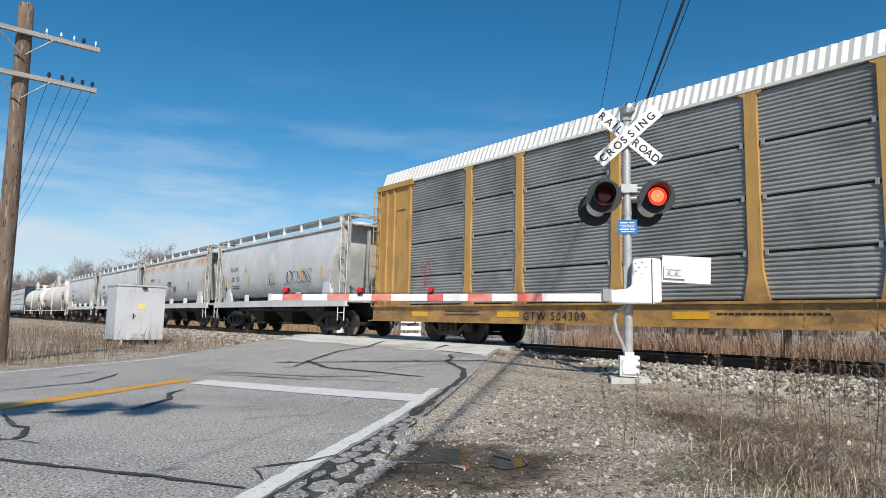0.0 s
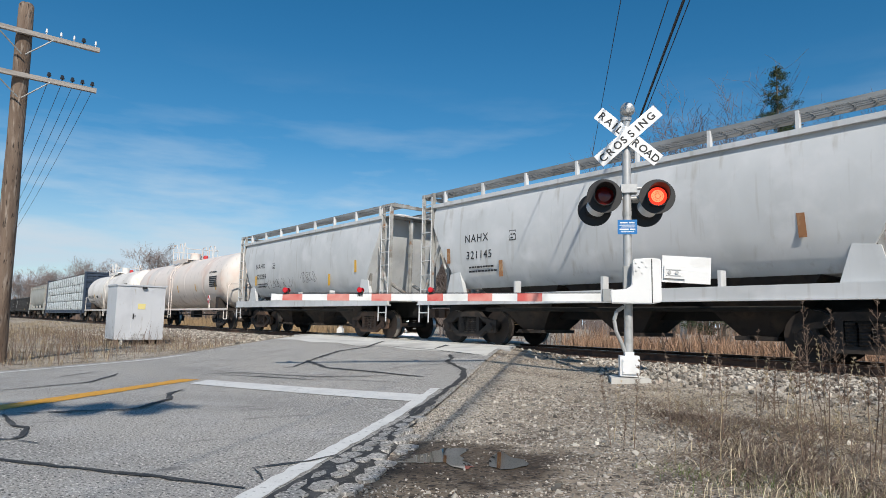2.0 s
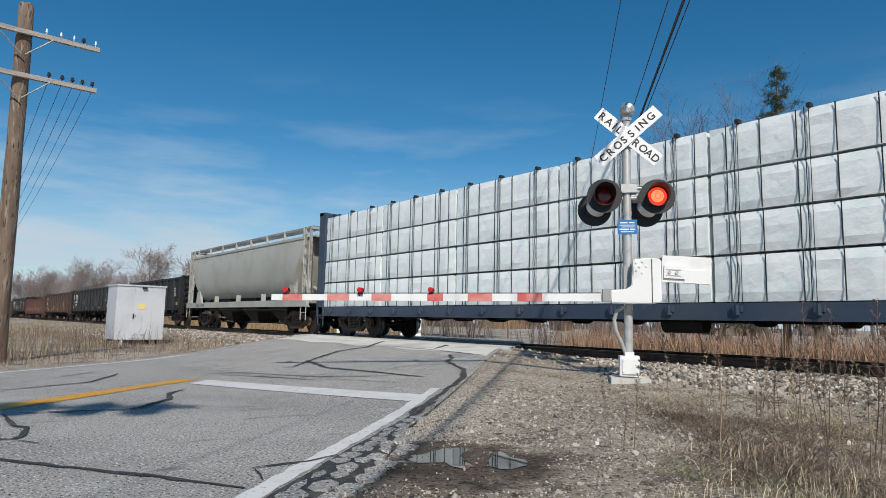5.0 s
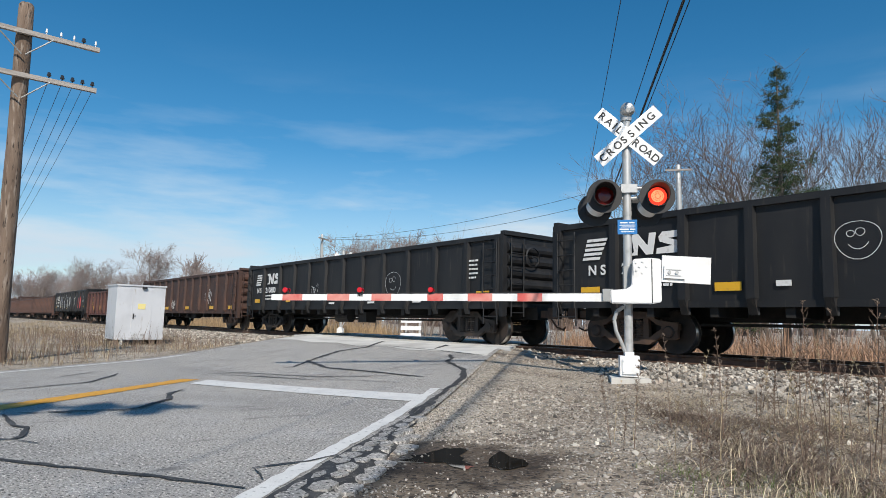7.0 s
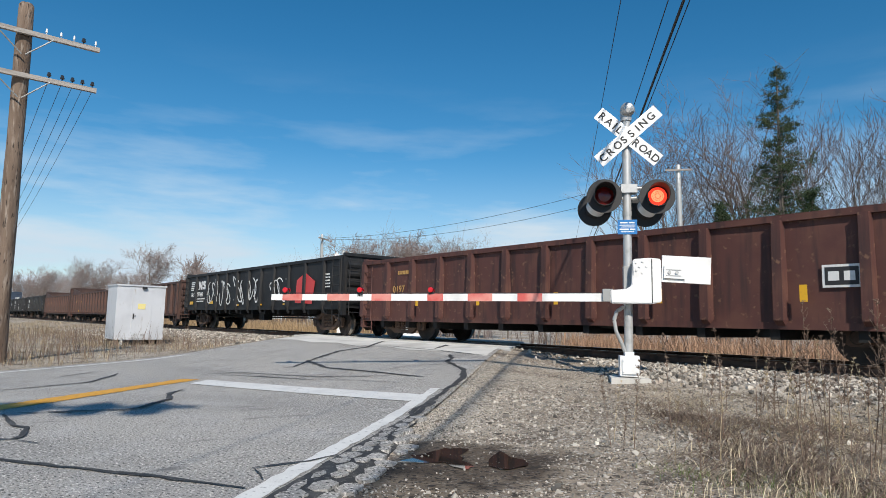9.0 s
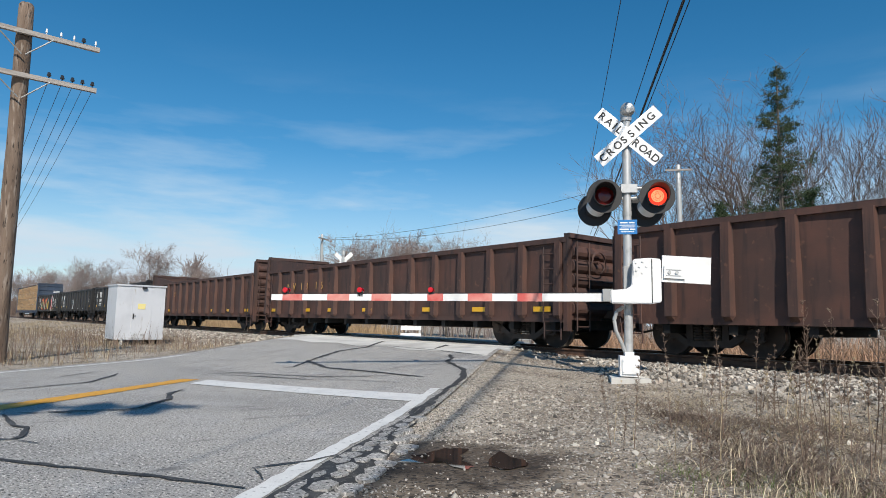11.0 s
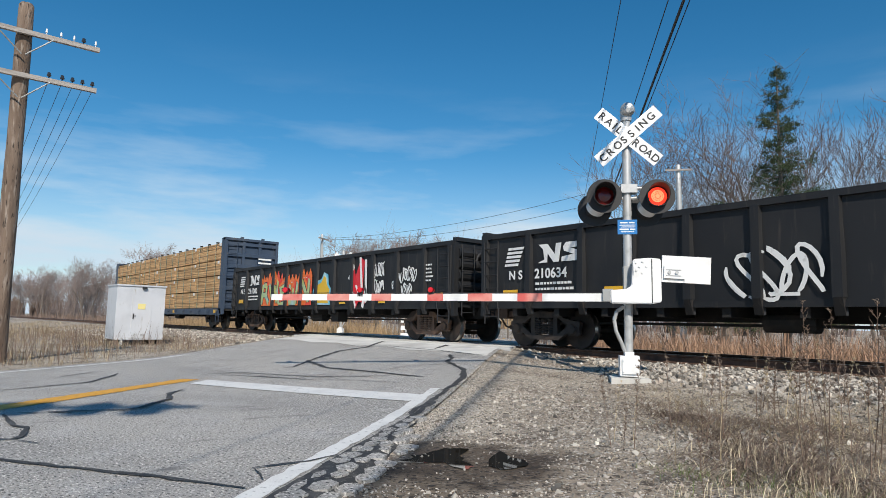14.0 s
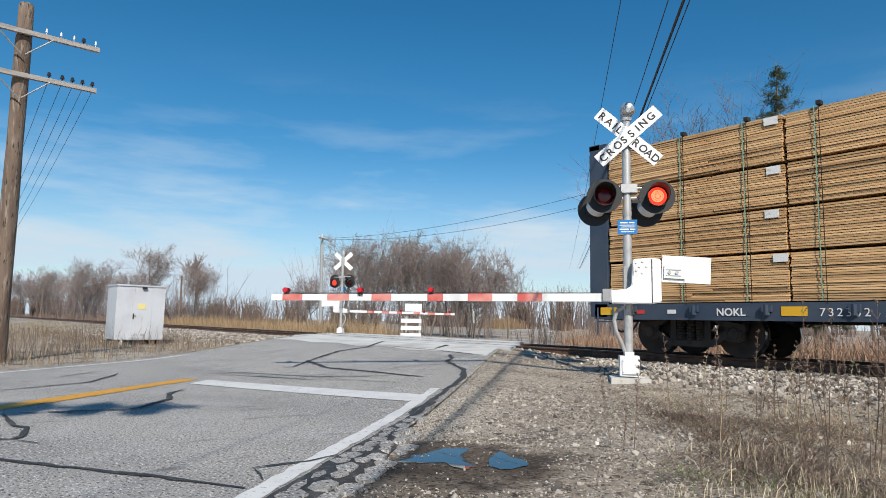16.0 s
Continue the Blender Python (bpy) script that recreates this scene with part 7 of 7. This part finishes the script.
# ---- plants ----
def limbs(segs, sides, name, mat, parent, smoothed=False):
    """Tapered limbs, one prism for each (x0, y0, z0, r0, x1, y1, z1, r1)."""
    S = np.array(segs, float)
    n = len(S)
    a, ra, b, rb = S[:, 0:3], S[:, 3], S[:, 4:7], S[:, 7]
    d = b - a
    d /= np.linalg.norm(d, axis=1)[:, None] + 1e-9
    ref = np.where(np.abs(d[:, 2:3]) > 0.9, np.array([[1.0, 0, 0]]), np.array([[0, 0, 1.0]]))
    u = np.cross(d, ref)
    u /= np.linalg.norm(u, axis=1)[:, None] + 1e-9
    w = np.cross(d, u)
    v = np.empty((n, 2 * sides, 3))
    for k in range(sides):
        q = math.cos(2 * math.pi * k / sides) * u + math.sin(2 * math.pi * k / sides) * w
        v[:, k], v[:, sides + k] = a + q * ra[:, None], b + q * rb[:, None]
    f = np.array([(k, (k + 1) % sides, sides + (k + 1) % sides, sides + k) for k in range(sides)])
    f = (f[None] + (2 * sides * np.arange(n))[:, None, None]).reshape(-1, 4)
    me = bpy.data.meshes.new(name)
    me.from_pydata(v.reshape(-1, 3).tolist(), [], f.tolist())
    me.materials.append(M[mat])
    ob = new(name, me)
    ob.parent = parent
    return ob


def grow(rng, p, d, length, r, level, top, out, wide=1.0):
    """Branches on branches; out[0] takes the stout ones, out[1] the fine ones."""
    n = (6, 5, 4, 3, 3)[level]
    q = Vector(p)
    for k in range(n):
        d = (d + Vector((rng.uniform(-1, 1), rng.uniform(-1, 1), rng.uniform(-0.4, 0.9))) * (0.08 + 0.06 * level)).normalized()
        e = q + d * (length / n)
        r1 = r * (0.86 if k < n - 1 else 0.6)
        out[0 if level < 2 else 1].append((*q, r, *e, r1))
        if level < top and (k > 1 or level > 0):
            for _ in range((2, 2, 1, 1)[level] + (rng.random() < 0.35)):
                side = d.orthogonal().normalized()
                side.rotate(Matrix.Rotation(rng.uniform(0, 6.28), 3, d))
                nd = (d * rng.uniform(0.6, 1.0) + side * rng.uniform(0.4, 0.85) * wide + Vector((0, 0, 0.3 / wide))).normalized()
                grow(rng, e, nd, length * rng.uniform(0.4, 0.62) * (1.15 - 0.5 * k / n if level == 0 else 1), max(r1 * 0.55, 0.007), level + 1, top, out, wide)
        q, r = e, r1


def bare_tree(name, label, h, seed, top=4, r=0.16, thin=0.008, stems=1, wide=1.0, twig="twig"):
    rng = random.Random(seed)
    t = thing(name, label, "tree", pose(0, 0, 0), "bare trees beyond the track")
    out = [[], []]
    for k in range(stems):
        a = rng.uniform(0, 6.28)
        lean = 0.0 if stems == 1 else 0.2
        grow(rng, Vector((0.5 * k * math.cos(a), 0.5 * k * math.sin(a), 0)), Vector((lean * math.cos(a), lean * math.sin(a), 1)).normalized(), h * 0.72, r, 0, top, out, wide)
    hi = max(s[6] for s in out[0] + out[1])
    f = h / hi
    sc = [[(s[0] * f, s[1] * f, s[2] * f, s[3], s[4] * f, s[5] * f, s[6] * f, s[7]) for s in o] for o in out]
    limbs(sc[0], 6, "trunk", "bark", t)
    limbs([(*s[:3], max(s[3], thin), *s[4:7], max(s[7], thin * 0.6)) for s in sc[1]], 3, "crown", twig, t)["kind"] = "stuff"
    return t


def place(tree, spots, rng):
    for i, (x, y, s) in enumerate(spots):
        z = ground_z(x, y) - 0.1
        m = pose(x, y, z, 0, 0, rng.uniform(0, 360))
        if i == 0:
            tree.matrix_basis = m
            tree.scale = (s, s, s)
        else:
            c = copy_thing(tree, m)
            c.scale = (s, s, s)


rng = random.Random(77)
LBL = "leafless grey-brown tree with fine twigs"
place(bare_tree("bare_tree", LBL, 10.5, 1, 4, 0.14, 0.011, 1, 1.55), [(-49.5, 35, 1.0), (-46.5, 39, 0.95), (-54, 31.5, 0.95), (-100, 26, 1.2), (-150, 18, 1.1), (-44, 44, 0.75)], rng)
place(bare_tree("bare_tree", LBL, 10.0, 2, 4, 0.12, 0.011, 2, 1.5), [(-48, 37, 1.0), (-51.5, 33.2, 1.0), (-45.2, 41, 0.9), (-128, 22, 1.2), (-138, 22, 1.1), (-57, 30, 0.6)], rng)
place(bare_tree("bare_tree", LBL, 9.0, 3, 4, 0.11, 0.011, 1, 1.55), [(-48.6, 40, 1.0), (-52.8, 34.5, 0.95), (-82, 26.5, 0.95), (-112, 25, 1.0), (-51.0, 74, 1.2), (-120, 30, 1.1)], rng)
place(bare_tree("bare_tree", LBL, 9.5, 4, 4, 0.1, 0.012, 2, 1.5), [(-50.3, 37.5, 1.0), (-160, 20, 1.2), (-170, 16, 1.2), (-145, 26, 1.0), (-53, 80, 1.1), (-47, 42, 0.85)], rng)


TALL = "tall sparse leafless tree with rising forked limbs"
place(bare_tree("bare_tree", TALL, 14.6, 11, 3, 0.12, 0.009, 2, 1.0, "dark_twig"), [(-21.9, 36.6, 1.0), (-14.4, 40.6, 1.0)], rng)
place(bare_tree("bare_tree", TALL, 14.8, 12, 3, 0.12, 0.009, 2, 0.95, "dark_twig"), [(-20.4, 39.6, 0.86), (-11.2, 38.8, 1.0)], rng)
place(bare_tree("bare_tree", TALL, 17.6, 13, 3, 0.17, 0.01, 2, 1.35, "dark_twig"), [(-18.0, 41.0, 1.0), (-12.4, 45.0, 0.85)], rng)
place(bare_tree("bare_tree", "slim leafless tree standing alone in the field", 10.3, 14, 4, 0.11, 0.016, 1, 0.9), [(-88.0, 28.3, 1.0)], rng)


def far_wood(name, label, spots, h, mat, seed, per=26, stout=0.035):
    """A far thicket: many upright forked stems in one object."""
    g = random.Random(seed)
    segs = []
    for x, y, s in spots:
        z = ground_z(x, y)
        for k in range(per):
            px, py = x + g.uniform(-2.2, 2.2) * s, y + g.uniform(-2.2, 2.2) * s
            hh = h * s * g.uniform(0.45, 1.0)
            d = Vector((g.uniform(-0.25, 0.25), g.uniform(-0.25, 0.25), 1)).normalized()
            q = Vector((px, py, z))
            r = stout * s
            for j in range(5):
                e = q + d * hh / 5
                segs.append((*q, r, *e, r * 0.75))
                for _ in range(2):
                    sd = (d + Vector((g.uniform(-1, 1), g.uniform(-1, 1), 0.3)) * 0.8).normalized()
                    segs.append((*e, r * 0.5, *(e + sd * hh * g.uniform(0.1, 0.24)), r * 0.2))
                q, r = e, r * 0.75
                d = (d + Vector((g.uniform(-1, 1), g.uniform(-1, 1), 0.2)) * 0.18).normalized()
    ob = limbs(segs, 3, name, mat, None)
    return tagged(ob, label, "trees", kind="stuff")


g = random.Random(4)
far_wood("far_woods", "distant leafless thicket along the railway", [(-70 - 6.0 * k, 30 + 6 * g.random(), g.uniform(0.8, 1.3)) for k in range(30)], 4.6, "brush", 31, 54, 0.03)
far_wood("far_woods", "distant leafless thicket across the field", [(-210 + 7 * k, 150 + g.uniform(-12, 12), g.uniform(1.3, 2.0)) for k in range(24)], 6.5, "twig", 32, 26, 0.12)
far_wood("far_woods", "leafless thicket of fine grey stems beyond the crossing", [(-56.5 + 0.95 * k + g.uniform(-1, 1), 30.5 + 0.95 * k + g.uniform(-1.5, 1.5), g.uniform(0.75, 1.15)) for k in range(13)], 9.5, "twig", 35, 16)
far_wood("far_woods", "distant leafless row of trees along the railway", [(-88 - 5.5 * k, 25 + 5 * g.random() - 0.1 * k, g.uniform(0.75, 1.35)) for k in range(17)], 6.5, "twig", 36, 26, 0.05)
far_wood("roadside_brush", "leafless brush beside the far road", [(-33 - 3.2 * k + g.uniform(-1, 1), 48 + 3.9 * k, g.uniform(0.5, 0.9)) for k in range(16)], 5.0, "twig", 33, 22)
far_wood("roadside_brush", "leafless brush beyond the track", [(-30 + 3.0 * k, 31 + 3 * g.random(), g.uniform(0.5, 0.8)) for k in range(12)], 4.5, "brush", 34, 24)


far_wood("far_woods", "distant brown line of woods on the horizon", [(-420 + 9 * k, 95 + 20 * g.random() + 0.1 * k, g.uniform(0.9, 1.4)) for k in range(42)], 8.0, "brush", 37, 34, 0.16)
far_wood("far_woods", "distant brown line of woods on the horizon", [(-560 + 10 * k, 34 + 10 * g.random(), g.uniform(0.9, 1.5)) for k in range(34)], 8.5, "brush", 39, 30, 0.18)
far_wood("far_woods", "distant brown line of woods on the horizon", [(-95 + 9 * k, 190 + 20 * g.random(), g.uniform(0.9, 1.4)) for k in range(24)], 7.0, "brush", 38, 30, 0.16)


# evergreens
def evergreen(h, seed, label, wide=0.2, step=0.02):
    """Rising boughs of uneven length, each with sprays of needles towards its end."""
    rng = random.Random(seed)
    t = thing("evergreen_tree", label, "tree", pose(0, 0, 0), "evergreens beyond the track")
    out = [(0, 0, 0, 0.2, 0, 0, h * 0.5, 0.12), (0, 0, h * 0.5, 0.12, 0, 0, h, 0.02)]
    leaves = []
    z = h * 0.16
    while z < h * 0.985:
        reach = wide * h * (1 - (z / h)) ** 0.85 * rng.uniform(0.45, 1.25) + 0.1
        for k in range(rng.randint(3, 5)):
            a = rng.uniform(0, 6.28)
            l = reach * rng.uniform(0.45, 1.15)
            d = Vector((math.cos(a), math.sin(a), rng.uniform(-0.1, 0.65)))
            e = Vector((0, 0, z)) + d * l
            out.append((0, 0, z, 0.03, *e, 0.008))
            for c in range(2 + int(l * 3.2)):
                q0 = Vector((0, 0, z)) + d * l * rng.uniform(0.3, 1.0) + Vector((rng.uniform(-1, 1), rng.uniform(-1, 1), rng.uniform(-0.6, 0.8))) * 0.16 * (0.5 + l)
                size = rng.uniform(0.1, 0.2)
                for j in range(26):
                    v = Vector((rng.gauss(0, 1), rng.gauss(0, 1), rng.gauss(0.25, 0.8))).normalized()
                    c0 = q0 + Vector((rng.gauss(0, 1), rng.gauss(0, 1), rng.gauss(0, 0.8))) * size * 0.7
                    leaves.append((*c0, 0.017, *(c0 + v * size * rng.uniform(0.4, 0.9)), 0.005))
        z += h * step * rng.uniform(0.6, 1.4)
    limbs(out, 5, "trunk", "bark", t)
    limbs(leaves, 3, "crown", "needle", t)["kind"] = "stuff"
    return t


e = evergreen(13.6, 5, "tall dark green ragged evergreen tree", 0.25, 0.018)
e.matrix_basis = pose(-12.72, 30.56, -0.2)
e = evergreen(6.9, 6, "low bushy evergreen beside the tall one", 0.32)
e.matrix_basis = pose(-14.6, 28.6, -0.2)
e = evergreen(7.4, 7, "low bushy evergreen beside the tall one", 0.32)
e.matrix_basis = pose(-11.3, 30.2, -0.2)


def blades(name, label, category, places, h, lean, mat, seed, width=0.004, flat=1.0):
    """Dry blades in one object; places: x, y, z and a size."""
    g = np.random.RandomState(seed)
    P = np.array(places, float)
    n = len(P)
    hh = g.uniform(h[0], h[1], n) * P[:, 3]
    a = g.uniform(0, 6.283, n)
    ln = g.uniform(lean[0], lean[1], n)
    dirs = np.stack([np.cos(a), np.sin(a), np.zeros(n)], 1)
    side = np.stack([-np.sin(a + 0.6), np.cos(a + 0.6), np.zeros(n)], 1) * (width * P[:, 3])[:, None]
    rows = []
    for k, (t, w) in enumerate(((0, 1.0), (0.5, 0.8), (1.0, 0.12))):
        c = P[:, :3] + dirs * (ln * hh * t ** 1.7)[:, None] + np.array([[0, 0, 1.0]]) * (flat * hh * t * np.sqrt(np.maximum(0.05, 1 - (ln * t) ** 2 * 0.8)))[:, None]
        rows += [c - side * w, c + side * w]
    v = np.stack(rows, 1).reshape(-1, 3)
    f = (np.array([(0, 1, 3, 2), (2, 3, 5, 4)])[None] + (6 * np.arange(n))[:, None, None]).reshape(-1, 4)
    me = bpy.data.meshes.new(name)
    me.from_pydata(v.tolist(), [], f.tolist())
    me.materials.append(M[mat])
    return tagged(new(name, me), label, category, kind="stuff")


def verge(n, xr, yr, keep, seed, spread=0.12, per=14):
    g = random.Random(seed)
    out = []
    while len(out) < n:
        x, y = g.uniform(*xr), g.uniform(*yr)
        if not keep(x, y, g):
            continue
        s = g.uniform(0.5, 1.1)
        for _ in range(per):
            px, py = x + g.gauss(0, spread), y + g.gauss(0, spread)
            out.append((px, py, ground_z(px, py) - 0.01, s * g.uniform(0.7, 1.2)))
    return out


def right_side(x, y, g):
    a = N.x * x + N.y * y
    k = smooth(0.1, 2.2, a) * (1 - smooth(8.0, 9.0, y))
    return g.random() < k * (0.25 + 0.75 * max(0, noise.noise((x * 0.9, y * 0.9, 5)) + 0.45))


def left_side(x, y, g):
    a = N.x * x + N.y * y
    return a < -9.5 and y < 8.6 and g.random() < 0.25 + 0.9 * max(0, noise.noise((x * 0.4, y * 0.4, 9)) + 0.3)


blades("dead_grass", "matted pale dead grass on the verge", "grass", verge(24000, (-6.5, 1.5), (1.0, 9.2), right_side, 51), (0.03, 0.12), (0.7, 1.05), "dead_grass", 61, 0.0022)
blades("dead_stems", "tangle of dark dead stems lying on the verge", "weeds", verge(7000, (-5.5, 1.5), (2.5, 9.0), right_side, 52, 0.25, 8), (0.1, 0.45), (0.85, 1.08), "dead_stem", 62, 0.0032, 0.45)
blades("straw_litter", "bleached straw lying flat on the verge", "grass", verge(22000, (-5.5, 1.5), (2.5, 8.6), right_side, 71, 0.3, 6), (0.06, 0.3), (0.95, 1.1), "straw", 72, 0.003, 0.25)
blades("straw_litter", "bleached straw and chips strewn on the shoulder", "grass", verge(1200, (-6.5, 0.5), (2.0, 9.0), lambda x, y, g: -1.0 < N.x * x + N.y * y < 1.6, 73, 0.5, 5), (0.02, 0.08), (1.0, 1.1), "straw", 74, 0.002, 0.12)


def furrow(x, y, g):
    return abs(0.645 * (x + 3.7) + 0.764 * (y - 6.3)) < 0.13


blades("dead_stems", "dark matted stems in a shallow furrow", "weeds", verge(2400, (-4.0, -0.6), (3.8, 6.6), furrow, 75, 0.12, 8), (0.08, 0.35), (0.8, 1.05), "dead_stem", 76, 0.004, 0.5)
g = random.Random(31)
blades("dead_grass", "tall pale dry grass beside the road", "grass", verge(15000, (-40, -11), (-1, 8.6), left_side, 53, 0.2), (0.06, 0.28), (0.3, 1.0), "dead_grass", 63, 0.005)
blades("dead_grass", "low pale dry grass along the railway", "grass", verge(7000, (-80, -38), (2, 10.5), lambda x, y, g: N.x * x + N.y * y < -10 and noise.noise((x * 0.2, y * 0.5, 2)) > -0.1, 77, 0.5), (0.05, 0.22), (0.3, 1.0), "dead_grass", 78, 0.012)
blades("dead_stems", "brown dead weeds beside the road", "weeds", verge(4200, (-38, -12), (-1, 8.6), left_side, 54, 0.3, 8), (0.25, 0.75), (0.05, 0.45), "dead_stem", 64, 0.006)


def far_side(x, y, g):
    a = N.x * x + N.y * y
    return not -10.5 < a < 0.5


blades("dry_reeds", "tall tan dry reeds beyond the track", "reeds", [(x, y, z, s) for x, y, z, s in verge(26000, (-75, -18), (17.5, 25), far_side, 55, 0.5)], (0.7, 1.5), (0.05, 0.35), "reed", 65, 0.016)
blades("dry_brush", "reddish brown dry brush beyond the track", "brush", verge(26000, (-24, 6), (16.6, 26), far_side, 56, 0.4), (0.6, 1.4), (0.05, 0.6), "red_brush", 66, 0.01)
blades("dry_reeds", "tan dry grass beyond the track", "grass", verge(5000, (-24, 6), (16.2, 27), far_side, 57, 0.4), (0.3, 0.8), (0.05, 0.6), "reed", 67, 0.01)
blades("dry_reeds", "far strip of dry grass along the railway", "grass", verge(12000, (-190, -70), (17.5, 32), far_side, 58, 1.2), (0.7, 1.6), (0.05, 0.35), "brush", 68, 0.05)


blades("dry_reeds", "tan mound of dry reeds beside the far road", "reeds", [(x, y, ground_z(x, y), s) for x, y, s in ((-112 + 10 * a, 100 + 10 * b, 1.2 - 0.8 * (abs(a - 0.5) + abs(b - 0.5))) for a, b in np.random.RandomState(3).rand(1500, 2))], (1.5, 3.2), (0.05, 0.4), "reed", 69, 0.06)

def near_verge(x, y, g):
    return N.x * x + N.y * y > 0.7 and noise.noise((x * 1.3, y * 1.3, 15)) > -0.05


blades("green_grass", "short green spring grass among the straw", "grass", verge(2600, (-3.2, -0.4), (2.6, 4.4), near_verge, 81, 0.09, 16), (0.03, 0.1), (0.3, 0.95), "green_blade", 82, 0.002)


def swath(x, y, g):
    d = 0.62 * (x + 2.6) + 0.785 * (y - 5.6)
    return N.x * x + N.y * y > 0.9 and noise.noise((x * 0.7 + 4, y * 1.6, 21)) > 0.02 and abs(d) < 1.3


blades("dead_stems", "dark swaths of flattened stems on the verge", "weeds", verge(3600, (-4.6, 0.4), (3.6, 7.6), swath, 83, 0.16, 10), (0.12, 0.5), (0.85, 1.05), "dead_stem", 84, 0.0045, 0.35)
g = random.Random(85)
stones = []
while len(stones) < 2600:
    x, y = g.uniform(-6.5, 0.5), g.uniform(2.0, 9.0)
    if N.x * x + N.y * y > -0.9 and g.random() < 0.25 + max(0, noise.noise((x * 0.8, y * 0.8, 30))) and math.hypot(x + 3.5, y - 3.0) > 0.75:
        stones.append((x, y, ground_z(x, y) + g.uniform(-0.004, 0.006)))
scatter("verge_stones", stones, (0.008, 0.026), "stone", "pale loose stones strewn over the verge", "stones", 86)
blades("dead_grass", "pale straw tufts at the edge of the verge", "grass", verge(3500, (-2.9, 0.2), (3.0, 5.2), right_side, 59, 0.1), (0.06, 0.2), (0.2, 0.9), "straw", 70, 0.002)


# single tall weeds in front
def weed(h, seed, label, bushy, mat="dead_stem"):
    rng = random.Random(seed)
    t = thing("dry_weed", label, "weed", pose(0, 0, 0), "dry weeds on the verge")
    stem, twigs = [], []
    q, d, r = Vector((0, 0, -0.02)), Vector((rng.uniform(-0.12, 0.12), rng.uniform(-0.12, 0.12), 1)).normalized(), 0.0055
    n = 12
    for k in range(n):
        e = q + d * h / n
        stem.append((*q, r, *e, r * 0.9))
        if k > (2 if bushy else 6):
            for _ in range(3 if bushy else 4):
                a = rng.uniform(0, 6.28)
                l = h * rng.uniform(0.08, 0.24) * (1.25 - k / n) * (1.0 if bushy else 0.55)
                f = e + Vector((math.cos(a) * 0.6, math.sin(a) * 0.6, 0.85)).normalized() * l
                twigs.append((*e, 0.0025, *f, 0.0012))
                for j in range(5):
                    p = e.lerp(f, rng.uniform(0.3, 1.0))
                    v = Vector((rng.uniform(-1, 1), rng.uniform(-1, 1), rng.uniform(0, 1))).normalized()
                    twigs.append((*p, 0.0035, *(p + v * rng.uniform(0.008, 0.03)), 0.0008))
        q, r = e, r * 0.9
        d = (d + Vector((rng.uniform(-1, 1), rng.uniform(-1, 1), 0.4)) * 0.05).normalized()
    bm = bmesh.new()
    lathe(bm, [(h * k / n, 0.0055 * 0.9 ** k) for k in range(n + 1)], (0, 0, 0), (0, 0, 1), seg=5)
    line = [Vector(s[:3]) for s in stem] + [Vector(stem[-1][4:7])]
    for v in bm.verts:
        v.co += line[min(n, round(v.co.z * n / h))] - Vector((0, 0, v.co.z))
    part("stem", bm, mat, t)
    limbs(twigs, 3, "seed_head", mat, t)["kind"] = "stuff"
    return t


kinds = [weed(0.95, 1, "tall dry brown weed with seed heads", False), weed(1.2, 2, "tall branching dry weed", True), weed(0.6, 3, "short dry branching weed", True), weed(0.75, 4, "thin dry weed with a seed head", False), weed(0.9, 5, "tall pale straw-coloured stalk", False, "dead_grass")]
spots = [(0, -3.35, 7.2, 1.0), (1, -3.18, 8.3, 1.05), (1, -2.3, 6.3, 0.95), (1, -1.75, 5.6, 1.0), (0, -2.9, 5.6, 1.0), (3, -2.85, 5.2, 1.0), (2, -2.5, 7.4, 1.1), (1, -2.45, 8.3, 0.9), (2, -1.9, 6.6, 1.2), (3, -1.55, 4.9, 1.0), (2, -1.35, 5.3, 1.3), (1, -1.5, 6.4, 1.1), (2, -3.9, 7.6, 0.8), (3, -3.6, 7.9, 0.9), (2, -1.2, 4.5, 1.1), (0, -2.0, 5.0, 0.8), (3, -2.35, 4.2, 0.6), (2, -2.2, 7.9, 1.3), (2, -1.75, 7.6, 1.3), (1, -1.9, 8.2, 0.8), (3, -4.3, 8.2, 0.7), (0, -3.0, 8.7, 0.9), (2, -2.9, 6.6, 0.9), (2, -1.6, 4.1, 0.8), (3, -2.05, 3.7, 0.5)]
more = np.random.RandomState(5)
spots += [(more.choice((0, 1, 2, 3, 4, 4, 4)), more.uniform(-3.5, -0.9), 4.2 + 4.4 * more.rand() ** 1.4, more.uniform(0.25, 0.95)) for _ in range(52)]
seen = set()
g = random.Random(9)
for k, x, y, s in spots:
    m = pose(x, y, ground_z(x, y), 0, 0, g.uniform(0, 360))
    if k in seen:
        c = copy_thing(kinds[k], m)
    else:
        c = kinds[k]
        c.matrix_basis = m
        seen.add(k)
    c.scale = (s, s, s)


def motions():
    """The whole train runs along the track at one speed."""
    for ob, rear in TRAIN:
        walk(ob, [(t, pose(rear + s, TRACK_Y, RAIL_Z)) for t, s in RUN])


motions()
